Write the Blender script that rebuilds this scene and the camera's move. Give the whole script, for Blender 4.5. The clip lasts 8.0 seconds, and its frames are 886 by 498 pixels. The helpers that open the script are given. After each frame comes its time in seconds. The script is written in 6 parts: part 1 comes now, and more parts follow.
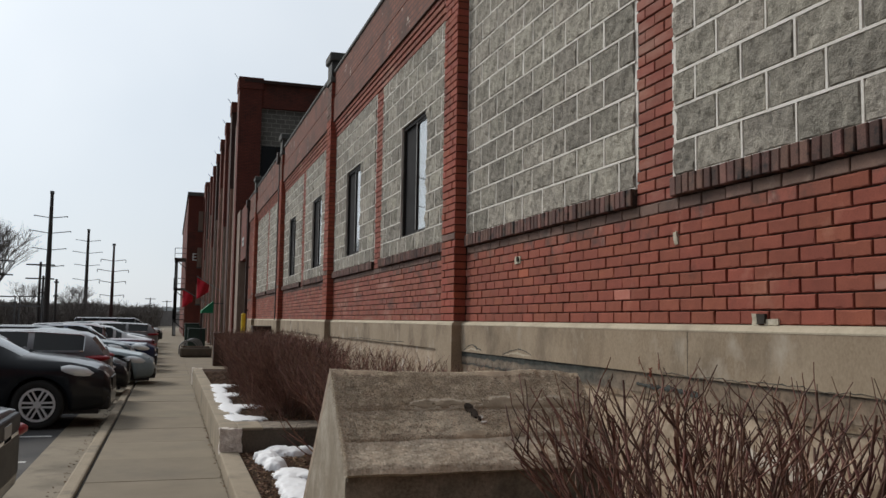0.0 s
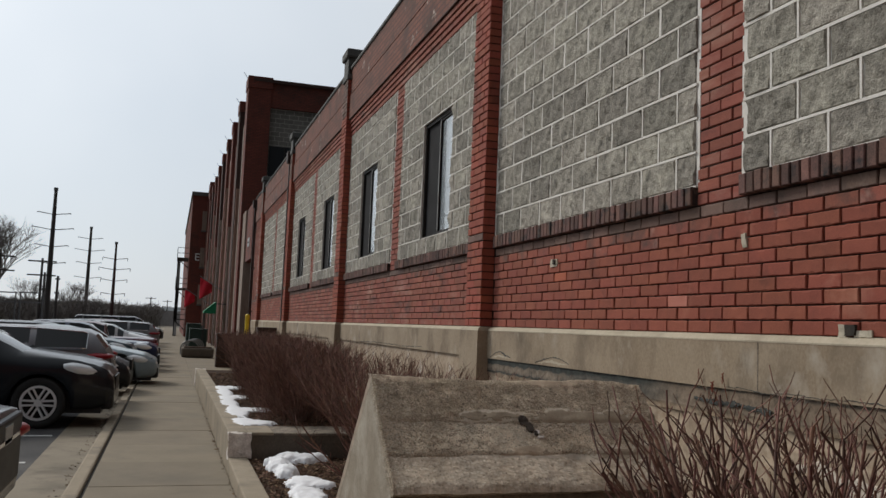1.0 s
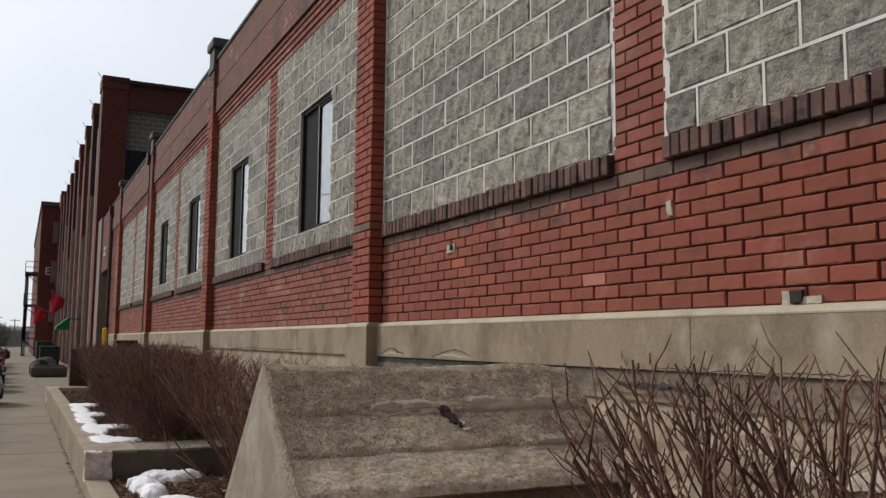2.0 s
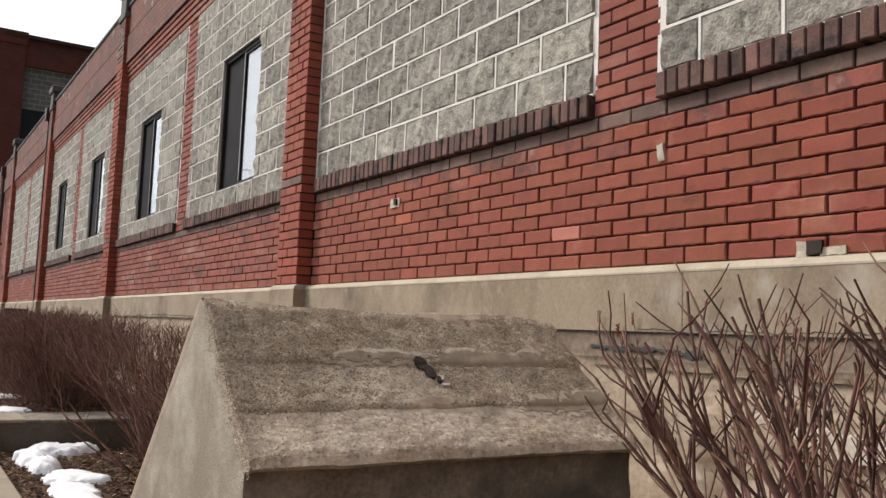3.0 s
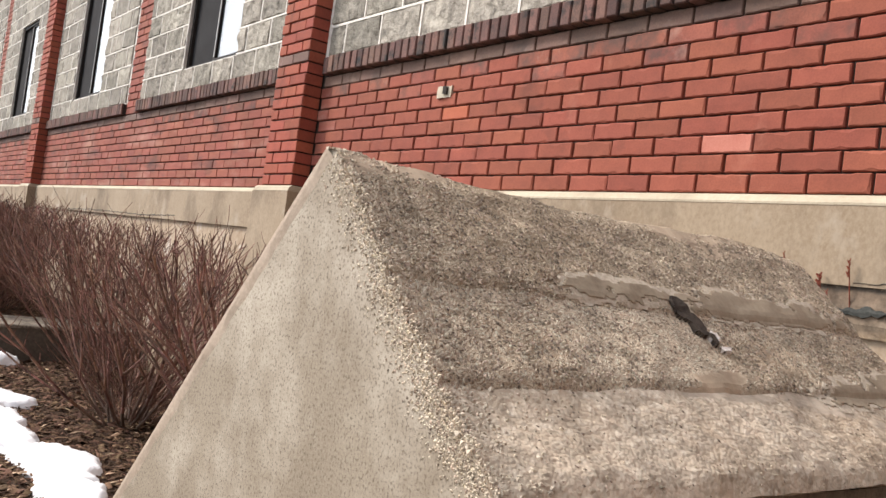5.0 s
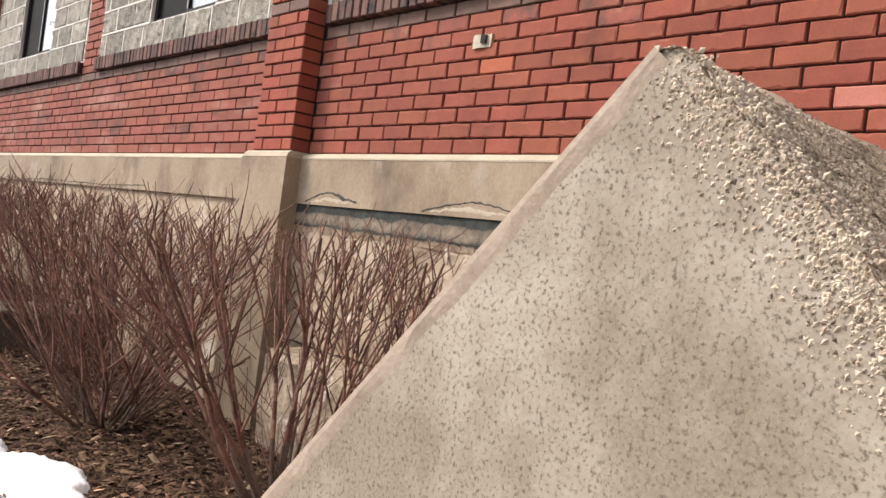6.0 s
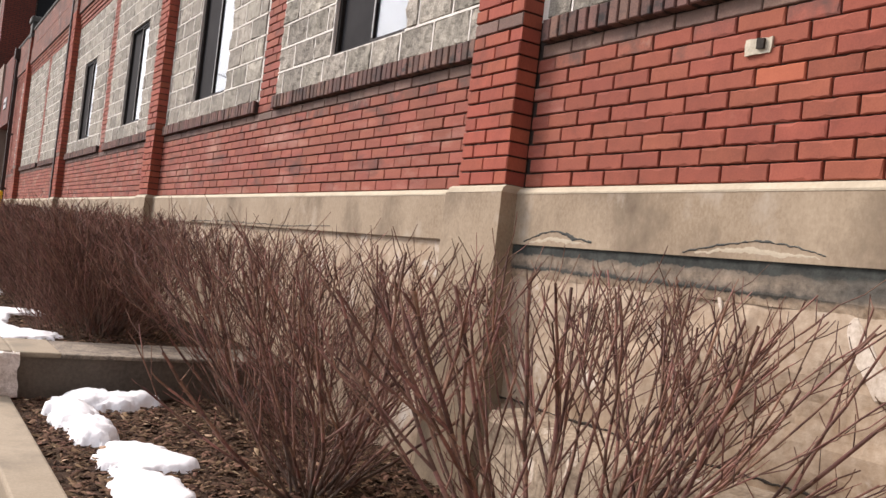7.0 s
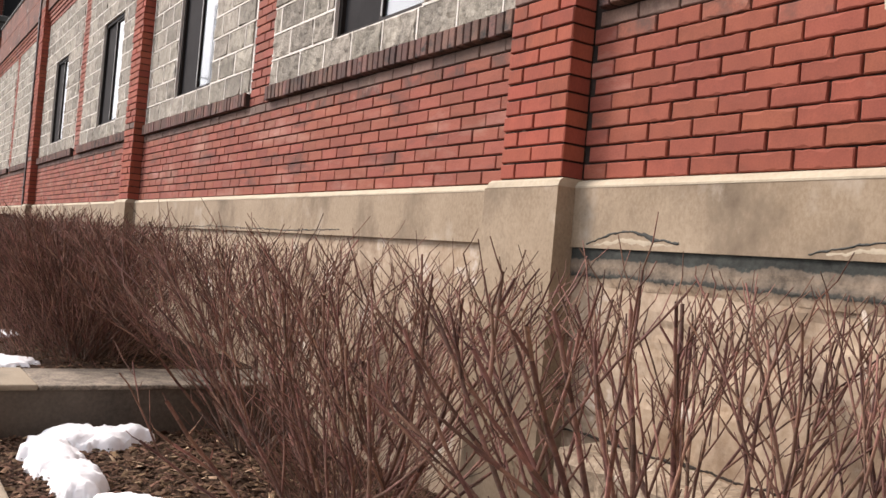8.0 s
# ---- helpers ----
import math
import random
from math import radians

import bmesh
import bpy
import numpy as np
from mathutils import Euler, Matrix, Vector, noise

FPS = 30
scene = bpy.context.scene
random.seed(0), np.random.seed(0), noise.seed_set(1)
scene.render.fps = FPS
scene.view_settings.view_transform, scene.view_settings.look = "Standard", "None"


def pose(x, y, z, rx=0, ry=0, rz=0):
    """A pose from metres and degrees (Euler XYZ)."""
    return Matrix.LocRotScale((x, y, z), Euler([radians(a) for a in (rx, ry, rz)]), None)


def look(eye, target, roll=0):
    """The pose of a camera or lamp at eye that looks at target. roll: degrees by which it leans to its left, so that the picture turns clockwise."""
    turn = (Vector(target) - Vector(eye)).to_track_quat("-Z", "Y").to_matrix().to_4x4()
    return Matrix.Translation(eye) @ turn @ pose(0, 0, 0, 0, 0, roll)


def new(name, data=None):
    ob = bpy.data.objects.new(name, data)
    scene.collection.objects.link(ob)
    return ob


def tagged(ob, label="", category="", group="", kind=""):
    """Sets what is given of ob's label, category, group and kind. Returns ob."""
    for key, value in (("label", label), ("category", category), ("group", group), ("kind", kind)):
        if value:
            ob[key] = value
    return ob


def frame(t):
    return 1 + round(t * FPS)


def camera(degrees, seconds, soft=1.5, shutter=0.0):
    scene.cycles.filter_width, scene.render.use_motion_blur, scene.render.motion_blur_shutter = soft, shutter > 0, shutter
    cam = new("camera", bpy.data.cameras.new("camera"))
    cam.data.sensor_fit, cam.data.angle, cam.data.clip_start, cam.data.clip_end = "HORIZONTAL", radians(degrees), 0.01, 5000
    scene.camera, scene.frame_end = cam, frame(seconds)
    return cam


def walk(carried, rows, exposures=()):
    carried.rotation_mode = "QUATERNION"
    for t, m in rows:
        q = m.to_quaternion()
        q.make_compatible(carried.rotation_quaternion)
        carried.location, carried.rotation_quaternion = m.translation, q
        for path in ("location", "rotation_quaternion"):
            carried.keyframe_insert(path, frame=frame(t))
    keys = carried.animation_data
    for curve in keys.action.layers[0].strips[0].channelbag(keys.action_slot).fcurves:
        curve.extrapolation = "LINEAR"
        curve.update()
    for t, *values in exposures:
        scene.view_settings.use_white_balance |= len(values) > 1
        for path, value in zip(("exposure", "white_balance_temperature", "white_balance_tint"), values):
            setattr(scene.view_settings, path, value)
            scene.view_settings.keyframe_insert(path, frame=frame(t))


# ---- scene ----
cam = camera(54.2, 8.0)
PATH = [
    (0, (-2.76, -8.009, 1.701), (-2.165, -6.107, 1.869), 0.9),
    (0.5, (-2.855, -7.776, 1.694), (-2.308, -5.86, 1.87), 3.0),
    (1, (-2.866, -7.544, 1.676), (-2.275, -5.642, 1.859), 2.3),
    (1.5, (-2.765, -7.25, 1.658), (-2.131, -5.363, 1.846), 0.3),
    (2, (-2.82, -6.946, 1.547), (-1.949, -5.158, 1.76), 0.5),
    (2.2, (-2.831, -6.879, 1.496), (-1.896, -5.123, 1.698), 1.1),
    (3.3, (-2.76, -6.14, 1.385), (-1.616, -4.508, 1.548), 3.1),
    (3.5, (-2.751, -6.034, 1.388), (-1.537, -4.449, 1.508), 4.0),
    (4, (-2.671, -5.607, 1.361), (-1.418, -4.049, 1.435), 4.6),
    (4.5, (-2.664, -5.269, 1.336), (-1.423, -3.705, 1.445), 6.6),
    (5, (-2.665, -4.94, 1.292), (-1.448, -3.353, 1.345), 7.8),
    (5.2, (-2.635, -4.742, 1.297), (-1.45, -3.132, 1.35), 6.9),
    (6.3, (-2.627, -3.981, 1.246), (-1.279, -2.504, 1.242), 7.8),
    (6.5, (-2.615, -3.788, 1.249), (-1.361, -2.23, 1.271), 7.4),
    (7, (-2.657, -3.452, 1.276), (-1.587, -1.763, 1.312), 6.6),
    (7.5, (-2.589, -3.088, 1.232), (-1.429, -1.459, 1.205), 7.5),
    (8, (-2.535, -2.725, 1.307), (-1.426, -1.062, 1.338), 5.0),
]
SKY, SUN = 0.84, 2.4
EXPOSURES = [
    (0, -0.4, 6650, 10), (0.5, -0.58, 6650, 10), (1.5, -0.42, 6650, 11), (2.0, -0.28, 6700, 12), (2.2, -0.08, 6750, 12), (3.3, 0.36, 6850, 14), (3.5, 0.4, 6900, 14),
    (4.0, 0.8, 6850, 14), (4.5, 0.9, 6850, 15), (5, 0.9, 6850, 15), (6.3, 0.84, 7000, 18), (7, 0.78, 7000, 20), (7.5, 0.77, 7050, 20), (8, 0.82, 7100, 20),
]
walk(cam, [(t, look(eye, target, roll)) for t, eye, target, roll in PATH], EXPOSURES)

# ---- world and sun: a bright overcast late-winter sky ----
world = bpy.data.worlds.new("overcast_sky")
scene.world = world
world.use_nodes = True
wn, wl = world.node_tree.nodes, world.node_tree.links
wn.clear()
sky = wn.new("ShaderNodeTexSky")
sky.sky_type, sky.sun_disc = "NISHITA", False
sky.sun_elevation, sky.sun_rotation = radians(38), radians(-36)
sky_dim = wn.new("ShaderNodeMix")
sky_dim.data_type, sky_dim.blend_type = "RGBA", "MULTIPLY"
sky_dim.inputs["Factor"].default_value = 1.0
sky_dim.inputs["B"].default_value = (0.1, 0.1, 0.1, 1)
cloud_at = wn.new("ShaderNodeTexCoord")
cloud = wn.new("ShaderNodeTexNoise")
cloud.inputs["Scale"].default_value, cloud.inputs["Detail"].default_value = 2.2, 4
cloud_ramp = wn.new("ShaderNodeValToRGB")
cloud_ramp.color_ramp.elements[0].position, cloud_ramp.color_ramp.elements[1].position = 0.3, 0.7
cloud_ramp.color_ramp.elements[0].color = (0.66, 0.735, 0.815, 1)
cloud_ramp.color_ramp.elements[1].color = (0.79, 0.848, 0.905, 1)
cover = wn.new("ShaderNodeMix")
cover.data_type = "RGBA"
cover.inputs["Factor"].default_value = 0.9
back = wn.new("ShaderNodeBackground")
back.inputs["Strength"].default_value = SKY
out = wn.new("ShaderNodeOutputWorld")
wl.new(sky.outputs["Color"], sky_dim.inputs["A"])
wl.new(cloud_at.outputs["Generated"], cloud.inputs["Vector"])
wl.new(cloud.outputs["Fac"], cloud_ramp.inputs["Fac"])
wl.new(sky_dim.outputs["Result"], cover.inputs["A"])
wl.new(cloud_ramp.outputs["Color"], cover.inputs["B"])
# thin cloud glows more towards the hidden sun
toward = wn.new("ShaderNodeVectorMath")
toward.operation = "DOT_PRODUCT"
toward.inputs[1].default_value = Vector((-22, 30, 28)).normalized()
glow = wn.new("ShaderNodeMapRange")
glow.inputs["From Min"].default_value, glow.inputs["From Max"].default_value = -0.25, 0.95
glow.inputs["To Min"].default_value, glow.inputs["To Max"].default_value = 0.1, 2.0
lit = wn.new("ShaderNodeMix")
lit.data_type, lit.blend_type = "RGBA", "MULTIPLY"
lit.inputs["Factor"].default_value = 1.0
wl.new(cloud_at.outputs["Generated"], toward.inputs[0])
wl.new(toward.outputs["Value"], glow.inputs["Value"])
wl.new(cover.outputs["Result"], lit.inputs["A"])
wl.new(glow.outputs["Result"], lit.inputs["B"])
wl.new(lit.outputs["Result"], back.inputs["Color"])
wl.new(back.outputs["Background"], out.inputs["Surface"])

sun = new("sun", bpy.data.lights.new("sun", "SUN"))
sun.data.energy, sun.data.angle, sun.data.color = SUN, radians(16), (1.0, 0.95, 0.88)
sun.matrix_world = look((-22, 30, 30), (0, 0, 0))


# ---- materials ----
def mat(name, a, b, rough=0.85, metal=0.0, scale=6.0, detail=5.0, fine=90.0, bump=0.3, depth=0.004,
        island=0.0, obj=0.0, ends=(0.34, 0.66), stain=None, stain_scale=0.9, stain_cut=(0.5, 0.68), stretch=(1, 1, 1), spec=0.4, coat=0.0, stain2=None, stain2_scale=2.0, stain2_cut=(0.55, 0.62)):
    """Two tones mixed by noise at two scales, stains with a shape of their own, fine relief; pieces vary by object or island."""
    m = bpy.data.materials.new(name)
    m.use_nodes = True
    n, l = m.node_tree.nodes, m.node_tree.links
    p = n["Principled BSDF"]
    p.inputs["Metallic"].default_value, p.inputs["Specular IOR Level"].default_value = metal, spec
    p.inputs["Coat Weight"].default_value, p.inputs["Coat Roughness"].default_value = coat, 0.05
    geo = n.new("ShaderNodeNewGeometry")
    mapping = n.new("ShaderNodeMapping")
    mapping.inputs["Scale"].default_value = stretch
    l.new(geo.outputs["Position"], mapping.inputs["Vector"])
    big, small = n.new("ShaderNodeTexNoise"), n.new("ShaderNodeTexNoise")
    for t, s, d in ((big, scale, detail), (small, fine, 3.0)):
        t.inputs["Scale"].default_value, t.inputs["Detail"].default_value, t.inputs["Roughness"].default_value = s, d, 0.62
        l.new(mapping.outputs["Vector"], t.inputs["Vector"])
    mid = n.new("ShaderNodeMath")
    mid.operation = "MULTIPLY_ADD"
    mid.inputs[1].default_value = 0.45
    l.new(small.outputs["Fac"], mid.inputs[0])
    half = n.new("ShaderNodeMath")
    half.operation = "MULTIPLY"
    half.inputs[1].default_value = 0.55
    l.new(big.outputs["Fac"], half.inputs[0])
    l.new(half.outputs[0], mid.inputs[2])
    ramp = n.new("ShaderNodeValToRGB")
    ramp.color_ramp.elements[0].position, ramp.color_ramp.elements[1].position = ends
    ramp.color_ramp.elements[0].color, ramp.color_ramp.elements[1].color = (*a, 1), (*b, 1)
    l.new(mid.outputs[0], ramp.inputs["Fac"])
    colour = ramp.outputs["Color"]
    for stain, stain_scale, stain_cut, shift in ((stain, stain_scale, stain_cut, 0.0), (stain2, stain2_scale, stain2_cut, 17.0)):
        if not stain:
            continue
        spot = n.new("ShaderNodeTexNoise")
        spot.inputs["Scale"].default_value, spot.inputs["Detail"].default_value, spot.inputs["Roughness"].default_value = stain_scale, 7, 0.65
        moved = n.new("ShaderNodeVectorMath")
        moved.inputs[1].default_value = (shift, shift, shift)
        l.new(mapping.outputs["Vector"], moved.inputs[0])
        l.new(moved.outputs["Vector"], spot.inputs["Vector"])
        cut = n.new("ShaderNodeMapRange")
        cut.inputs["From Min"].default_value, cut.inputs["From Max"].default_value = stain_cut
        l.new(spot.outputs["Fac"], cut.inputs["Value"])
        mix = n.new("ShaderNodeMix")
        mix.data_type = "RGBA"
        l.new(cut.outputs["Result"], mix.inputs["Factor"])
        l.new(colour, mix.inputs["A"])
        mix.inputs["B"].default_value = (*stain, 1)
        colour = mix.outputs["Result"]
    if island or obj:
        rnd = geo.outputs["Random Per Island"] if island else n.new("ShaderNodeObjectInfo").outputs["Random"]
        spread = island or obj
        val = n.new("ShaderNodeMapRange")
        val.inputs["To Min"].default_value, val.inputs["To Max"].default_value = 1 - spread, 1 + spread
        l.new(rnd, val.inputs["Value"])
        hsv = n.new("ShaderNodeHueSaturation")
        l.new(val.outputs["Result"], hsv.inputs["Value"])
        turn = n.new("ShaderNodeMath")
        turn.operation = "MULTIPLY"
        turn.inputs[1].default_value = 7.31
        l.new(rnd, turn.inputs[0])
        part_of = n.new("ShaderNodeMath")
        part_of.operation = "FRACT"
        l.new(turn.outputs[0], part_of.inputs[0])
        hue = n.new("ShaderNodeMapRange")
        hue.inputs["To Min"].default_value, hue.inputs["To Max"].default_value = 0.5 - spread * 0.03, 0.5 + spread * 0.03
        l.new(part_of.outputs[0], hue.inputs["Value"])
        l.new(hue.outputs["Result"], hsv.inputs["Hue"])
        l.new(colour, hsv.inputs["Color"])
        colour = hsv.outputs["Color"]
    l.new(colour, p.inputs["Base Color"])
    rr = n.new("ShaderNodeMapRange")
    rr.inputs["To Min"].default_value, rr.inputs["To Max"].default_value = max(0.02, rough - 0.12), min(1, rough + 0.12)
    l.new(mid.outputs[0], rr.inputs["Value"])
    l.new(rr.outputs["Result"], p.inputs["Roughness"])
    if bump:
        b_ = n.new("ShaderNodeBump")
        b_.inputs["Strength"].default_value, b_.inputs["Distance"].default_value = bump, depth
        l.new(mid.outputs[0], b_.inputs["Height"])
        l.new(b_.outputs["Normal"], p.inputs["Normal"])
    return m


def brick_pattern(name, red, joint, size=(0.213, 0.0685), **more):
    """Brickwork too far off to pick apart."""
    m = mat(name, tuple(c * 0.75 for c in red), tuple(c * 1.2 for c in red), 0.9, scale=1.2, fine=14, bump=0.0, **more)
    n, l = m.node_tree.nodes, m.node_tree.links
    p = n["Principled BSDF"]
    tint = p.inputs["Base Color"].links[0].from_socket
    geo = [x for x in n if x.bl_idname == "ShaderNodeNewGeometry"][0]
    sep, com = n.new("ShaderNodeSeparateXYZ"), n.new("ShaderNodeCombineXYZ")
    l.new(geo.outputs["Position"], sep.inputs[0])
    add = n.new("ShaderNodeMath")
    l.new(sep.outputs["X"], add.inputs[0]), l.new(sep.outputs["Y"], add.inputs[1])
    l.new(add.outputs[0], com.inputs["X"]), l.new(sep.outputs["Z"], com.inputs["Y"])
    br = n.new("ShaderNodeTexBrick")
    br.inputs["Scale"].default_value = 1.0
    br.inputs["Brick Width"].default_value, br.inputs["Row Height"].default_value = size
    br.inputs["Mortar Size"].default_value = 0.009
    br.inputs["Mortar"].default_value = (*joint, 1)
    l.new(com.outputs[0], br.inputs["Vector"])
    l.new(tint, br.inputs["Color1"])
    dim = n.new("ShaderNodeHueSaturation")
    dim.inputs["Value"].default_value = 0.8
    l.new(tint, dim.inputs["Color"]), l.new(dim.outputs["Color"], br.inputs["Color2"])
    l.new(br.outputs["Color"], p.inputs["Base Color"])
    return m


def plain(name, c, rough=0.5, metal=0.0, coat=0.0, spec=0.5):
    m = bpy.data.materials.new(name)
    m.use_nodes = True
    p = m.node_tree.nodes["Principled BSDF"]
    p.inputs["Base Color"].default_value, p.inputs["Roughness"].default_value = (*c, 1), rough
    p.inputs["Metallic"].default_value, p.inputs["Coat Weight"].default_value = metal, coat
    p.inputs["Specular IOR Level"].default_value = spec
    return m


RED_A, RED_B = (0.209, 0.0545, 0.0335), (0.311, 0.0895, 0.055)
BRICK = mat("red_brick", RED_A, RED_B, 0.88, scale=9, fine=150, bump=0.35, depth=0.003, obj=0.13, stain=(0.400, 0.170, 0.115), stain_scale=1.7, stain_cut=(0.6, 0.78), stain2=(0.150, 0.045, 0.030), stain2_scale=2.6, stain2_cut=(0.6, 0.74))
BRICK_JOINED = mat("red_brick_run", (0.205, 0.056, 0.037), (0.31, 0.098, 0.066), 0.88, scale=9, fine=150, bump=0.35, depth=0.003, island=0.15, stain=(0.37, 0.2, 0.155), stain_scale=2.4, stain_cut=(0.52, 0.74), stain2=(0.12, 0.052, 0.042), stain2_scale=3.4, stain2_cut=(0.56, 0.7), stretch=(1, 0.45, 1.6))
SILL_BRICK = mat("dark_sill_brick", (0.055, 0.032, 0.027), (0.18, 0.09, 0.07), 0.85, scale=8, fine=120, bump=0.5, island=0.4, stain=(0.022, 0.018, 0.017), stain_scale=9, stain_cut=(0.54, 0.66))
SILL_PIECE = mat("dark_sill_brick_piece", (0.055, 0.032, 0.027), (0.18, 0.09, 0.07), 0.85, scale=8, fine=120, bump=0.5, obj=0.4, stain=(0.022, 0.018, 0.017), stain_scale=9, stain_cut=(0.54, 0.66))
PILASTER_BRICK = mat("darker_pilaster_brick", (0.235, 0.056, 0.034), (0.35, 0.09, 0.054), 0.88, scale=9, fine=150, bump=0.35, depth=0.003, island=0.16, stain=(0.12, 0.042, 0.032), stain_scale=2.2, stain_cut=(0.54, 0.7), stretch=(1, 1, 0.4))
# mortar darkened so that its colour holds the shade of the raked joints
BRICK_MORTAR = mat("shade_darkened_mortar", (0.018, 0.013, 0.011), (0.055, 0.041, 0.034), 0.95, scale=5, fine=160, bump=0.5, stain=(0.2, 0.155, 0.12), stain_scale=6, stain_cut=(0.59, 0.68))
BLOCK = mat("split_face_block", (0.173, 0.159, 0.130), (0.394, 0.365, 0.308), 0.95, scale=15, fine=70, detail=10, bump=0.7, depth=0.03, ends=(0.37, 0.63), obj=0.26, stain=(0.475, 0.443, 0.367), stain_scale=3.2, stain_cut=(0.54, 0.74), stain2=(0.108, 0.100, 0.084), stain2_scale=12, stain2_cut=(0.55, 0.7))
BLOCK_JOINED = mat("split_face_block_run", (0.173, 0.159, 0.130), (0.394, 0.365, 0.308), 0.95, scale=15, fine=70, detail=10, bump=0.7, depth=0.03, ends=(0.37, 0.63), island=0.26, stain=(0.475, 0.443, 0.367), stain_scale=3.2, stain_cut=(0.54, 0.74), stain2=(0.108, 0.100, 0.084), stain2_scale=12, stain2_cut=(0.55, 0.7))
BLOCK_MORTAR = mat("pale_mortar", (0.62, 0.59, 0.53), (0.84, 0.81, 0.76), 0.95, scale=7, fine=120, bump=0.5)
PLINTH = mat("weathered_plinth_concrete", (0.242, 0.180, 0.118), (0.383, 0.307, 0.220), 0.92, scale=2.0, fine=75, detail=8, bump=0.2, depth=0.005, ends=(0.34, 0.66), stain=(0.152, 0.114, 0.078), stain_scale=1.7, stain_cut=(0.5, 0.68), stretch=(1, 1, 0.75), stain2=(0.426, 0.369, 0.296), stain2_scale=2.4, stain2_cut=(0.56, 0.7))
PLINTH_LOW = mat("spalled_base_concrete", (0.302, 0.217, 0.139), (0.506, 0.412, 0.314), 0.95, scale=3.6, fine=30, detail=9, bump=0.7, depth=0.012, stain=(0.204, 0.142, 0.094), stain_scale=2.4, stain_cut=(0.52, 0.68), stain2=(0.556, 0.499, 0.433), stain2_scale=3.7, stain2_cut=(0.59, 0.68))
TAR = mat("black_tar", (0.022, 0.025, 0.023), (0.085, 0.088, 0.078), 0.85, scale=14, fine=70, bump=0.8, depth=0.006)
SOILED = mat("soiled_mortar_strip", (0.10, 0.085, 0.068), (0.33, 0.275, 0.215), 0.95, scale=9, fine=60, detail=8, bump=0.8, depth=0.01, ends=(0.38, 0.62), stain=(0.05, 0.045, 0.04), stain_scale=5, stain_cut=(0.56, 0.66))
LIME = mat("white_lime_crust", (0.44, 0.36, 0.275), (0.69, 0.62, 0.53), 0.95, scale=14, fine=70, bump=0.6, ends=(0.36, 0.6))
# darker version of the pebbly concrete, with shade in its colour
EXPOSED = mat("shaded_pebbly_worn_concrete", (0.13, 0.105, 0.075), (0.38, 0.33, 0.26), 0.95, scale=5, fine=75, detail=8, bump=1.0, depth=0.014, stain=(0.10, 0.09, 0.072), stain_scale=1.9, stain_cut=(0.44, 0.62))
WALK = mat("sidewalk_concrete", (0.174, 0.141, 0.098), (0.244, 0.205, 0.150), 0.92, scale=1.4, fine=110, bump=0.25, depth=0.003, obj=0.07, stain=(0.156, 0.131, 0.100), stain_scale=0.8, stain_cut=(0.5, 0.72), stain2=(0.107, 0.090, 0.070), stain2_scale=5, stain2_cut=(0.68, 0.74))
KERB = mat("kerb_concrete", (0.238, 0.194, 0.136), (0.352, 0.295, 0.220), 0.92, scale=2, fine=90, bump=0.35, depth=0.004, stain=(0.176, 0.150, 0.114), stain_scale=1.5)
ROUGH_STONE = mat("broken_concrete_end", (0.470, 0.403, 0.358), (0.896, 0.829, 0.773), 0.95, scale=14, fine=60, bump=1.0, depth=0.02)
CRUMB = mat("pale_crumbled_mortar", (0.38, 0.31, 0.23), (0.62, 0.54, 0.43), 0.95, scale=30, fine=120, bump=0.7, depth=0.004)
ARRIS = mat("pale_worn_arris", (0.46, 0.365, 0.28), (0.66, 0.55, 0.44), 0.95, scale=24, fine=130, bump=0.5, depth=0.003)
SKIM = mat("smooth_brown_skim", (0.25, 0.195, 0.135), (0.38, 0.31, 0.225), 0.93, scale=9, fine=90, bump=0.4, depth=0.004)
DIRT = mat("joint_dirt", (0.014, 0.012, 0.01), (0.045, 0.036, 0.028), 0.97, scale=9, fine=80, bump=0.6)
HOLLOW = mat("hollow_shade_brown", (0.022, 0.017, 0.014), (0.085, 0.064, 0.048), 0.97, scale=40, fine=120, bump=0.8, depth=0.006)
SOIL = mat("dark_mulch", (0.022, 0.013, 0.009), (0.086, 0.053, 0.035), 0.97, scale=14, fine=90, bump=1.0, depth=0.03, spec=0.1)
CHIP = mat("mulch_chips", (0.040, 0.022, 0.014), (0.187, 0.115, 0.076), 0.95, scale=9, fine=60, bump=0.3, island=0.6, spec=0.1)
SNOW = mat("old_snow", (0.80, 0.81, 0.83), (0.88, 0.89, 0.91), 0.7, scale=7, fine=50, bump=0.6, depth=0.012)
ASPHALT = mat("worn_asphalt", (0.028, 0.028, 0.030), (0.060, 0.058, 0.058), 0.93, scale=1.2, fine=160, bump=0.5, depth=0.004, stain=(0.088, 0.084, 0.080), stain_scale=0.5)
GUTTER = mat("gutter_concrete", (0.19, 0.158, 0.115), (0.275, 0.235, 0.178), 0.92, scale=1.6, fine=90, bump=0.3, stain=(0.13, 0.108, 0.08), stain_scale=1.1)
PAINT_LINE = mat("worn_white_paint", (0.35, 0.35, 0.34), (0.62, 0.62, 0.6), 0.8, scale=9, fine=60, bump=0.1)
GROUND = mat("winter_ground", (0.07, 0.058, 0.04), (0.15, 0.125, 0.085), 0.97, scale=0.15, fine=3, bump=0.2)
TWIG = mat("red_brown_twigs", (0.087, 0.044, 0.034), (0.253, 0.131, 0.096), 0.8, scale=5, fine=60, bump=0.2, island=0.55)
TWIG_BASE = mat("grey_brown_stems", (0.09, 0.06, 0.048), (0.23, 0.16, 0.125), 0.88, scale=12, fine=90, bump=0.4, island=0.3)
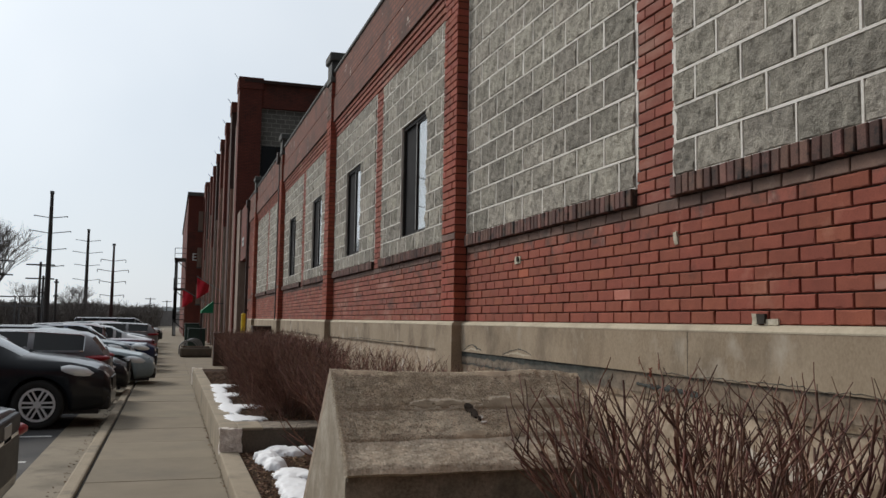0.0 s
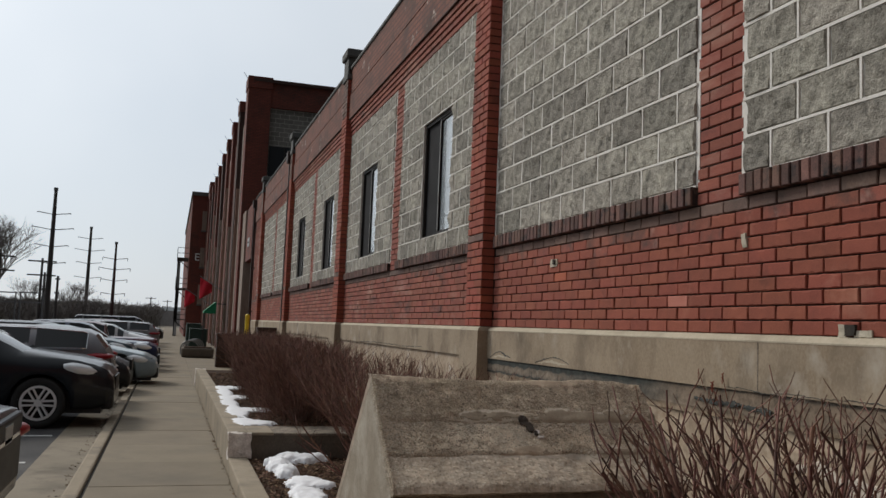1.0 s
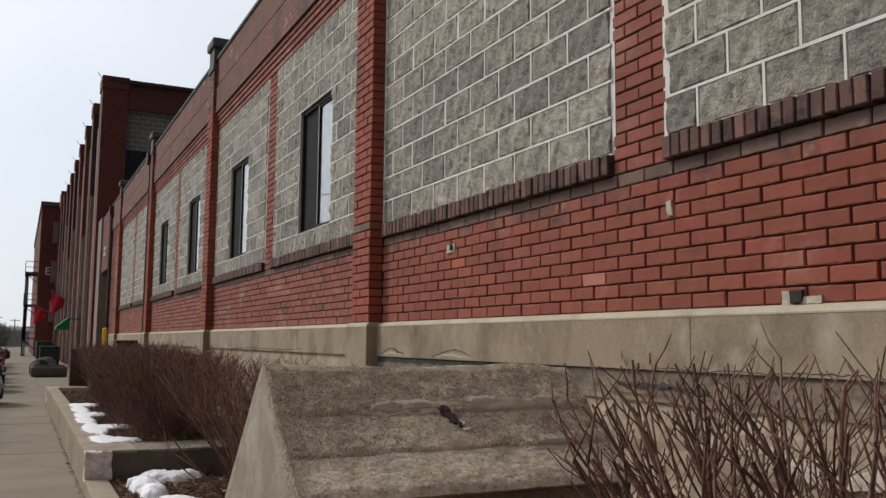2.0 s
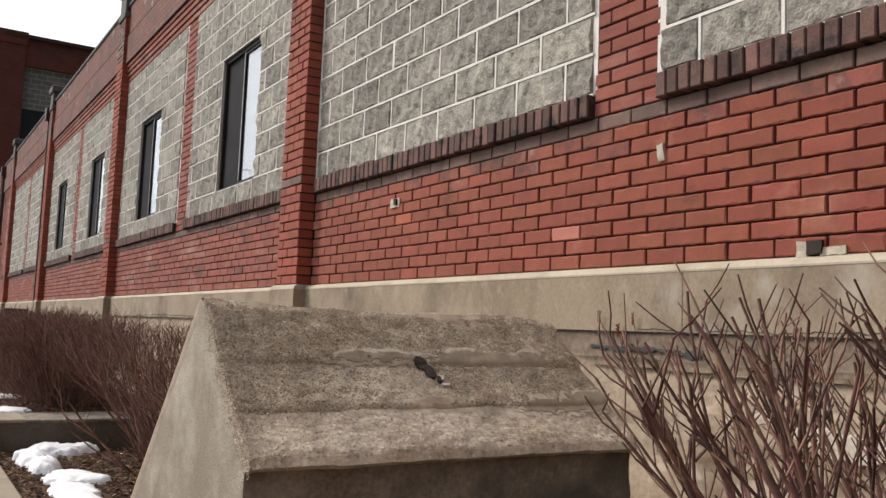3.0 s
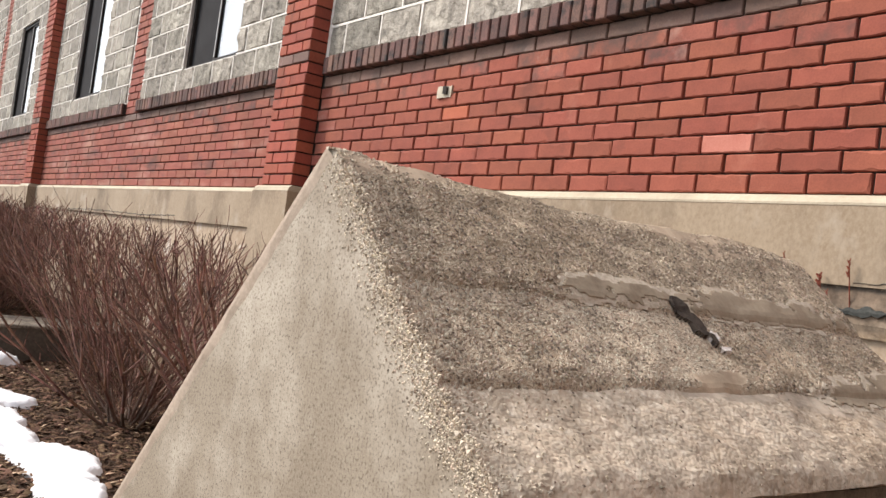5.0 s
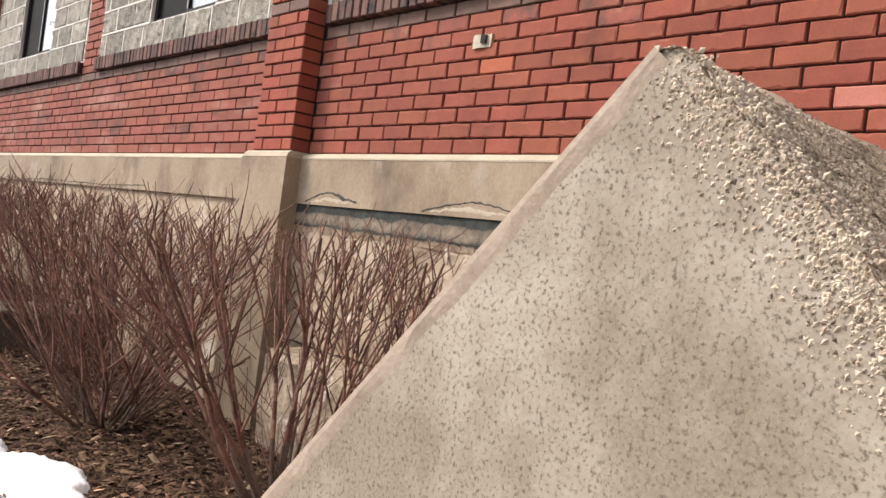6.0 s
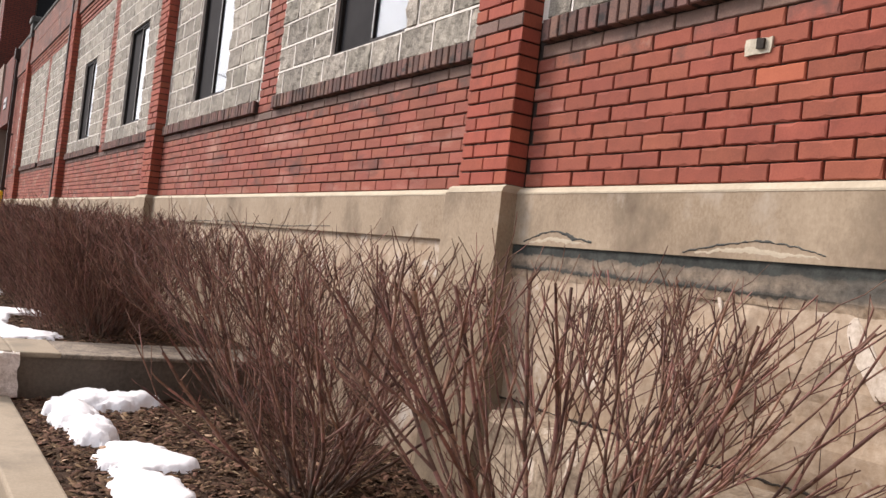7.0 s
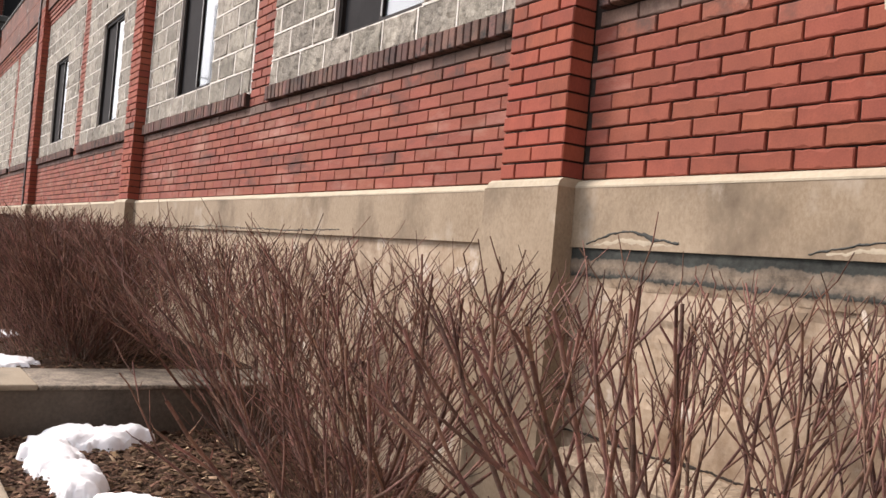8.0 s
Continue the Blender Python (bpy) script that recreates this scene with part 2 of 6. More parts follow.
RUSSET = mat("russet_seed_head", (0.16, 0.04, 0.025), (0.3, 0.085, 0.05), 0.85, scale=20, fine=90, bump=0.2)
FOOT = mat("soiled_footing", (0.21, 0.158, 0.108), (0.45, 0.365, 0.27), 0.95, scale=5, fine=40, detail=9, bump=0.9, depth=0.015, ends=(0.38, 0.62), stain=(0.16, 0.12, 0.085), stain_scale=3.5, stain_cut=(0.52, 0.66), stain2=(0.66, 0.58, 0.48), stain2_scale=6, stain2_cut=(0.58, 0.66))
GREEN_BOX = mat("dark_green_paint", (0.012, 0.03, 0.024), (0.03, 0.055, 0.045), 0.6, scale=4, fine=40, bump=0.1)
LEAF = mat("pale_dead_leaf", (0.24, 0.15, 0.09), (0.46, 0.34, 0.22), 0.9, scale=12, fine=60, bump=0.2, island=0.4)
FRIEZE = brick_pattern("weathered_parapet_brick", (0.23, 0.085, 0.058), (0.09, 0.05, 0.04), (0.2195, 0.0725), stain=(0.1, 0.05, 0.038), stain_scale=1.6, stain_cut=(0.48, 0.64), stain2=(0.5, 0.4, 0.34), stain2_scale=2.6, stain2_cut=(0.61, 0.66))
COPING = mat("grey_coping", (0.06, 0.062, 0.06), (0.14, 0.14, 0.132), 0.85, scale=3, fine=40, bump=0.3)
# darker, greyer brick for the courses below the sills and parts of the pilasters
GREYED_BRICK = mat("grey_brown_brick", (0.125, 0.078, 0.062), (0.235, 0.145, 0.115), 0.9, scale=6, fine=120, bump=0.35, depth=0.003, obj=0.2, stain=(0.085, 0.064, 0.055), stain_scale=3, stain_cut=(0.48, 0.68), stain2=(0.31, 0.22, 0.18), stain2_scale=5, stain2_cut=(0.56, 0.72))
GREYED_RUN = mat("grey_brown_brick_run", (0.125, 0.078, 0.062), (0.235, 0.145, 0.115), 0.9, scale=6, fine=120, bump=0.35, depth=0.003, island=0.2, stain=(0.085, 0.064, 0.055), stain_scale=3, stain_cut=(0.48, 0.68), stain2=(0.31, 0.22, 0.18), stain2_scale=5, stain2_cut=(0.56, 0.72))
HALF_BRICK = mat("part_greyed_brick", (0.2, 0.062, 0.042), (0.33, 0.108, 0.072), 0.9, scale=6, fine=130, bump=0.35, depth=0.003, obj=0.15, stain=(0.12, 0.06, 0.048), stain_scale=4.5, stain_cut=(0.46, 0.62), stain2=(0.36, 0.22, 0.175), stain2_scale=3.5, stain2_cut=(0.58, 0.74))
HALF_RUN = mat("part_greyed_brick_run", (0.2, 0.062, 0.042), (0.33, 0.108, 0.072), 0.9, scale=6, fine=130, bump=0.35, depth=0.003, island=0.15, stain=(0.12, 0.06, 0.048), stain_scale=4.5, stain_cut=(0.46, 0.62), stain2=(0.36, 0.22, 0.175), stain2_scale=3.5, stain2_cut=(0.58, 0.74))
PINK_BRICK = mat("pinkish_replaced_brick", (0.42, 0.14, 0.10), (0.5, 0.2, 0.15), 0.9, scale=9, fine=150, bump=0.3)
ORANGE_BRICK = mat("orange_brick", (0.36, 0.095, 0.05), (0.44, 0.13, 0.07), 0.9, scale=9, fine=150, bump=0.3)
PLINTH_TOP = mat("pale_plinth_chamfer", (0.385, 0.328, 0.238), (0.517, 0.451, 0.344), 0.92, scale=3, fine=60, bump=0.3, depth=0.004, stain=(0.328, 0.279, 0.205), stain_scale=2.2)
FRAME = plain("dark_bronze_frame", (0.02, 0.016, 0.014), 0.6, spec=0.2)
SCREEN = mat("dark_insect_screen", (0.02, 0.02, 0.021), (0.042, 0.042, 0.044), 0.9, scale=3, fine=200, bump=0.1, spec=0.1)
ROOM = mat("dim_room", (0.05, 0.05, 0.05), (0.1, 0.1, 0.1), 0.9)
# pale blue-grey that stands in for sky mirrored in the panes
SKY_REFLECTION = mat("painted_sky_reflection", (0.17, 0.195, 0.22), (0.235, 0.257, 0.28), 0.7, scale=1, fine=10, bump=0.0)
STEEL_BLACK = mat("black_painted_steel", (0.012, 0.012, 0.013), (0.03, 0.028, 0.027), 0.6, scale=5, fine=40, bump=0.1)
PIPE = mat("dark_brown_downspout", (0.03, 0.018, 0.015), (0.06, 0.035, 0.03), 0.6, scale=3, fine=30, bump=0.1)
FAR_BRICK = brick_pattern("far_red_brick", (0.206, 0.050, 0.034), (0.050, 0.030, 0.025), stain=(0.075, 0.033, 0.026), stain_scale=0.5, stain_cut=(0.52, 0.68))
FAR_BLOCK = brick_pattern("far_grey_block", (0.2, 0.19, 0.17), (0.42, 0.40, 0.37), (0.406, 0.203))
FAR_CONC = mat("far_streaked_concrete", (0.17, 0.115, 0.092), (0.33, 0.265, 0.215), 0.9, scale=0.8, fine=8, bump=0.1, stretch=(1, 1, 0.25))
FAR_DARK = brick_pattern("far_sooty_brick", (0.075, 0.032, 0.026), (0.05, 0.04, 0.035))
FAR_TAN = mat("far_tan_render", (0.17, 0.085, 0.062), (0.32, 0.2, 0.15), 0.9, scale=0.7, fine=7, bump=0.1, stretch=(1, 1, 0.2))
FAR_GLASS = plain("far_window_glass", (0.02, 0.022, 0.025), 0.15)
PATCH = mat("tan_mortar_patch", (0.36, 0.32, 0.24), (0.56, 0.51, 0.41), 0.95, scale=20, fine=90, bump=0.5)
STONE = mat("bare_gravel", (0.2, 0.15, 0.105), (0.56, 0.465, 0.355), 0.9, scale=40, fine=200, bump=0.2, depth=0.002, island=0.6)
PALE_STONE = mat("pale_bare_gravel", (0.34, 0.275, 0.2), (0.66, 0.58, 0.46), 0.9, scale=40, fine=200, bump=0.2, depth=0.002, island=0.25)
# dark concrete; on the cross wall it also carries the shade of the face
DARK_CONC = mat("dark_concrete", (0.065, 0.052, 0.04), (0.15, 0.122, 0.095), 0.94, scale=3, fine=40, detail=8, bump=0.5, depth=0.006)
POLE = mat("weathered_steel_pole", (0.05, 0.045, 0.042), (0.09, 0.08, 0.075), 0.75, scale=0.7, fine=6, bump=0.1)
POLE_RUST = mat("rust_brown_pole", (0.045, 0.02, 0.018), (0.08, 0.035, 0.03), 0.8, scale=0.7, fine=6, bump=0.1)
GALV = mat("galvanised_steel", (0.16, 0.165, 0.17), (0.26, 0.265, 0.27), 0.55, metal=0.6, scale=0.8, fine=8, bump=0.05)
# wood tones lightened: distance haze is mixed into the colour
WOODS = mat("hazed_winter_woods", (0.125, 0.112, 0.104), (0.235, 0.212, 0.198), 0.95, scale=0.4, fine=4, bump=0.0, island=0.3)
RED_FLAG = mat("red_flag_cloth", (0.45, 0.01, 0.025), (0.62, 0.02, 0.04), 0.8, scale=3, fine=40, bump=0.2)
GREEN_CLOTH = mat("green_awning_cloth", (0.005, 0.14, 0.06), (0.01, 0.21, 0.095), 0.75, scale=3, fine=40, bump=0.2)
YELLOW = mat("yellow_paint", (0.62, 0.42, 0.02), (0.75, 0.53, 0.03), 0.55, scale=5, fine=40, bump=0.1)
BIN = mat("dark_brown_slats", (0.035, 0.018, 0.014), (0.075, 0.04, 0.03), 0.75, scale=6, fine=60, bump=0.3, stretch=(1, 1, 6))
RUBBER = mat("tyre_rubber", (0.012, 0.012, 0.012), (0.025, 0.025, 0.025), 0.85, scale=9, fine=80, bump=0.3)
ALLOY = plain("alloy_rim", (0.72, 0.73, 0.75), 0.35, 0.4)
CHROME = plain("chrome", (0.8, 0.8, 0.82), 0.12, 1.0)
CAR_GLASS = plain("tinted_car_glass", (0.01, 0.011, 0.013), 0.05, 0, 0, 0.6)
LAMP_CLEAR = plain("clear_headlamp", (0.82, 0.84, 0.86), 0.15, 0.3)
LAMP_RED = plain("red_tail_lamp", (0.24, 0.006, 0.012), 0.3, spec=0.2)
PLASTIC = mat("black_plastic_trim", (0.012, 0.012, 0.013), (0.022, 0.022, 0.023), 0.6, scale=9, fine=90, bump=0.1)
PLATE = plain("pale_plate", (0.38, 0.38, 0.37), 0.5)


def pebbles(name, tones, size, depth):
    """Worn concrete with its gravel laid bare: each stone has its own tone and stands proud."""
    m = mat(name, tones[0], tones[1], 0.95, scale=4, fine=60, bump=0.0)
    n, l = m.node_tree.nodes, m.node_tree.links
    p = n["Principled BSDF"]
    ramp = [x for x in n if x.bl_idname == "ShaderNodeValToRGB"][0]
    geo = [x for x in n if x.bl_idname == "ShaderNodeNewGeometry"][0]
    stone, fine_, broad = n.new("ShaderNodeTexVoronoi"), n.new("ShaderNodeTexVoronoi"), n.new("ShaderNodeTexNoise")
    stone.inputs["Scale"].default_value, fine_.inputs["Scale"].default_value = 1 / size, 2.3 / size
    broad.inputs["Scale"].default_value, broad.inputs["Detail"].default_value = 2.6, 6
    for t in (stone, fine_, broad):
        l.new(geo.outputs["Position"], t.inputs["Vector"])
    sep = n.new("ShaderNodeSeparateColor")
    l.new(stone.outputs["Color"], sep.inputs["Color"])
    tone = n.new("ShaderNodeValToRGB")
    e = tone.color_ramp.elements
    e[0].position, e[0].color = 0.0, (*tones[2], 1)
    e[1].position, e[1].color = 1.0, (*tones[3], 1)
    mid_ = tone.color_ramp.elements.new(0.45)
    mid_.color = (*tones[4], 1)
    l.new(sep.outputs["Red"], tone.inputs["Fac"])
    near = n.new("ShaderNodeMapRange")
    near.inputs["From Min"].default_value, near.inputs["From Max"].default_value = 0.28, 0.62
    near.inputs["To Min"].default_value, near.inputs["To Max"].default_value = 0.85, 0.0
    l.new(stone.outputs["Distance"], near.inputs["Value"])
    mix = n.new("ShaderNodeMix")
    mix.data_type = "RGBA"
    l.new(near.outputs["Result"], mix.inputs["Factor"])
    l.new(ramp.outputs["Color"], mix.inputs["A"])
    l.new(tone.outputs["Color"], mix.inputs["B"])
    dirt = n.new("ShaderNodeMapRange")
    dirt.inputs["From Min"].default_value, dirt.inputs["From Max"].default_value = 0.44, 0.68
    dirt.inputs["To Max"].default_value = 0.75
    l.new(broad.outputs["Fac"], dirt.inputs["Value"])
    soil = n.new("ShaderNodeMix")
    soil.data_type = "RGBA"
    soil.blend_type = "MULTIPLY"
    soil.inputs["B"].default_value = (0.62, 0.55, 0.47, 1)
    l.new(dirt.outputs["Result"], soil.inputs["Factor"])
    l.new(mix.outputs["Result"], soil.inputs["A"])
    l.new(soil.outputs["Result"], p.inputs["Base Color"])
    skim = n.new("ShaderNodeTexNoise")
    skim.inputs["Scale"].default_value, skim.inputs["Detail"].default_value = 2.4, 5
    shape_ = n.new("ShaderNodeMapping")
    shape_.inputs["Scale"].default_value = (0.7, 2.6, 2.6)
    l.new(geo.outputs["Position"], shape_.inputs["Vector"])
    l.new(shape_.outputs["Vector"], skim.inputs["Vector"])
    patch = n.new("ShaderNodeMapRange")
    patch.inputs["From Min"].default_value, patch.inputs["From Max"].default_value = 0.6, 0.63
    l.new(skim.outputs["Fac"], patch.inputs["Value"])
    smooth_ = n.new("ShaderNodeMix")
    smooth_.data_type = "RGBA"
    smooth_.inputs["B"].default_value = (*tones[5], 1)
    l.new(patch.outputs["Result"], smooth_.inputs["Factor"])
    l.new(soil.outputs["Result"], smooth_.inputs["A"])
    blotch = n.new("ShaderNodeTexNoise")
    blotch.inputs["Scale"].default_value, blotch.inputs["Detail"].default_value, blotch.inputs["Roughness"].default_value = 11, 8, 0.7
    l.new(geo.outputs["Position"], blotch.inputs["Vector"])
    spread = n.new("ShaderNodeMapRange")
    spread.inputs["From Min"].default_value, spread.inputs["From Max"].default_value = 0.34, 0.66
    spread.inputs["To Min"].default_value, spread.inputs["To Max"].default_value = 0.68, 1.22
    l.new(blotch.outputs["Fac"], spread.inputs["Value"])
    uneven = n.new("ShaderNodeHueSaturation")
    l.new(spread.outputs["Result"], uneven.inputs["Value"])
    l.new(smooth_.outputs["Result"], uneven.inputs["Color"])
    l.new(uneven.outputs["Color"], p.inputs["Base Color"])
    even = n.new("ShaderNodeMath")
    even.operation = "SUBTRACT"
    even.inputs[0].default_value = 1.0
    l.new(patch.outputs["Result"], even.inputs[1])
    add = n.new("ShaderNodeMath")
    l.new(stone.outputs["Distance"], add.inputs[0]), l.new(fine_.outputs["Distance"], add.inputs[1])
    bump = n.new("ShaderNodeBump")
    bump.invert = True
    bump.inputs["Strength"].default_value, bump.inputs["Distance"].default_value = 1.0, depth
    l.new(add.outputs[0], bump.inputs["Height"])
    l.new(even.outputs[0], bump.inputs["Strength"])
    l.new(bump.outputs["Normal"], p.inputs["Normal"])
    return m


def tarred_joint(name):
    """A cold joint smeared with tar: ragged dark lines over soiled mortar, fading to brown soil."""
    m = mat(name, (0.37, 0.265, 0.17), (0.58, 0.47, 0.35), 0.95, scale=4, fine=30, bump=0.7, depth=0.01)
    n, l = m.node_tree.nodes, m.node_tree.links
    p = n["Principled BSDF"]
    base = [x for x in n if x.bl_idname == "ShaderNodeValToRGB"][0]
    geo = [x for x in n if x.bl_idname == "ShaderNodeNewGeometry"][0]
    sep = n.new("ShaderNodeSeparateXYZ")
    l.new(geo.outputs["Position"], sep.inputs[0])
    height = sep.outputs["Z"]
    for size, gain in ((2.2, 0.05), (8.0, 0.075), (27.0, 0.03), (80.0, 0.01)):
        t = n.new("ShaderNodeTexNoise")
        t.inputs["Scale"].default_value, t.inputs["Detail"].default_value, t.inputs["Roughness"].default_value = size, 8, 0.7
        l.new(geo.outputs["Position"], t.inputs["Vector"])
        a = n.new("ShaderNodeMath")
        a.operation = "SUBTRACT"
        a.inputs[1].default_value = 0.5
        l.new(t.outputs["Fac"], a.inputs[0])
        b = n.new("ShaderNodeMath")
        b.operation = "MULTIPLY_ADD"
        b.inputs[1].default_value = gain
        l.new(a.outputs[0], b.inputs[0]), l.new(height, b.inputs[2])
        height = b.outputs[0]
    span = n.new("ShaderNodeMapRange")
    span.inputs["From Min"].default_value, span.inputs["From Max"].default_value = 1.27, 1.43
    l.new(height, span.inputs["Value"])

    def ramp(stops):
        r = n.new("ShaderNodeValToRGB")
        e = r.color_ramp.elements
        e[0].position, e[0].color = stops[0][0], stops[0][1]
        e[1].position, e[1].color = stops[-1][0], stops[-1][1]
        for at, c in stops[1:-1]:
            e.new(at).color = c
        l.new(span.outputs["Result"], r.inputs["Fac"])
        return r

    tar, grey, clear = (0.035, 0.04, 0.036, 1), (0.17, 0.14, 0.108, 1), (0.3, 0.235, 0.17, 1)
    black = ramp([(0.15, clear), (0.18, tar), (0.25, (0.07, 0.068, 0.057, 1)), (0.29, grey), (0.5, (0.24, 0.19, 0.14, 1)), (0.64, grey), (0.68, tar), (0.97, (0.045, 0.05, 0.044, 1))])
    brown = ramp([(0.2, clear), (0.32, (0.25, 0.19, 0.135, 1)), (0.8, (0.21, 0.155, 0.11, 1)), (0.9, (0.09, 0.075, 0.06, 1)), (1.0, (0.28, 0.22, 0.16, 1))])
    where = n.new("ShaderNodeMapRange")
    where.inputs["From Min"].default_value, where.inputs["From Max"].default_value = -3.3, -2.7
    l.new(sep.outputs["Y"], where.inputs["Value"])
    which = n.new("ShaderNodeMix")
    which.data_type = "RGBA"
    l.new(where.outputs["Result"], which.inputs["Factor"])
    l.new(brown.outputs["Color"], which.inputs["A"]), l.new(black.outputs["Color"], which.inputs["B"])
    # a wide tar smudge over the middle of the run
    smear = ramp([(0.1, clear), (0.22, (0.13, 0.112, 0.09, 1)), (0.4, (0.085, 0.08, 0.068, 1)), (0.62, (0.11, 0.1, 0.083, 1)), (0.76, tar), (0.97, (0.045, 0.05, 0.044, 1))])
    spread = n.new("ShaderNodeTexNoise")
    spread.inputs["Scale"].default_value, spread.inputs["Detail"].default_value = 5, 6
    l.new(geo.outputs["Position"], spread.inputs["Vector"])
    along = n.new("ShaderNodeMath")
    along.operation = "ADD"
    l.new(spread.outputs["Fac"], along.inputs[0]), l.new(sep.outputs["Y"], along.inputs[1])
    extent = n.new("ShaderNodeMapRange")
    extent.inputs["From Min"].default_value, extent.inputs["From Max"].default_value = -0.95, -1.35
    l.new(along.outputs[0], extent.inputs["Value"])
    tarred = n.new("ShaderNodeMix")
    tarred.data_type = "RGBA"
    l.new(extent.outputs["Result"], tarred.inputs["Factor"])
    l.new(black.outputs["Color"], tarred.inputs["A"]), l.new(smear.outputs["Color"], tarred.inputs["B"])
    l.new(tarred.outputs["Result"], which.inputs["B"])
    foot = n.new("ShaderNodeMapRange")
    foot.inputs["From Min"].default_value, foot.inputs["From Max"].default_value = 0.04, 0.16
    l.new(span.outputs["Result"], foot.inputs["Value"])
    done = n.new("ShaderNodeMix")
    done.data_type = "RGBA"
    l.new(foot.outputs["Result"], done.inputs["Factor"])
    l.new(base.outputs["Color"], done.inputs["A"]), l.new(which.outputs["Result"], done.inputs["B"])
    grime = n.new("ShaderNodeTexNoise")
    grime.inputs["Scale"].default_value, grime.inputs["Detail"].default_value, grime.inputs["Roughness"].default_value = 16, 9, 0.75
    l.new(geo.outputs["Position"], grime.inputs["Vector"])
    level = n.new("ShaderNodeMapRange")
    level.inputs["From Min"].default_value, level.inputs["From Max"].default_value = 0.36, 0.64
    level.inputs["To Min"].default_value, level.inputs["To Max"].default_value = 0.5, 1.25
    l.new(grime.outputs["Fac"], level.inputs["Value"])
    worn = n.new("ShaderNodeHueSaturation")
    l.new(level.outputs["Result"], worn.inputs["Value"])
    l.new(done.outputs["Result"], worn.inputs["Color"])
    l.new(worn.outputs["Color"], p.inputs["Base Color"])
    return m


TARRED = tarred_joint("tarred_joint")
PEBBLE = pebbles("bare_gravel_concrete", ((0.389, 0.301, 0.209), (0.654, 0.535, 0.386), (0.077, 0.059, 0.043), (0.900, 0.772, 0.612), (0.531, 0.427, 0.307), (0.441, 0.344, 0.248)), 0.0062, 0.0042)
PEBBLE_PALE = pebbles("paler_gravel_concrete", ((0.512, 0.396, 0.282), (0.777, 0.642, 0.482), (0.109, 0.082, 0.060), (0.900, 0.868, 0.700), (0.682, 0.552, 0.410), (0.482, 0.375, 0.267)), 0.0062, 0.0042)
SMOOTH_CONC = mat("stained_cast_concrete", (0.208, 0.166, 0.119), (0.331, 0.282, 0.216), 0.92, scale=4, fine=170, detail=10, bump=0.4, depth=0.0025, ends=(0.34, 0.66), stain=(0.5, 0.45, 0.372), stain_scale=3.6, stain_cut=(0.44, 0.7), stain2=(0.123, 0.096, 0.069), stain2_scale=190, stain2_cut=(0.52, 0.66))
PITTED = pebbles("pitted_pale_concrete", ((0.437, 0.347, 0.255), (0.658, 0.549, 0.423), (0.296, 0.238, 0.174), (0.750, 0.653, 0.526), (0.588, 0.500, 0.389), (0.506, 0.423, 0.330)), 0.014, 0.0014)


def car_paint(name, c):
    return mat(name, tuple(v * 0.9 for v in c), tuple(v * 1.1 for v in c), 0.35, 0.0, scale=1.2, fine=9, bump=0.0, coat=0.5, spec=0.2)


GLASS = bpy.data.materials.new("window_glass")
GLASS.use_nodes = True
gp = GLASS.node_tree.nodes["Principled BSDF"]
gp.inputs["Base Color"].default_value = (0.9, 0.93, 0.94, 1)
gp.inputs["Roughness"].default_value, gp.inputs["Transmission Weight"].default_value, gp.inputs["IOR"].default_value = 0.02, 1.0, 1.5


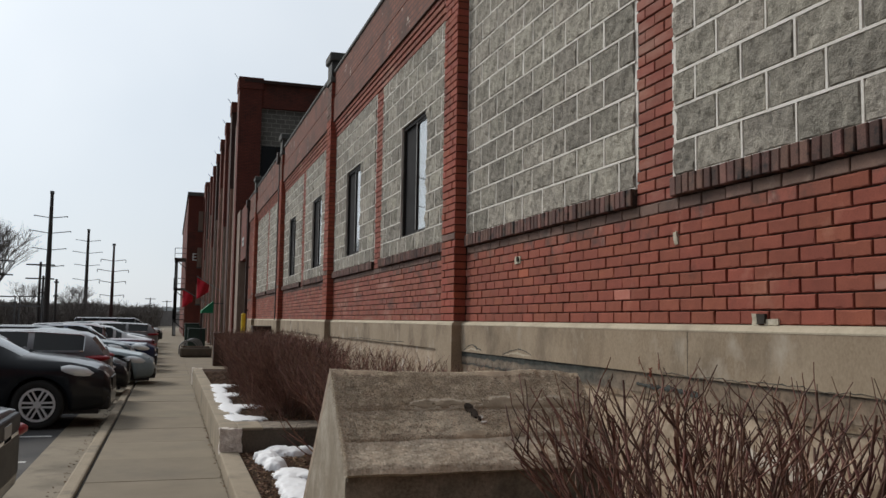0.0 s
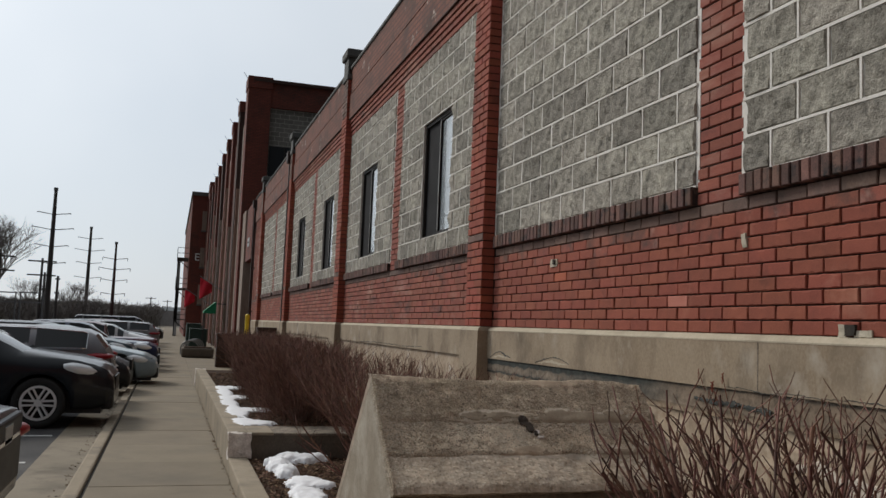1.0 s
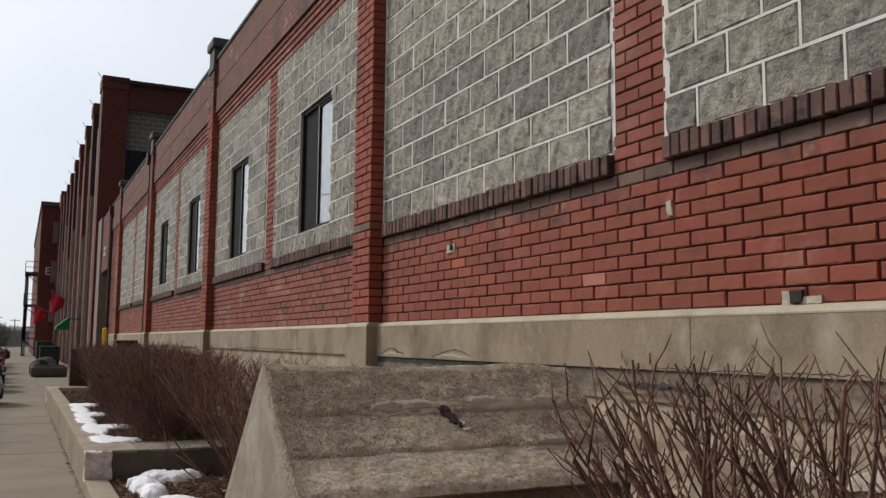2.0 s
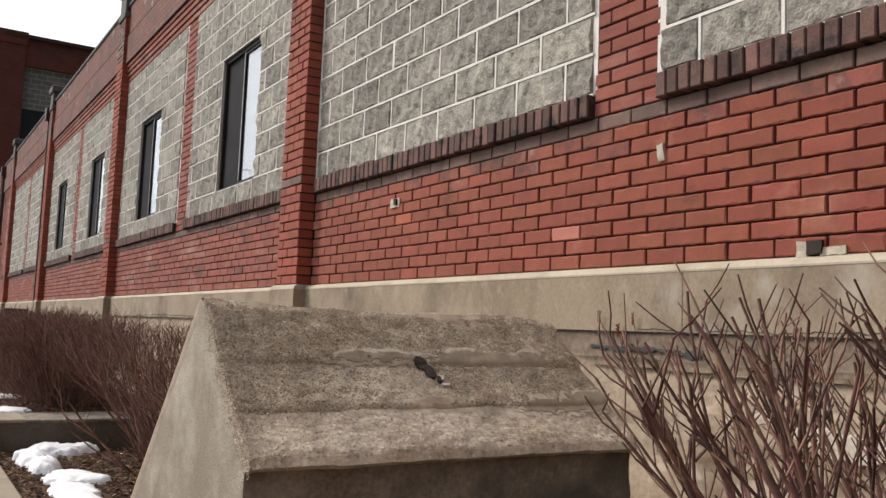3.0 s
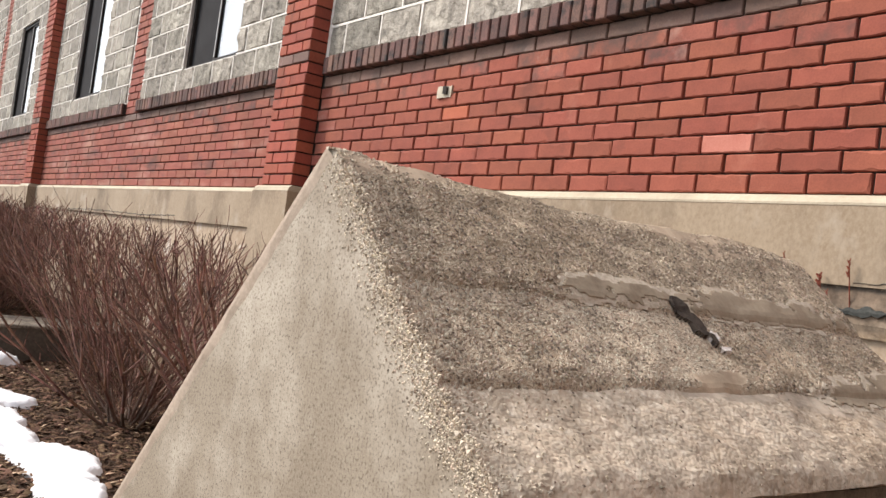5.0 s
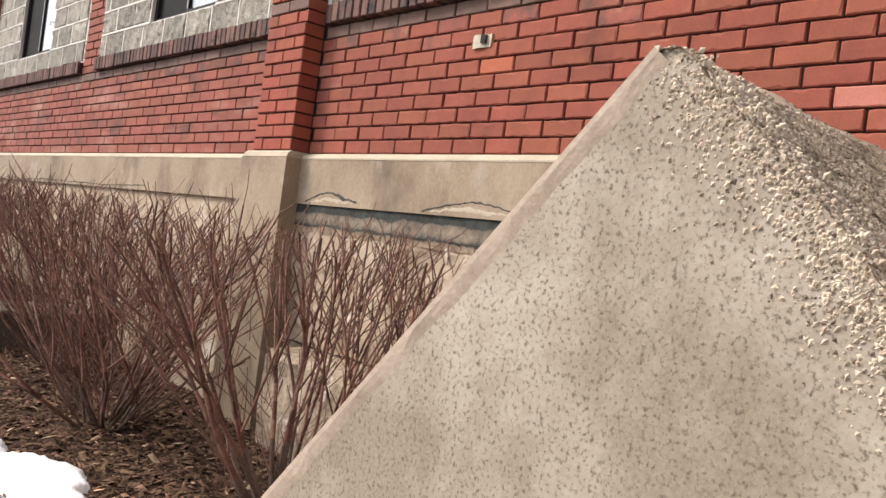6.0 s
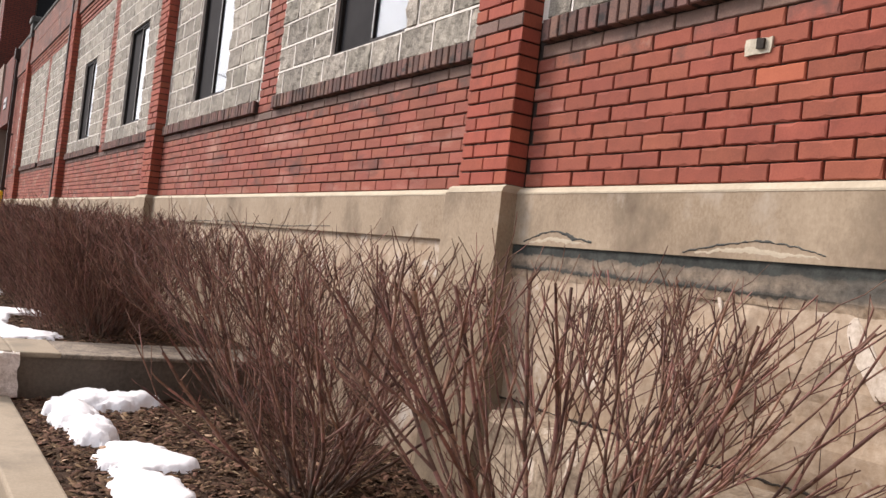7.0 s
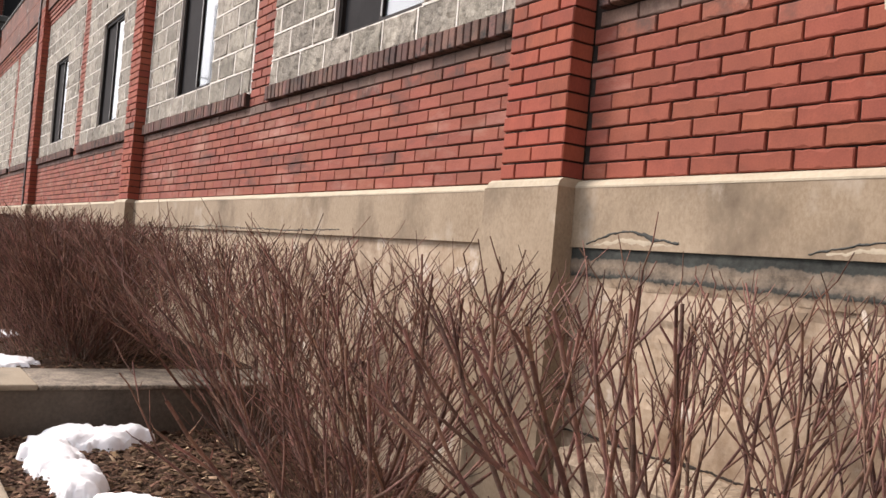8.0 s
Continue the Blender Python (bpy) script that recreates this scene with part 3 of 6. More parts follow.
# ---- mesh helpers ----
class Shape:
    """Collects corners and faces of one mesh."""

    def __init__(self):
        self.v, self.f, self.m = [], [], []

    def box(self, x0, x1, y0, y1, z0, z1, mi=0, skip=""):
        b = len(self.v)
        self.v += [(x, y, z) for z in (z0, z1) for y in (y0, y1) for x in (x0, x1)]
        sides = {"b": (0, 2, 3, 1), "t": (4, 5, 7, 6), "s": (0, 1, 5, 4), "n": (2, 6, 7, 3), "w": (0, 4, 6, 2), "e": (1, 3, 7, 5)}
        for k, s in sides.items():
            if k not in skip:
                self.f.append(tuple(b + i for i in s))
                self.m.append(mi)
        return self

    def bar(self, p, q, r0, r1=None, sides=6, caps=True):
        """A tapered round bar from p to q."""
        p, q = Vector(p), Vector(q)
        r1 = r0 if r1 is None else r1
        d = (q - p).normalized()
        a = d.cross(Vector((0, 0, 1)) if abs(d.z) < 0.9 else Vector((1, 0, 0))).normalized()
        c = d.cross(a)
        b = len(self.v)
        for o, r in ((p, r0), (q, r1)):
            for i in range(sides):
                w = 2 * math.pi * i / sides
                self.v.append(tuple(o + (a * math.cos(w) + c * math.sin(w)) * r))
        for i in range(sides):
            j = (i + 1) % sides
            self.f.append((b + i, b + j, b + sides + j, b + sides + i))
            self.m.append(0)
        if caps:
            self.f += [tuple(b + i for i in reversed(range(sides))), tuple(b + sides + i for i in range(sides))]
            self.m += [0, 0]
        return self

    def beam(self, p, q, w, h):
        """A square bar from p to q, w wide and h high."""
        p, q = Vector(p), Vector(q)
        d = (q - p).normalized()
        a = d.cross(Vector((0, 0, 1)) if abs(d.z) < 0.95 else Vector((0, 1, 0))).normalized()
        c = a.cross(d)
        b = len(self.v)
        for o in (p, q):
            for s, t in ((-1, -1), (1, -1), (1, 1), (-1, 1)):
                self.v.append(tuple(o + a * (s * w / 2) + c * (t * h / 2)))
        for s in ((3, 2, 1, 0), (4, 5, 6, 7), (0, 1, 5, 4), (1, 2, 6, 5), (2, 3, 7, 6), (3, 0, 4, 7)):
            self.f.append(tuple(b + i for i in s))
            self.m.append(0)
        return self

    def ring(self, o, axis, r_out, r_in, w, sides=24):
        """A flat ring round axis 'x' or 'y', w thick."""
        b = len(self.v)
        for i in range(sides):
            t = 2 * math.pi * i / sides
            for r, d in ((r_out, -w / 2), (r_out, w / 2), (r_in, w / 2), (r_in, -w / 2)):
                e, g = r * math.cos(t), r * math.sin(t)
                self.v.append((o[0] + e, o[1] + d, o[2] + g) if axis == "y" else (o[0] + d, o[1] + e, o[2] + g))
        for i in range(sides):
            j = (i + 1) % sides
            for k in range(4):
                self.f.append((b + 4 * i + k, b + 4 * j + k, b + 4 * j + (k + 1) % 4, b + 4 * i + (k + 1) % 4))
                self.m.append(0)
        return self

    def prism(self, outline, axis, a, b):
        """An outline of (u, v) drawn out along an axis: x gives (y, z), y gives (x, z), z gives (x, y)."""
        n, base = len(outline), len(self.v)
        for w in (a, b):
            for u, v in outline:
                self.v.append((w, u, v) if axis == "x" else (u, w, v) if axis == "y" else (u, v, w))
        for i in range(n):
            j = (i + 1) % n
            self.f.append((base + i, base + j, base + n + j, base + n + i))
            self.m.append(0)
        self.f += [tuple(base + i for i in reversed(range(n))), tuple(base + n + i for i in range(n))]
        self.m += [0, 0]
        return self

    def mesh(self, name, *mats, smooth=False, tidy=True):
        me = bpy.data.meshes.new(name)
        me.from_pydata(self.v, [], self.f)
        for m in mats:
            me.materials.append(m)
        if len(mats) > 1:
            me.polygons.foreach_set("material_index", self.m)
        if tidy and len(self.f) < 60000:
            bm = bmesh.new()
            bm.from_mesh(me)
            bmesh.ops.recalc_face_normals(bm, faces=bm.faces)
            bm.to_mesh(me)
            bm.free()
        if smooth:
            me.polygons.foreach_set("use_smooth", [True] * len(me.polygons))
        me.update()
        return me


def part(name, shape, material, parent=None, label="", smooth=False, at=None):
    """Links a shape, or a ready mesh, as one object under a thing or part."""
    data = shape.mesh(name, material, smooth=smooth) if isinstance(shape, Shape) else shape
    ob = new(name, data)
    if at is not None:
        ob.matrix_basis = at
    if parent:
        ob.parent = parent
    return tagged(ob, label) if label else ob


def bevel(ob, width, segments=2):
    b = ob.modifiers.new("bevel", "BEVEL")
    b.width, b.segments, b.limit_method = width, segments, "ANGLE"
    return ob


def empty(name, at, label, category, group="", kind=""):
    ob = new(name)
    ob.matrix_basis = at
    return tagged(ob, label, category, group, kind)


# ---- ground, road and pavement ----
def slab(name, x0, x1, y0, y1, z0, z1, material, label, category, bev=0.0):
    ob = part(name, Shape().box(x0, x1, y0, y1, z0, z1), material)
    tagged(ob, label, category, kind="structure")
    return bevel(ob, bev) if bev else ob


ground = Shape()
ground.v = [(-1500, -1500, -0.5), (1500, -1500, -0.5), (1500, 1500, -0.5), (-1500, 1500, -0.5)]
ground.f, ground.m = [(0, 1, 2, 3)], [0]
tagged(part("ground", ground, GROUND), "brown winter ground reaching to the horizon", "ground", kind="structure")
slab("road", -42, -4.26, -25, 150, -0.49, -0.06, ASPHALT, "worn dark asphalt parking lot", "parking lot")
slab("gutter", -4.26, -3.72, -25, 150, -0.49, -0.055, GUTTER, "stained concrete gutter apron beside the kerb", "gutter")
slab("kerb", -3.72, -3.57, -25, 150, -0.49, 0.005, KERB, "rounded tan concrete kerb", "kerb", 0.025)
slab("joint_strip", -3.57, -3.545, -25, 150, -0.49, -0.04, DIRT, "dark dirt-filled joint along the kerb", "joint")
pavement = slab("pavement", -3.545, -2.1, -25, 150, -0.49, -0.036, DIRT, "concrete sidewalk of square slabs with dirty joints", "sidewalk")
slab_mesh = Shape().box(-3.525, -2.158, 0.008, 1.492, -0.06, 0.0).mesh("slab", WALK)
for i in range(40):
    part("slab", slab_mesh, None, pavement, at=pose(0, -13.3 + 1.5 * i, random.uniform(-0.003, 0.002)))
slab("pavement_far", -3.543, -2.152, 46.7, 150, -0.4, 0.0, WALK, "grey concrete sidewalk running on", "sidewalk")
slab("entrance_pad", -2.152, 0.2, 16.2, 30.5, -0.4, -0.004, WALK, "grey concrete pad before the entrance", "pavement")
slab("verge", -2.152, 0.2, 30.5, 150, -0.4, -0.01, WALK, "concrete strip along the long building", "pavement")
for i, y in enumerate((-1.7, 1.0, 3.6, 6.0, 9.1, 11.85, 14.6, 17.3, 20.0, 22.7, 25.4, 28.1, 30.8, 33.5)):
    line = part("parking_line", Shape().box(-9.2, -4.35, y - 0.05, y + 0.05, -0.07, -0.056), PAINT_LINE)
    tagged(line, "worn white painted parking line on asphalt", "parking line", "parking lines", "structure")

# ---- planting bed with its low concrete walls ----
slab("bed_soil_near", -1.94, 0.0, -14, 2.62, -0.4, 0.12, SOIL, "dark mulch in the planting bed", "soil")
slab("bed_soil_far", -1.94, 0.0, 3.2, 15.6, -0.4, 0.395, SOIL, "dark mulch in the raised planting bed", "soil")
slab("bed_kerb_near", -2.15, -1.93, -14, 2.6, -0.4, 0.15, KERB, "low tan concrete kerb of the planting bed", "kerb", 0.015)
slab("bed_wall_far", -2.15, -1.93, 2.62, 15.3, -0.4, 0.42, KERB, "knee-low tan concrete planter wall", "planter wall", 0.015)
# shade on the near face is put into the wall's dark colour
slab("bed_cross_wall", -1.932, -0.02, 2.6, 3.24, -0.4, 0.385, DARK_CONC, "damp cross wall between two bed levels, shade painted into its dark face", "planter wall")
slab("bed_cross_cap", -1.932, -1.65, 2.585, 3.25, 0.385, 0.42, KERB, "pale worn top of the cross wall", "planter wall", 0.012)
slab("bed_cross_cap_inner", -1.65, -0.02, 2.585, 3.25, 0.385, 0.414, SOILED, "soiled top of the cross wall", "planter wall", 0.012)
slab("bed_end_wall", -1.932, 0.0, 15.4, 15.62, -0.4, 0.40, KERB, "end wall of the planting bed", "planter wall", 0.015)


def lump(x0, x1, y0, y1, z0, z1, n=6, amp=0.012, seed=0):
    """A block with an uneven, chipped skin."""
    bm = bmesh.new()
    bmesh.ops.create_cube(bm, size=1.0)
    bmesh.ops.subdivide_edges(bm, edges=bm.edges[:], cuts=n, use_grid_fill=True)
    for v in bm.verts:
        v.co = Vector((x0 + (v.co.x + 0.5) * (x1 - x0), y0 + (v.co.y + 0.5) * (y1 - y0), z0 + (v.co.z + 0.5) * (z1 - z0)))
        v.co += noise.noise_vector(v.co * 9 + Vector((seed, 0, 0))) * amp + noise.noise_vector(v.co * 28) * amp * 0.5
    me = bpy.data.meshes.new("lump")
    bm.to_mesh(me)
    bm.free()
    return me


def lumped(name, material, label, category, *a, **k):
    me = lump(*a, **k)
    me.materials.append(material)
    return tagged(part(name, me, None), label, category)


lumped("broken_wall_end", ROUGH_STONE, "chipped pale broken end of the planter wall", "concrete", -2.15, -1.9, 2.53, 2.64, 0.13, 0.415, n=7, amp=0.02)
lumped("broken_wall_end", ROUGH_STONE, "chipped pale far end of the planter wall", "concrete", -2.16, -1.92, 15.28, 15.65, -0.05, 0.41, n=7, amp=0.03, seed=5)


def scatter_chips(name, label, x0, x1, y0, y1, z, count, size, material=CHIP):
    s = Shape()
    for _ in range(count):
        x, y, r = random.uniform(x0, x1), random.uniform(y0, y1), (0.25 + 0.85 * random.random() ** 2) * size
        w = random.uniform(0, math.pi)
        u, v = Vector((math.cos(w), math.sin(w), random.uniform(-0.4, 0.4))) * r, Vector((-math.sin(w), math.cos(w), random.uniform(-0.5, 0.5))) * r * 0.4
        c, b = Vector((x, y, z + random.uniform(0.0, 0.012))), len(s.v)
        t = Vector((0, 0, 0.006))
        s.v += [tuple(c - u - v), tuple(c + u - v), tuple(c + u + v), tuple(c - u + v), tuple(c + t)]
        s.f += [(b, b + 1, b + 4), (b + 1, b + 2, b + 4), (b + 2, b + 3, b + 4), (b + 3, b, b + 4)]
        s.m += [0] * 4
    return tagged(part(name, s.mesh(name, material, tidy=False), None), label, "mulch", kind="stuff")


scatter_chips("mulch_chips", "loose brown mulch chips and dead leaves", -1.92, -0.02, -3.2, 2.58, 0.122, 15000, 0.034)
scatter_chips("dead_leaves", "pale curled dead leaves among the mulch", -1.9, -0.1, -3.0, 2.57, 0.128, 420, 0.034, LEAF)
scatter_chips("mulch_chips", "loose brown mulch chips in the raised bed", -1.92, -0.5, 3.28, 14, 0.397, 9000, 0.03)
scatter_chips("mulch_chips", "dead leaves along the joint of the sidewalk", -2.19, -2.15, -4, 12, 0.002, 160, 0.022)
scatter_chips("mulch_chips", "dead leaves caught along the kerb", -3.85, -3.73, -4, 12, -0.053, 200, 0.025)


def snow(label, blobs, z, seed, thick=0.025):
    """A thin crust of old snow: low mounds that run together, with a ragged edge."""
    s, step = Shape(), 0.02
    x0, x1 = min(b[0] - b[2] for b in blobs) - 0.1, max(b[0] + b[2] for b in blobs) + 0.1
    y0, y1 = min(b[1] - b[3] for b in blobs) - 0.1, max(b[1] + b[3] for b in blobs) + 0.1
    nx, ny = int((x1 - x0) / step) + 1, int((y1 - y0) / step) + 1
    ids = {}

    def height(i, j):
        x, y = x0 + i * step, y0 + j * step
        h = max(1 - ((x - cx) / rx) ** 2 - ((y - cy) / ry) ** 2 for cx, cy, rx, ry in blobs)
        h += 0.55 * noise.noise(Vector((x * 5, y * 5, seed))) + 0.42 * noise.noise(Vector((x * 15, y * 15, seed))) + 0.3 * noise.noise(Vector((x * 37, y * 37, seed)))
        return h

    hs = [[height(i, j) for j in range(ny)] for i in range(nx)]
    for i in range(nx - 1):
        for j in range(ny - 1):
            if max(hs[i][j], hs[i + 1][j], hs[i][j + 1], hs[i + 1][j + 1]) > 0.02:
                f = []
                for a, b in ((i, j), (i + 1, j), (i + 1, j + 1), (i, j + 1)):
                    if (a, b) not in ids:
                        ids[(a, b)] = len(s.v)
                        h = hs[a][b]
                        s.v.append((x0 + a * step, y0 + b * step, z + (0.018 + thick * math.sqrt(min(h, 1.2)) if h > 0 else -0.02)))
                    f.append(ids[(a, b)])
                s.f.append(tuple(f))
                s.m.append(0)
    ob = tagged(part("snow_patch", s.mesh("snow_patch", SNOW, smooth=True), None), label, "snow", "snow patches")
    return ob


snow("melting white snow patch on dark mulch", [(-1.42, 2.38, 0.31, 0.2), (-1.22, 2.38, 0.2, 0.12), (-1.66, 1.97, 0.13, 0.42), (-1.62, 1.52, 0.12, 0.26)], 0.12, 1.0, 0.085)
snow("melting white snow patch trailing along the bed kerb", [(-1.51, 1.0, 0.2, 0.28), (-1.38, 0.86, 0.14, 0.14), (-1.58, 0.45, 0.15, 0.4), (-1.6, -0.05, 0.15, 0.34), (-1.47, -0.62, 0.19, 0.38), (-1.53, -1.08, 0.15, 0.28)], 0.12, 2.0, 0.04)
snow("ragged white snow patch behind the planter wall", [(-1.9, 3.75, 0.15, 0.5), (-1.76, 3.62, 0.26, 0.24), (-1.9, 5.0, 0.15, 0.8), (-1.72, 5.25, 0.32, 0.26), (-1.92, 6.2, 0.14, 0.6)], 0.39, 3.0)
snow("ragged white snow patch farther along the planter wall", [(-1.9, 7.0, 0.14, 0.6), (-1.75, 7.3, 0.2, 0.3), (-1.88, 8.2, 0.14, 0.7), (-1.7, 9.3, 0.26, 0.3), (-1.86, 9.2, 0.14, 0.5)], 0.39, 4.0)

# ---- the brick building: plan numbers ----
P, PB, S, TOP = 1.671, 1.71, 2.554, 4.996          # plinth edge, first brick, foot and head of the block panels
ROW, LEN, JOINT = 0.0731, 0.2195, 0.0095  # brick course and stretcher with joints
BLOCK_H, BLOCK_L = 0.2033, 0.4065
SILL = 0.116
FIRST, LAST = -14.6, 25.4             # near and far end of the low front
PILASTERS = [-14.57, -7.27, 0.05, 7.36, 14.68, 21.98]
PW, PD = 0.43, 0.12                   # pilaster width and depth
PANELS, WINDOWS = [], []
for k, y in enumerate(PILASTERS[:-1]):
    a, b = y + PW + 0.01, PILASTERS[k + 1] - 0.03
    m = (a + b) / 2 - (0.05 if k == 1 else 0)
    PANELS += [(a + 0.02, m - 0.215), (m + 0.215, b - 0.02)]
PANELS += [(22.44, 23.7)]
for y in (0.02, 7.33):
    WINDOWS += [(y + 1.47, y + 2.61), (y + 5.14, y + 6.26)]
WIN_Z = (S + BLOCK_H, S + 8 * BLOCK_H)

wall = empty("wall_west_front", pose(0, 0, 0), "red brick front with grey block panels, sills and parapet", "brick wall", kind="structure")


def cut_runs(a, b, z):
    """The stretch a..b at height z, less the windows."""
    runs = [(a, b)]
    if WIN_Z[0] - 0.005 < z < WIN_Z[1] - 0.005:
        for w0, w1 in WINDOWS:
            runs = [r for s, e in runs for r in ((s, min(e, w0)), (max(s, w1), e)) if r[1] - r[0] > 0.02]
    return runs


core, joint_dark, joint_pale = Shape(), Shape(), Shape()
core.box(0.03, 0.35, FIRST, LAST, -0.3, WIN_Z[0]).box(0.03, 0.35, FIRST, LAST, WIN_Z[1], 6.2)
edges = [FIRST] + [v for w in WINDOWS for v in w] + [LAST]
for a, b in zip(edges[::2], edges[1::2]):
    core.box(0.03, 0.35, a, b, WIN_Z[0], WIN_Z[1])
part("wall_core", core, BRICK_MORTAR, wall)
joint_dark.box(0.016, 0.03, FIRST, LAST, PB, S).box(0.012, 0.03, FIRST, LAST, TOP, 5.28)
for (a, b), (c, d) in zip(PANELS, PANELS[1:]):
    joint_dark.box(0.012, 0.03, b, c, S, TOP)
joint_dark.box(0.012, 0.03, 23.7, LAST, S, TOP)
part("mortar", joint_dark, BRICK_MORTAR, wall, "recessed mortar, joint shade kept in its dark colour")
for n, (a, b) in enumerate(PANELS):
    for z0, z1 in ((S, WIN_Z[0]), (WIN_Z[0], WIN_Z[1]), (WIN_Z[1], TOP)):
        for s, e in cut_runs(a - 0.02, b + (0.05 if n % 2 else 0.02), (z0 + z1) / 2):
            joint_pale.box(-0.001, 0.03, s, e, z0, z1)
part("block_mortar", joint_pale, BLOCK_MORTAR, wall, "pale grey block mortar")


def brick_shape(s, y0, y1, z0, z1, x=0.0, depth=0.02, ch=0.004):
    """A brick that faces -x, with worn front edges."""
    b = len(s.v)
    s.v += [(x + depth, y0, z0), (x + depth, y1, z0), (x + depth, y1, z1), (x + depth, y0, z1)]
    s.v += [(x + ch, y0, z0), (x + ch, y1, z0), (x + ch, y1, z1), (x + ch, y0, z1)]
    s.v += [(x, y0 + ch, z0 + ch), (x, y1 - ch, z0 + ch), (x, y1 - ch, z1 - ch), (x, y0 + ch, z1 - ch)]
    s.f.append((b + 8, b + 11, b + 10, b + 9))
    for i in range(4):
        j = (i + 1) % 4
        s.f += [(b + 4 + i, b + 8 + i, b + 8 + j, b + 4 + j), (b + i, b + 4 + i, b + 4 + j, b + j)]
    s.m += [0] * 9


def worn_brick(w, h, seed, depth=0.02, n=9):
    """A brick with a chipped, wavy front outline and a slightly uneven face."""
    s = Shape()
    rim, front = [], []
    for i in range(n):
        rim.append((-w / 2 + w * i / n, -h / 2))
    rim += [(w / 2, -h / 2), (w / 2, 0)]
    for i in range(n):
        rim.append((w / 2 - w * i / n, h / 2))
    rim += [(-w / 2, h / 2), (-w / 2, 0)]
    m = len(rim)
    for k, (y, z) in enumerate(rim):
        a, b = noise.noise(Vector((y * 40, z * 60, seed))), noise.noise(Vector((y * 90, z * 90, seed + 5)))
        chip = 0.0045 + 0.0035 * a + 0.003 * b + (0.007 if noise.noise(Vector((y * 23, z * 50, seed * 1.7))) > 0.42 else 0)
        chip = max(0.001, chip)
        edge = 1.0 - 0.0016 * (a + b) / 0.03
        s.v.append((depth, y, z))
        s.v.append((0.004 + 0.002 * b, y * (1 - 0.0006 / w), z * edge))
        s.v.append((0.0012 * b, y - math.copysign(min(chip, 0.4 * w), y) if abs(abs(y) - w / 2) < 0.001 else y, z - math.copysign(chip, z) if z else 0))
    for k in range(m):
        j = (k + 1) % m
        s.f += [(3 * k, 3 * j, 3 * j + 1, 3 * k + 1), (3 * k + 1, 3 * j + 1, 3 * j + 2, 3 * k + 2)]
    s.f.append(tuple(3 * k + 2 for k in range(m)))
    s.m = [0] * len(s.f)
    return s


def side_brick(s, x0, x1, z0, z1, y, depth=0.02):
    """A brick in a reveal that faces -y."""
    s.box(x0, x1, y, y + depth, z0, z1, skip="n")


# ---- bricks: the near stretch as pieces, the rest as one run of real bricks ----
def course_bricks(a, b, z, k, shift=0.0):
    """Stretchers of one course between a and b, in running bond."""
    base = -2.172 if k % 2 else -2.172 - LEN / 2
    y = base + math.floor((a - base) / LEN) * LEN
    while y < b:
        s, e = max(a, y), min(b, y + LEN)
        if e - s > 0.035:
            yield s + 0.0034, e - 0.0034
        y += LEN


NEAR = (-5.3, 0.0)
courses = 10
rowh = (S - SILL - PB) / courses
run, greyed, half_greyed = Shape(), Shape(), Shape()
near_bricks = []
for k in range(courses):
    z = PB + k * rowh
    for a, b in zip([FIRST] + [y + PW for y in PILASTERS], PILASTERS + [LAST]):
        for s, e in course_bricks(a, b, z, k):
            if NEAR[0] < s and e < NEAR[1]:
                near_bricks.append((s, e, z, k))
            else:
                # the top course is darker and greyer, the one below it mostly so
                brick_shape(greyed if k == 9 else half_greyed if k == 8 and random.random() < 0.75 else run, s, e, z + JOINT / 2, z + rowh - JOINT / 2, random.uniform(-0.003, 0.003))
# narrow brick piers between panels, and the band over them
gaps = [(b, c) for (a, b), (c, d) in zip(PANELS, PANELS[1:]) if c - b < 0.46] + [(23.7, LAST)]
pier_rows = int(round((TOP - S + SILL) / ROW))
for k in range(pier_rows):
    z = S - SILL + k * (TOP - S + SILL) / pier_rows
    for a, b in gaps:
        w = b - a
        cuts = [a, a + w / 2, b] if k % 2 else [a, a + w / 4, a + 3 * w / 4, b]
        for s, e in zip(cuts, cuts[1:]) if w < 1 else course_bricks(a, b, z, k):
            brick_shape(run, s + 0.004, e - 0.004, z + 0.005, z + (TOP - S + SILL) / pier_rows - 0.005, random.uniform(-0.003, 0.003))
for k in range(4):
    z = TOP + k * 0.0725
    for s, e in course_bricks(FIRST, LAST, z, k):
        brick_shape(run, s, e, z + 0.006, z + 0.064, -0.012 * (k + 1))
# pilasters: bricks on the front and on the near reveal
pil_run, soot_course = Shape(), Shape()
for y in PILASTERS:
    n = int((6.15 - PB) / ROW)
    for k in range(n):
        z = PB + k * ROW
        cuts = [y, y + PW / 2, y + PW] if k % 2 else [y, y + PW / 4, y + 3 * PW / 4, y + PW]
        x = -PD + random.uniform(-0.002, 0.002)
        for s, e in zip(cuts, cuts[1:]):
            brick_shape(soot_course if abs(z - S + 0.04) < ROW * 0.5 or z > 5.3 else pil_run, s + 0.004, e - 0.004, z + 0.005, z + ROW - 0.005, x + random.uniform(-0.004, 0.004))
        side_brick(pil_run, x + 0.002, 0.0, z + 0.005, z + ROW - 0.005, y + 0.002)
run_ob = part("brick_run", run.mesh("brick_run", BRICK_JOINED, tidy=False), None, wall)
tagged(run_ob, kind="stuff")
tagged(part("pilaster_run", pil_run.mesh("pilaster_run", PILASTER_BRICK, tidy=False), None, wall), kind="stuff")
tagged(part("stained_brick_run", greyed.mesh("stained_brick_run", GREYED_RUN, tidy=False), None, wall), kind="stuff")
tagged(part("part_stained_run", half_greyed.mesh("part_stained_run", HALF_RUN, tidy=False), None, wall), kind="stuff")
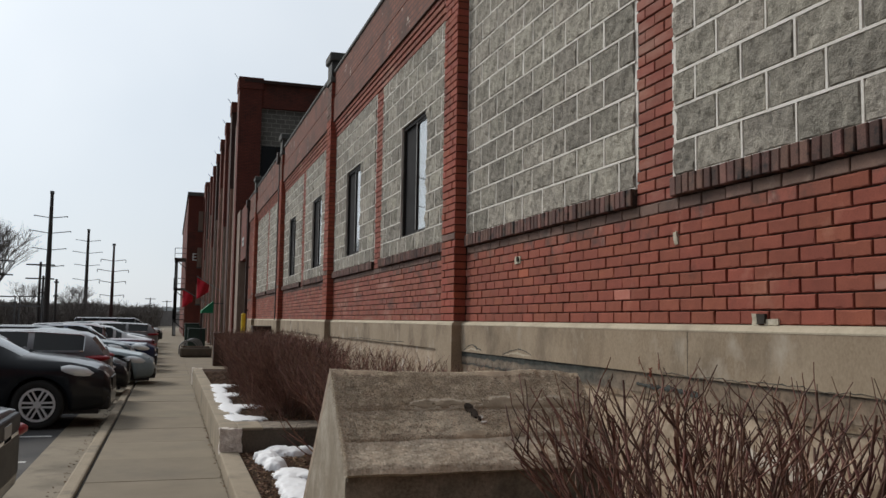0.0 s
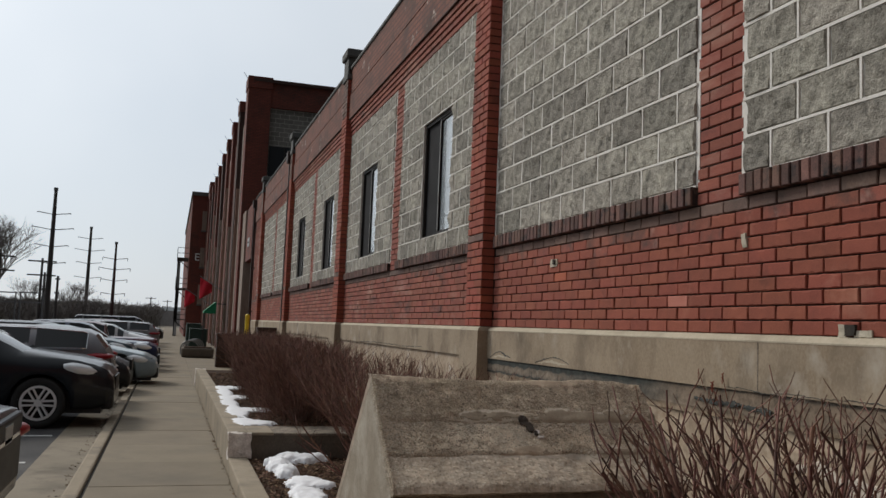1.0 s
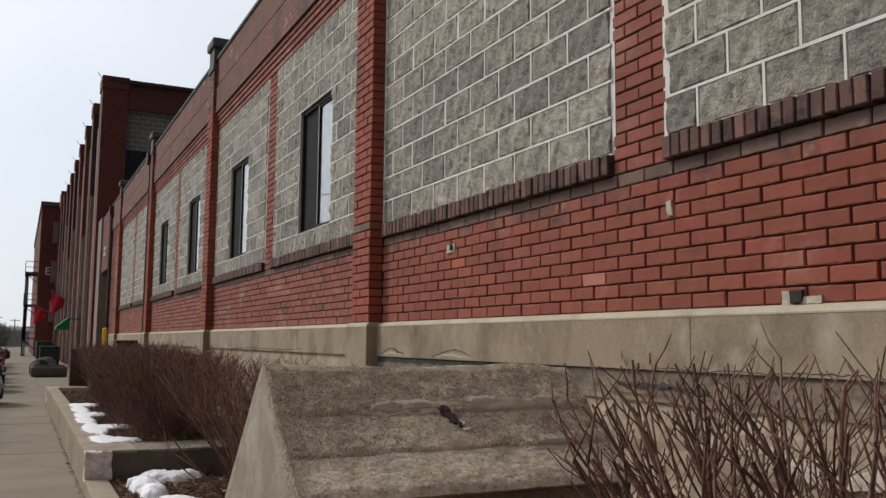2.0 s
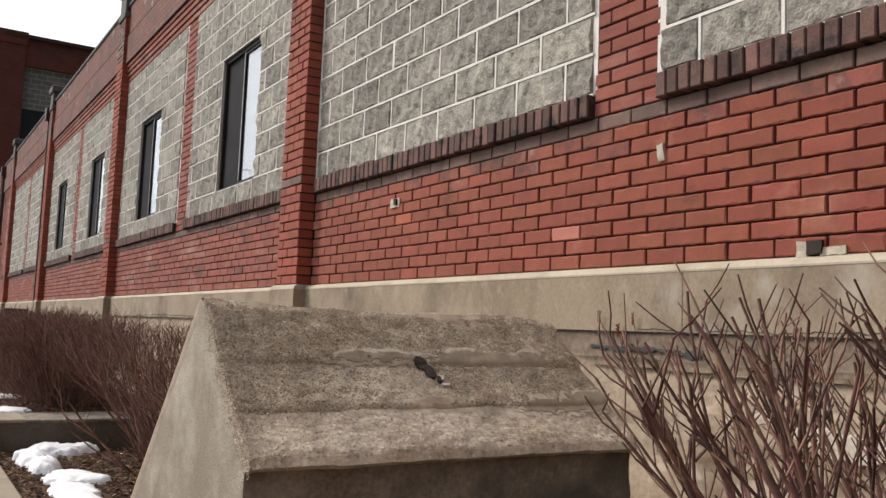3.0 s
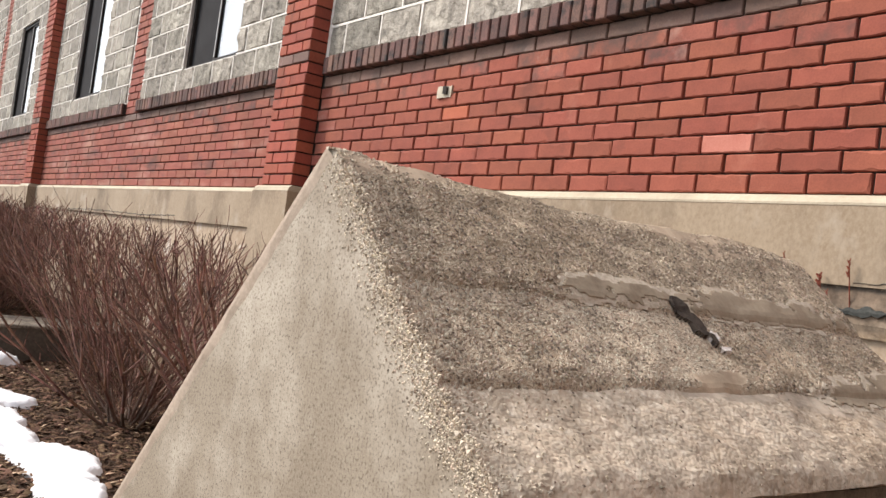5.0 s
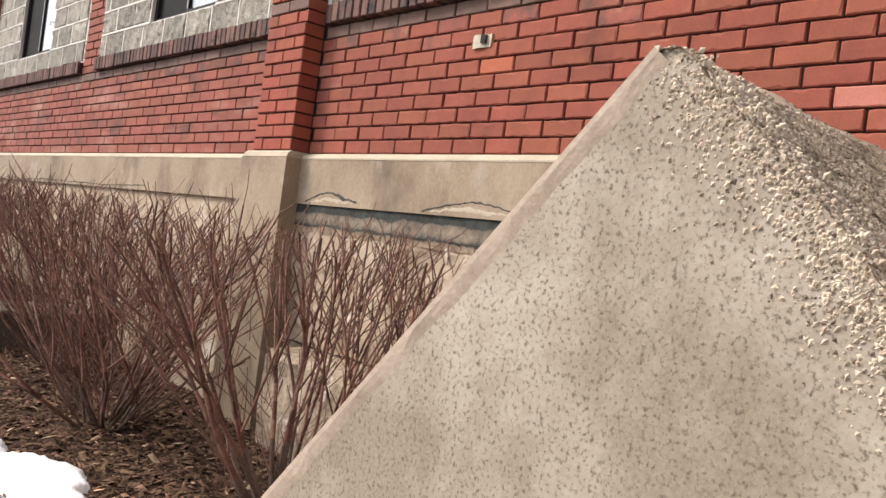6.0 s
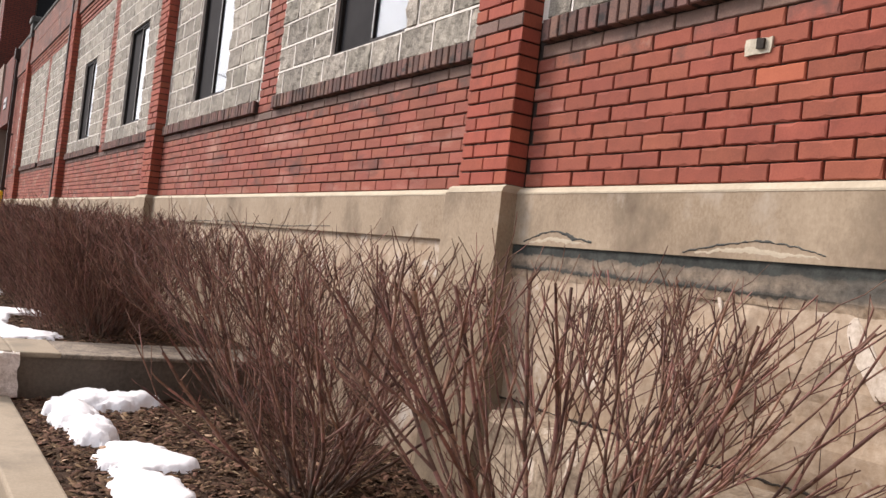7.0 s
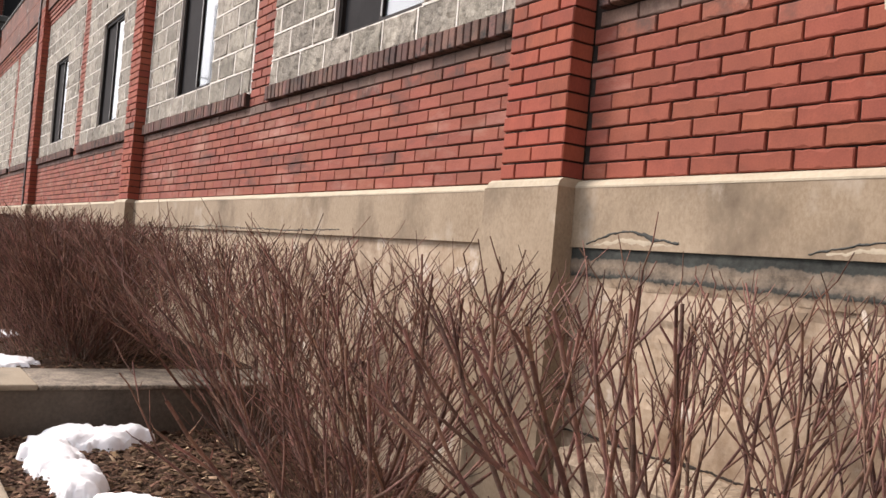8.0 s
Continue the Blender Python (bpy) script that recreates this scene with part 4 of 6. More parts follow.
tagged(part("soot_course", soot_course.mesh("soot_course", GREYED_RUN, tidy=False), None, wall), kind="stuff")
pil = Shape()
for y in PILASTERS:
    pil.box(-PD + 0.014, 0.03, y + 0.012, y + PW - 0.004, PB, 6.2)
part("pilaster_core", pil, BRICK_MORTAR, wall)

one_brick = Shape()
brick_shape(one_brick, -0.5, 0.5, -0.5, 0.5)
BH = rowh - JOINT
brick_meshes = {}
for s, e, z, k in near_bricks:
    w = round(e - s, 2)
    # darker, greyer bricks thin out over the top three courses
    tone = GREYED_BRICK if k == 9 else HALF_BRICK if k == 8 and random.random() < 0.75 or k == 7 and random.random() < 0.2 else BRICK
    if k == 2 and s < -3.0 < e:
        tone = PINK_BRICK
    if k == 5 and s < -1.4 < e:
        tone = ORANGE_BRICK
    key = (w, tone.name, random.randrange(6))
    if key not in brick_meshes:
        brick_meshes[key] = worn_brick(w, BH + 0.002, len(brick_meshes) * 3.7).mesh("brick", tone)
    part("brick", brick_meshes[key], None, wall, at=pose(random.uniform(-0.004, 0.003), (s + e) / 2, z + rowh / 2, random.uniform(-0.5, 0.5), 0, 0))


# ---- split-face blocks ----
def block_shape(s, y0, y1, z0, z1, seed, x=0.0, nu=5, nv=5):
    """A rough split face that bulges out of the mortar, with a wavering rim."""
    b = len(s.v)
    for j in range(nv + 1):
        v = (0, 0.05, *[0.05 + 0.9 * q / (nv - 2) for q in range(1, nv - 2)], 0.95, 1)[j]
        for i in range(nu + 1):
            u = (0, 0.03, *[0.03 + 0.94 * q / (nu - 2) for q in range(1, nu - 2)], 0.97, 1)[i]
            p = Vector((u * (y1 - y0) * 9 + seed * 3.1, v * (z1 - z0) * 9, seed))
            rim = i in (0, nu) or j in (0, nv)
            out = 0.004 if rim else min(-0.0055, -0.012 + 0.014 * noise.noise(p) + 0.010 * noise.noise(p * 2.7) + 0.004 * noise.noise(p * 6))
            wob = 0.0022 * noise.noise(p * 2.1 + Vector((5, 5, 5))) if rim else 0.0
            s.v.append((x + out, y0 + (y1 - y0) * u + (wob if i in (0, nu) else 0), z0 + (z1 - z0) * v + (wob if j in (0, nv) else 0)))
    for j in range(nv):
        for i in range(nu):
            q = b + j * (nu + 1) + i
            s.f.append((q, q + nu + 1, q + nu + 2, q + 1))
            s.m.append(0)


block_meshes = {}
block_run, beads = Shape(), Shape()
for n, (a, b) in enumerate(PANELS):
    near = -7.0 < a and b < 3.8
    for k in range(12):
        z = S + k * BLOCK_H
        y = a - (BLOCK_L / 2 if k % 2 == 0 else 0.0)
        if n in (2, 3):
            grid_at = -0.188 if n == 3 else -0.238
            y = grid_at - (0.2 if k % 2 else 0.0) - BLOCK_L * math.ceil((grid_at - a) / BLOCK_L)
        while y < b - 0.03:
            for s, e in cut_runs(max(a, y), min(b, y + BLOCK_L), z + 0.1):
                gap = 0.0062 if near else 0.0125
                s, e = s + gap, e - gap
                if e - s < 0.03 or e < a:
                    continue
                if s > a + 0.05 and (s, e) != (a, b):
                    w_ = random.uniform(0.0055, 0.0085) * (1.8 if random.random() < 0.06 else 1.0)
                    beads.box(-0.0125, 0.0, s - gap - w_, s - gap + w_, z + 0.004, z + BLOCK_H - 0.004, skip="e")
                bed = random.uniform(0.0062, 0.0085)
                beads.box(-0.0115, 0.0, s - gap, e + gap, z - bed, z + bed, skip="e")
                if near:
                    key = (round(e - s, 2), random.randrange(4))
                    if key not in block_meshes:
                        sh = Shape()
                        block_shape(sh, -key[0] / 2, key[0] / 2, -BLOCK_H / 2 + 0.0052, BLOCK_H / 2 - 0.0052, len(block_meshes) * 1.3, 0.0, 13 if key[0] > 0.25 else 7, 8)
                        block_meshes[key] = sh.mesh("block", BLOCK)
                    part("block", block_meshes[key], None, wall, at=pose(random.uniform(-0.004, 0.002), (s + e) / 2, z + BLOCK_H / 2))
                else:
                    block_shape(block_run, s, e, z + 0.007, z + BLOCK_H - 0.007, random.random() * 90)
            y += BLOCK_L
part("block_joint_beads", beads.mesh("block_joint_beads", BLOCK_MORTAR, tidy=False), None, wall, "pale tooled mortar joints")
tagged(part("block_run", block_run.mesh("block_run", BLOCK_JOINED, tidy=False), None, wall), kind="stuff")

# rowlock sills of dark bricks under each panel
sill_run = Shape()
sill_mesh = Shape()
brick_shape(sill_mesh, -0.0295, 0.0295, -SILL / 2 + 0.004, SILL / 2 - 0.002, depth=0.09, ch=0.005)
sill_mesh = sill_mesh.mesh("sill_brick", SILL_PIECE)
sill_bed = Shape()
for a, b in PANELS:
    sill_bed.box(-0.03, 0.03, a + 0.004, b - 0.004, S - SILL + 0.006, S - 0.008)
    count = int((b - a) / 0.068)
    for i in range(count):
        y = a + (i + 0.5) * (b - a) / count
        if -5.3 < y < 3.7:
            part("sill_brick", sill_mesh, None, wall, at=pose(-0.045 + random.uniform(-0.004, 0.004), y, S - SILL / 2 + random.uniform(-0.002, 0.002), random.uniform(-1.5, 1.5)))
        else:
            brick_shape(sill_run, y - 0.029, y + 0.029, S - SILL + 0.004, S - 0.002, -0.045 + random.uniform(-0.003, 0.003), depth=0.09)
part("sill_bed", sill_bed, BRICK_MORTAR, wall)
tagged(part("sill_run", sill_run.mesh("sill_run", SILL_BRICK, tidy=False), None, wall), kind="stuff")

# parapet: two plain weathered bands, coping and pilaster caps
bands = Shape().box(-0.075, 0.3, FIRST, LAST, 5.285, 5.72)
part("parapet_band", bands, FRIEZE, wall, "weathered brown-red parapet band")
part("parapet_band", Shape().box(-0.06, 0.3, FIRST, LAST, 5.757, 6.2), FRIEZE, wall)
part("parapet_groove", Shape().box(-0.02, 0.3, FIRST, LAST, 5.72, 5.757), BRICK_MORTAR, wall)
bevel(part("coping", Shape().box(-0.085, 0.4, FIRST, LAST, 6.2, 6.265), COPING, wall, "grey metal coping"), 0.02)
for y in PILASTERS:
    bevel(part("cap_neck", Shape().box(-PD - 0.025, 0.3, y - 0.02, y + PW + 0.02, 6.02, 6.12), COPING, wall), 0.015)
    bevel(part("cap_shaft", Shape().box(-PD - 0.008, 0.25, y + 0.02, y + PW - 0.02, 6.12, 6.42), COPING, wall), 0.01)
    bevel(part("pilaster_cap", Shape().box(-PD - 0.05, 0.3, y - 0.045, y + PW + 0.045, 6.42, 6.58), COPING, wall, "grey stone pilaster cap"), 0.03)

# concrete plinth: a proud upper band, a spalled lower face and a footing ledge
plinth = empty("wall_plinth", pose(0, 0, 0), "weathered tan concrete plinth, cracked and stained", "plinth", kind="structure")
up = Shape().prism([(-0.045, 1.42), (0.2, 1.42), (0.2, P), (-0.045, P)], "y", FIRST, LAST)
part("plinth_band", up, PLINTH, plinth)
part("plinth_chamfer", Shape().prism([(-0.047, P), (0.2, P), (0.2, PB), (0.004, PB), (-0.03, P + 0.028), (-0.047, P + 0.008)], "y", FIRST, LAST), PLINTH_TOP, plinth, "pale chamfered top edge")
part("plinth_face", Shape().box(-0.02, 0.2, FIRST, -6.2, -0.3, 1.42).box(-0.02, 0.2, 0.3, LAST, -0.3, 1.42), PLINTH_LOW, plinth, "spalled lower concrete face")
rough = Shape()
RY, RZ = 325, 46
for i in range(RY + 1):
    y = -6.2 + 6.5 * i / RY
    for j in range(RZ + 1):
        z = 0.1 + 1.32 * j / RZ
        p = Vector((y * 1.0, z * 2.2, 3.0))
        flake = noise.noise(p * 1.6) + 0.5 * noise.noise(p * 4.1)
        d = 0.010 * max(-1, min(1, flake * 6)) + 0.006 * noise.noise(p * 9) + 0.004 * noise.noise(p * 21)
        rough.v.append((-0.014 + max(-0.006, d), y, z))
for i in range(RY):
    for j in range(RZ):
        q = i * (RZ + 1) + j
        rough.f.append((q, q + RZ + 1, q + RZ + 2, q + 1))
        rough.m.append(0)
part("spalled_face", rough.mesh("spalled_face", PLINTH_LOW), None, plinth, "flaking tan concrete with white salts")
part("plinth_backing", Shape().box(0.02, 0.2, -6.2, 0.3, -0.3, 1.42), PLINTH_LOW, plinth)
part("footing", Shape().box(-0.24, -0.01, -14.6, -6.2, -0.3, 0.62), FOOT, plinth)
foot = Shape()
edge = [(-0.25, 0.05), (-0.25, 0.3), (-0.255, 0.5), (-0.25, 0.58), (-0.22, 0.62), (-0.12, 0.635), (0.0, 0.64)]
for i in range(201):
    y = -6.2 + 6.0 * i / 200
    for x, z in edge:
        q = Vector((x * 5, y * 3, z * 5))
        foot.v.append((x + 0.03 * noise.noise(q) + 0.015 * noise.noise(q * 4), y, z - 0.0 + 0.03 * noise.noise(q + Vector((9, 0, 0))) + 0.012 * noise.noise(q * 4.3)))
for i in range(200):
    for j in range(6):
        q = i * 7 + j
        foot.f.append((q, q + 7, q + 8, q + 1))
        foot.m.append(0)
part("footing", foot, FOOT, plinth, "broken, soiled footing ledge")

for y in PILASTERS:
    q = Shape().prism([(-PD - 0.028, -0.3), (0.0, -0.3), (0.0, P), (-PD - 0.022, P)], "y", y - 0.012, y + PW + 0.075)
    part("pilaster_base", q, PLINTH, plinth)
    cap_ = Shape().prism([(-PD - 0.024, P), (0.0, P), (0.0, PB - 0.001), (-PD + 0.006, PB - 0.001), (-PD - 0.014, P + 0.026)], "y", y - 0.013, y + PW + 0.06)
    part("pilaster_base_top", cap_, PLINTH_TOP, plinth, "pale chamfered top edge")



def ribbon(points, x, t, seed=0):
    """A ragged crust that follows (y, z, half height) points on the wall, t thick."""
    s = Shape()
    dense = []
    for (y0, z0, h0), (y1, z1, h1) in zip(points, points[1:]):
        n = max(4, int((abs(y1 - y0) + abs(z1 - z0)) * 130))
        dense += [(y0 + (y1 - y0) * i / n, z0 + (z1 - z0) * i / n, h0 + (h1 - h0) * i / n) for i in range(n)]
    dense.append(points[-1])
    for i, (y, z, h) in enumerate(dense):
        wob = noise.noise(Vector((y * 9, z * 9, seed)))
        rag = min(1.0, 0.012 / h)
        h = max(0.0006, h * (0.95 + 0.35 * wob + rag * (0.5 * wob + 0.7 * noise.noise(Vector((y * 31, z * 31, seed))) + 0.5 * noise.noise(Vector((y * 75, z * 75, seed))))))
        z += 0.3 * min(h, 0.015) * noise.noise(Vector((y * 23, seed, 2))) + 0.010 * noise.noise(Vector((y * 5, seed, 4))) + 0.007 * noise.noise(Vector((y * 22, seed, 6))) + 0.004 * noise.noise(Vector((y * 60, seed, 8)))
        s.v += [(x + 0.01, y, z - h), (x - t * 0.5, y, z - h * 0.9), (x - t, y, z), (x - t * 0.5, y, z + h * 0.9), (x + 0.01, y, z + h)]
        if i:
            b = 5 * (i - 1)
            for k in range(4):
                s.f.append((b + k, b + k + 1, b + k + 6, b + k + 5))
                s.m.append(0)
    return s


part("tar_streak", ribbon([(-3.3, 1.345, 0.008), (-3.55, 1.343, 0.012), (-3.75, 1.338, 0.013), (-3.88, 1.332, 0.017), (-3.95, 1.33, 0.012)], -0.041, 0.003, 13), TAR, plinth, "black tar patch with a round end")
strip = Shape()
for i in range(301):
    y = -6.2 + 6.5 * i / 300
    for j in range(9):
        z = 1.262 + 0.158 * j / 8
        strip.v.append((-0.034 - 0.004 * noise.noise(Vector((y * 7, z * 14, 1))) - 0.0025 * noise.noise(Vector((y * 25, z * 40, 2))) + (0.014 * (1 - j / 2) if j < 2 else 0), y, z + (0.01 * noise.noise(Vector((y * 4, 5, 5))) if j < 3 else 0)))
for i in range(300):
    for j in range(8):
        q = i * 9 + j
        strip.f.append((q, q + 9, q + 10, q + 1))
        strip.m.append(0)
part("soiled_strip", strip.mesh("soiled_strip", TARRED), None, plinth, "tar-smeared soiled joint")
part("crack", ribbon([(-0.06, 1.435, 0.003), (-0.18, 1.475, 0.004), (-0.3, 1.495, 0.005), (-0.42, 1.465, 0.009), (-0.55, 1.452, 0.007)], -0.044, 0.004, 3), TAR, plinth, "dark arched crack")
part("crack", ribbon([(-1.08, 1.43, 0.003), (-1.25, 1.47, 0.004), (-1.42, 1.492, 0.006), (-1.58, 1.478, 0.0035), (-1.7, 1.45, 0.003)], -0.044, 0.004, 4), TAR, plinth, "dark arched crack")
part("crack", ribbon([(-3.6, 1.43, 0.0008), (-3.9, 1.425, 0.0018), (-4.2, 1.43, 0.0008), (-4.6, 1.435, 0.0018), (-5.4, 1.42, 0.001)], -0.046, 0.002, 5), TAR, plinth, "thin dark crack")
part("crack", ribbon([(2.2, 1.46, 0.002), (3.0, 1.44, 0.003), (4.6, 1.45, 0.002), (5.6, 1.43, 0.003)], -0.046, 0.003, 6), TAR, plinth, "thin dark crack")
part("spalled_lip", ribbon([(-0.1, 1.436, 0.006), (-0.2, 1.447, 0.017), (-0.31, 1.456, 0.026), (-0.43, 1.443, 0.014), (-0.52, 1.436, 0.006)], -0.0435, 0.002, 31), PLINTH_TOP, plinth, "paler fresh break under the crack")
part("spalled_lip", ribbon([(-1.14, 1.436, 0.006), (-1.28, 1.447, 0.016), (-1.43, 1.456, 0.024), (-1.58, 1.448, 0.016), (-1.68, 1.438, 0.006)], -0.0435, 0.002, 32), PLINTH_TOP, plinth)
part("casting_seam", Shape().box(-0.0468, -0.03, -3.853, -3.848, 1.42, P - 0.004), SOILED, plinth, "fine upright casting seam")
part("casting_seam", Shape().box(-0.0468, -0.03, -6.703, -6.698, 1.42, P - 0.004), SOILED, plinth)
part("lime_streak", ribbon([(-1.79, 1.22, 0.02), (-1.82, 1.19, 0.08), (-1.86, 1.14, 0.1), (-1.9, 1.08, 0.06), (-1.97, 1.03, 0.03), (-2.16, 1.0, 0.022), (-2.3, 0.985, 0.035), (-2.4, 0.98, 0.025)], -0.022, 0.002, 7), LIME, plinth, "white lime streak")
part("lime_streak", ribbon([(-1.25, 1.3, 0.02), (-1.28, 1.22, 0.03)], -0.022, 0.002, 8), LIME, plinth)

part("lime_streak", ribbon([(-4.05, 1.07, 0.012), (-4.25, 1.12, 0.03), (-4.42, 1.06, 0.045), (-4.6, 1.04, 0.055), (-4.85, 1.07, 0.03), (-5.1, 1.0, 0.02)], -0.022, 0.002, 19), LIME, plinth)
part("lime_streak", ribbon([(-3.8, 0.74, 0.015), (-3.95, 0.72, 0.035), (-4.15, 0.7, 0.02)], -0.022, 0.002, 20), LIME, plinth)

part("footing_joint", ribbon([(-5.8, 0.655, 0.004), (-4.0, 0.65, 0.006), (-2.4, 0.66, 0.004), (-1.2, 0.652, 0.006), (0.2, 0.65, 0.003)], -0.018, 0.004, 23), DIRT, plinth, "dark open joint over the footing")

# damaged spots in the brickwork
for label, y, z, w, h in (("pale mortar patch with a dark hole", -1.3, 2.225, 0.06, 0.03), ("pale mortar splash on the bricks", -3.685, 2.205, 0.018, 0.04), ("broken brick with pale mortar", -4.375, 1.742, 0.02, 0.03), ("broken brick with pale mortar", -4.5, 1.728, 0.05, 0.015)):
    me = lump(-0.010, 0.02, y - w, y + w, z - h, z + h, n=4, amp=0.012, seed=y)
    me.materials.append(PATCH)
    part("mortar_patch", me, None, wall, label)
# near-black lumps: the shade inside two holes is put into their colour
for y, z, w, h in ((-1.315, 2.232, 0.016, 0.02), (-4.43, 1.744, 0.03, 0.024)):
    me = lump(-0.02, 0.02, y - w, y + w, z - h, z + h, n=3, amp=0.008, seed=y)
    me.materials.append(DIRT)
    part("hole", me, None, wall, "dark lump coloured as the shade of a hole")


# ---- sliding windows in the block panels ----
def window(n, y0, y1, muntins=()):
    z0, z1 = WIN_Z
    w = tagged(new("window_%d" % n), "dark bronze sliding window, one half screened", "window", kind="structure")
    x = 0.02
    fr = Shape()
    for a, b, c, d in ((y0, y1, z0, z0 + 0.022), (y0, y1, z1 - 0.05, z1), (y0, y0 + 0.03, z0 + 0.022, z1 - 0.05), (y1 - 0.045, y1, z0 + 0.022, z1 - 0.05)):
        fr.box(x, x + 0.09, a, b, c, d)
    part("window_frame", fr, FRAME, w)
    m = y0 + 0.5 * (y1 - y0)
    sash = Shape()
    for a, b, c, d in ((m - 0.03, m + 0.01, z0 + 0.022, z1 - 0.05), (y0 + 0.03, m - 0.03, z0 + 0.022, z0 + 0.04), (y0 + 0.03, m - 0.03, z1 - 0.075, z1 - 0.05), (y0 + 0.03, y0 + 0.05, z0 + 0.04, z1 - 0.075)):
        sash.box(x + 0.012, x + 0.045, a, b, c, d)
    part("sash", sash, FRAME, w)
    part("weather_strip", Shape().box(x + 0.006, x + 0.0118, m - 0.026, m - 0.012, z0 + 0.052, z1 - 0.052), PLATE, w, "pale strip along the meeting rail")
    part("insect_screen", Shape().box(x + 0.03, x + 0.034, m + 0.01, y1 - 0.045, z0 + 0.022, z1 - 0.05), SCREEN, w, "dark insect screen")
    pane = part("pane", Shape().box(x + 0.026, x + 0.03, y0 + 0.05, m - 0.03, z0 + 0.04, z1 - 0.075), GLASS, w)
    pane.visible_shadow = False
    # sheet added behind the pane, coloured like the sky it would mirror
    part("reflection_sheet", Shape().box(x + 0.036, x + 0.041, y0 + 0.05, m - 0.005, z0 + 0.03, z1 - 0.055), SKY_REFLECTION, w, "pale sheet behind the glass, painted as reflected sky")
    for h in muntins:
        part("glazing_bar", Shape().box(x + 0.018, x + 0.026, y0 + 0.075, m - 0.03, z0 + h * (z1 - z0) - 0.006, z0 + h * (z1 - z0) + 0.006), FRAME, w)
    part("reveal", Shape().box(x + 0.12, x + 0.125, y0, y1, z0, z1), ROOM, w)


for n, (a, b) in enumerate(WINDOWS):
    window(n + 1, a, b, ())


# ---- the old concrete buttress: a ridge with board-marked slopes ----
def buttress():
    thing = empty("concrete_buttress", pose(-1.33, -3.6, 0.12), "worn pebbly concrete buttress with board marks and a smooth end", "buttress")
    inv = thing.matrix_basis.inverted()
    x0, x1 = -2.0, -0.67
    nx = 66

    def steps(points, size=0.02):
        out = []
        for (a, b), (c, d) in zip(points, points[1:]):
            n = max(1, int(math.hypot(c - a, d - b) / size))
            out += [(a + (c - a) * i / n, b + (d - b) * i / n) for i in range(n)]
        return out + [points[-1]]

    def sag(p):
        """The ridge is worn down between its ends, and its inner corner is broken lower."""
        u = min(1, max(0, (p.x - x0) / (x1 - x0)))
        near_top = min(1, max(0, (p.z - 1.2) / 0.24))
        return Vector((0, 0, -near_top * (0.017 * math.sin(math.pi * min(1, u * 1.15)) + 0.022 * max(0, u - 0.8) / 0.2 * u + 0.006 * noise.noise(Vector((p.x * 8, 1, 1))) * min(1, u * 6))))

    def relief(p):
        return 0.008 * noise.noise(p * 5) + 0.0028 * noise.noise(p * 13) + 0.0035 * noise.noise(p * 23)

    def lapped(a, b, lip=1.0, n=20):
        """One board's print: hollow at its top, swelling to a rounded lip at its foot."""
        out = []
        for k in range(n + 1):
            u = k / n
            off = (-0.0025 + 0.0075 * min(1, u * 1.3) - 0.0075 * max(0, (u - 0.93) / 0.07)) * lip
            out.append((a[0] + (b[0] - a[0]) * u - 0.7 * off, a[1] + (b[1] - a[1]) * u + 0.7 * off))
        return out

    def grid(points, mapper, name, material, label, wob, wob2):
        s = Shape()
        for i in range(nx + 1):
            x = x0 + (x1 - x0) * i / nx
            for y, z in points:
                p = Vector((x, y, z))
                if name == "board_band":
                    slide = 0.011 * noise.noise(Vector((x * 4, z * 5, 2))) + 0.006 * noise.noise(Vector((x * 13, z * 9, 4)))
                    p += Vector((0, -0.7, -0.7)) * slide * min(1, (1.47 - z) * 12) * min(1, max(0, z - 1.03) * 30)
                d = relief(p) + wob2 * noise.noise(p * 47) if name == "board_band" else wob * noise.noise(p * 5) + wob2 * noise.noise(p * 23) + wob2 * noise.noise(p * 47)
                ragged = 0.02 * noise.noise(Vector((3, y * 9, z * 9))) if i in (0, nx) and name != "rear_slope" else 0
                if name == "rear_slope":
                    d *= min(1, i / 3)
                s.v.append(tuple(inv @ (p + sag(p) + mapper * d + Vector((ragged * (1 if i else 0.4), 0, 0)))))
        m = len(points)
        for i in range(nx):
            for j in range(m - 1):
                q = i * m + j
                s.f.append((q, q + 1, q + m + 1, q + m))
                s.m.append(0)
        part(name, s, material, thing, label)

    up = Vector((0, -0.7, 0.7))
    first, second, third = lapped((-3.79, 1.447), (-3.952, 1.28)), lapped((-3.952, 1.28), (-4.087, 1.154)), lapped((-4.087, 1.154), (-4.226, 1.049), 0.5)
    bands = [steps([(-3.74, 1.462), (-3.765, 1.460), *first]), steps(second), steps([*third, (-4.234, 1.028), (-4.205, 1.015)])]
    for pts, material, label in zip(bands, (PEBBLE, PEBBLE_PALE, PITTED), ("pebbly upper board band", "pebbly middle board band", "pale pitted lower board band")):
        grid(pts, up, "board_band", material, label, 0.009, 0.0035)
    fine = [p for b in bands for p in b]
    low = [(-4.205, 1.015 - 0.93 * k / 20) for k in range(21)]
    # this side's shade is painted in with the darker concrete
    grid(low, Vector((0, -1, 0)), "front_face", EXPOSED, "upright front face, shade put into its darker colour", 0.006, 0.002)
    rear = [(-3.74 + 1.32 * k / 50, 1.462 - 1.365 * k / 50) for k in range(51)]
    grid(rear, Vector((0, 0.7, 0.7)), "rear_slope", PEBBLE, "pebbly rear slope", 0.006, 0.003)
    for x, nm in ((x0, "end_face"), (x1, "inner_end_face")):
        s = Shape()
        loop = list(reversed(rear)) + fine[1:] + low[1:]
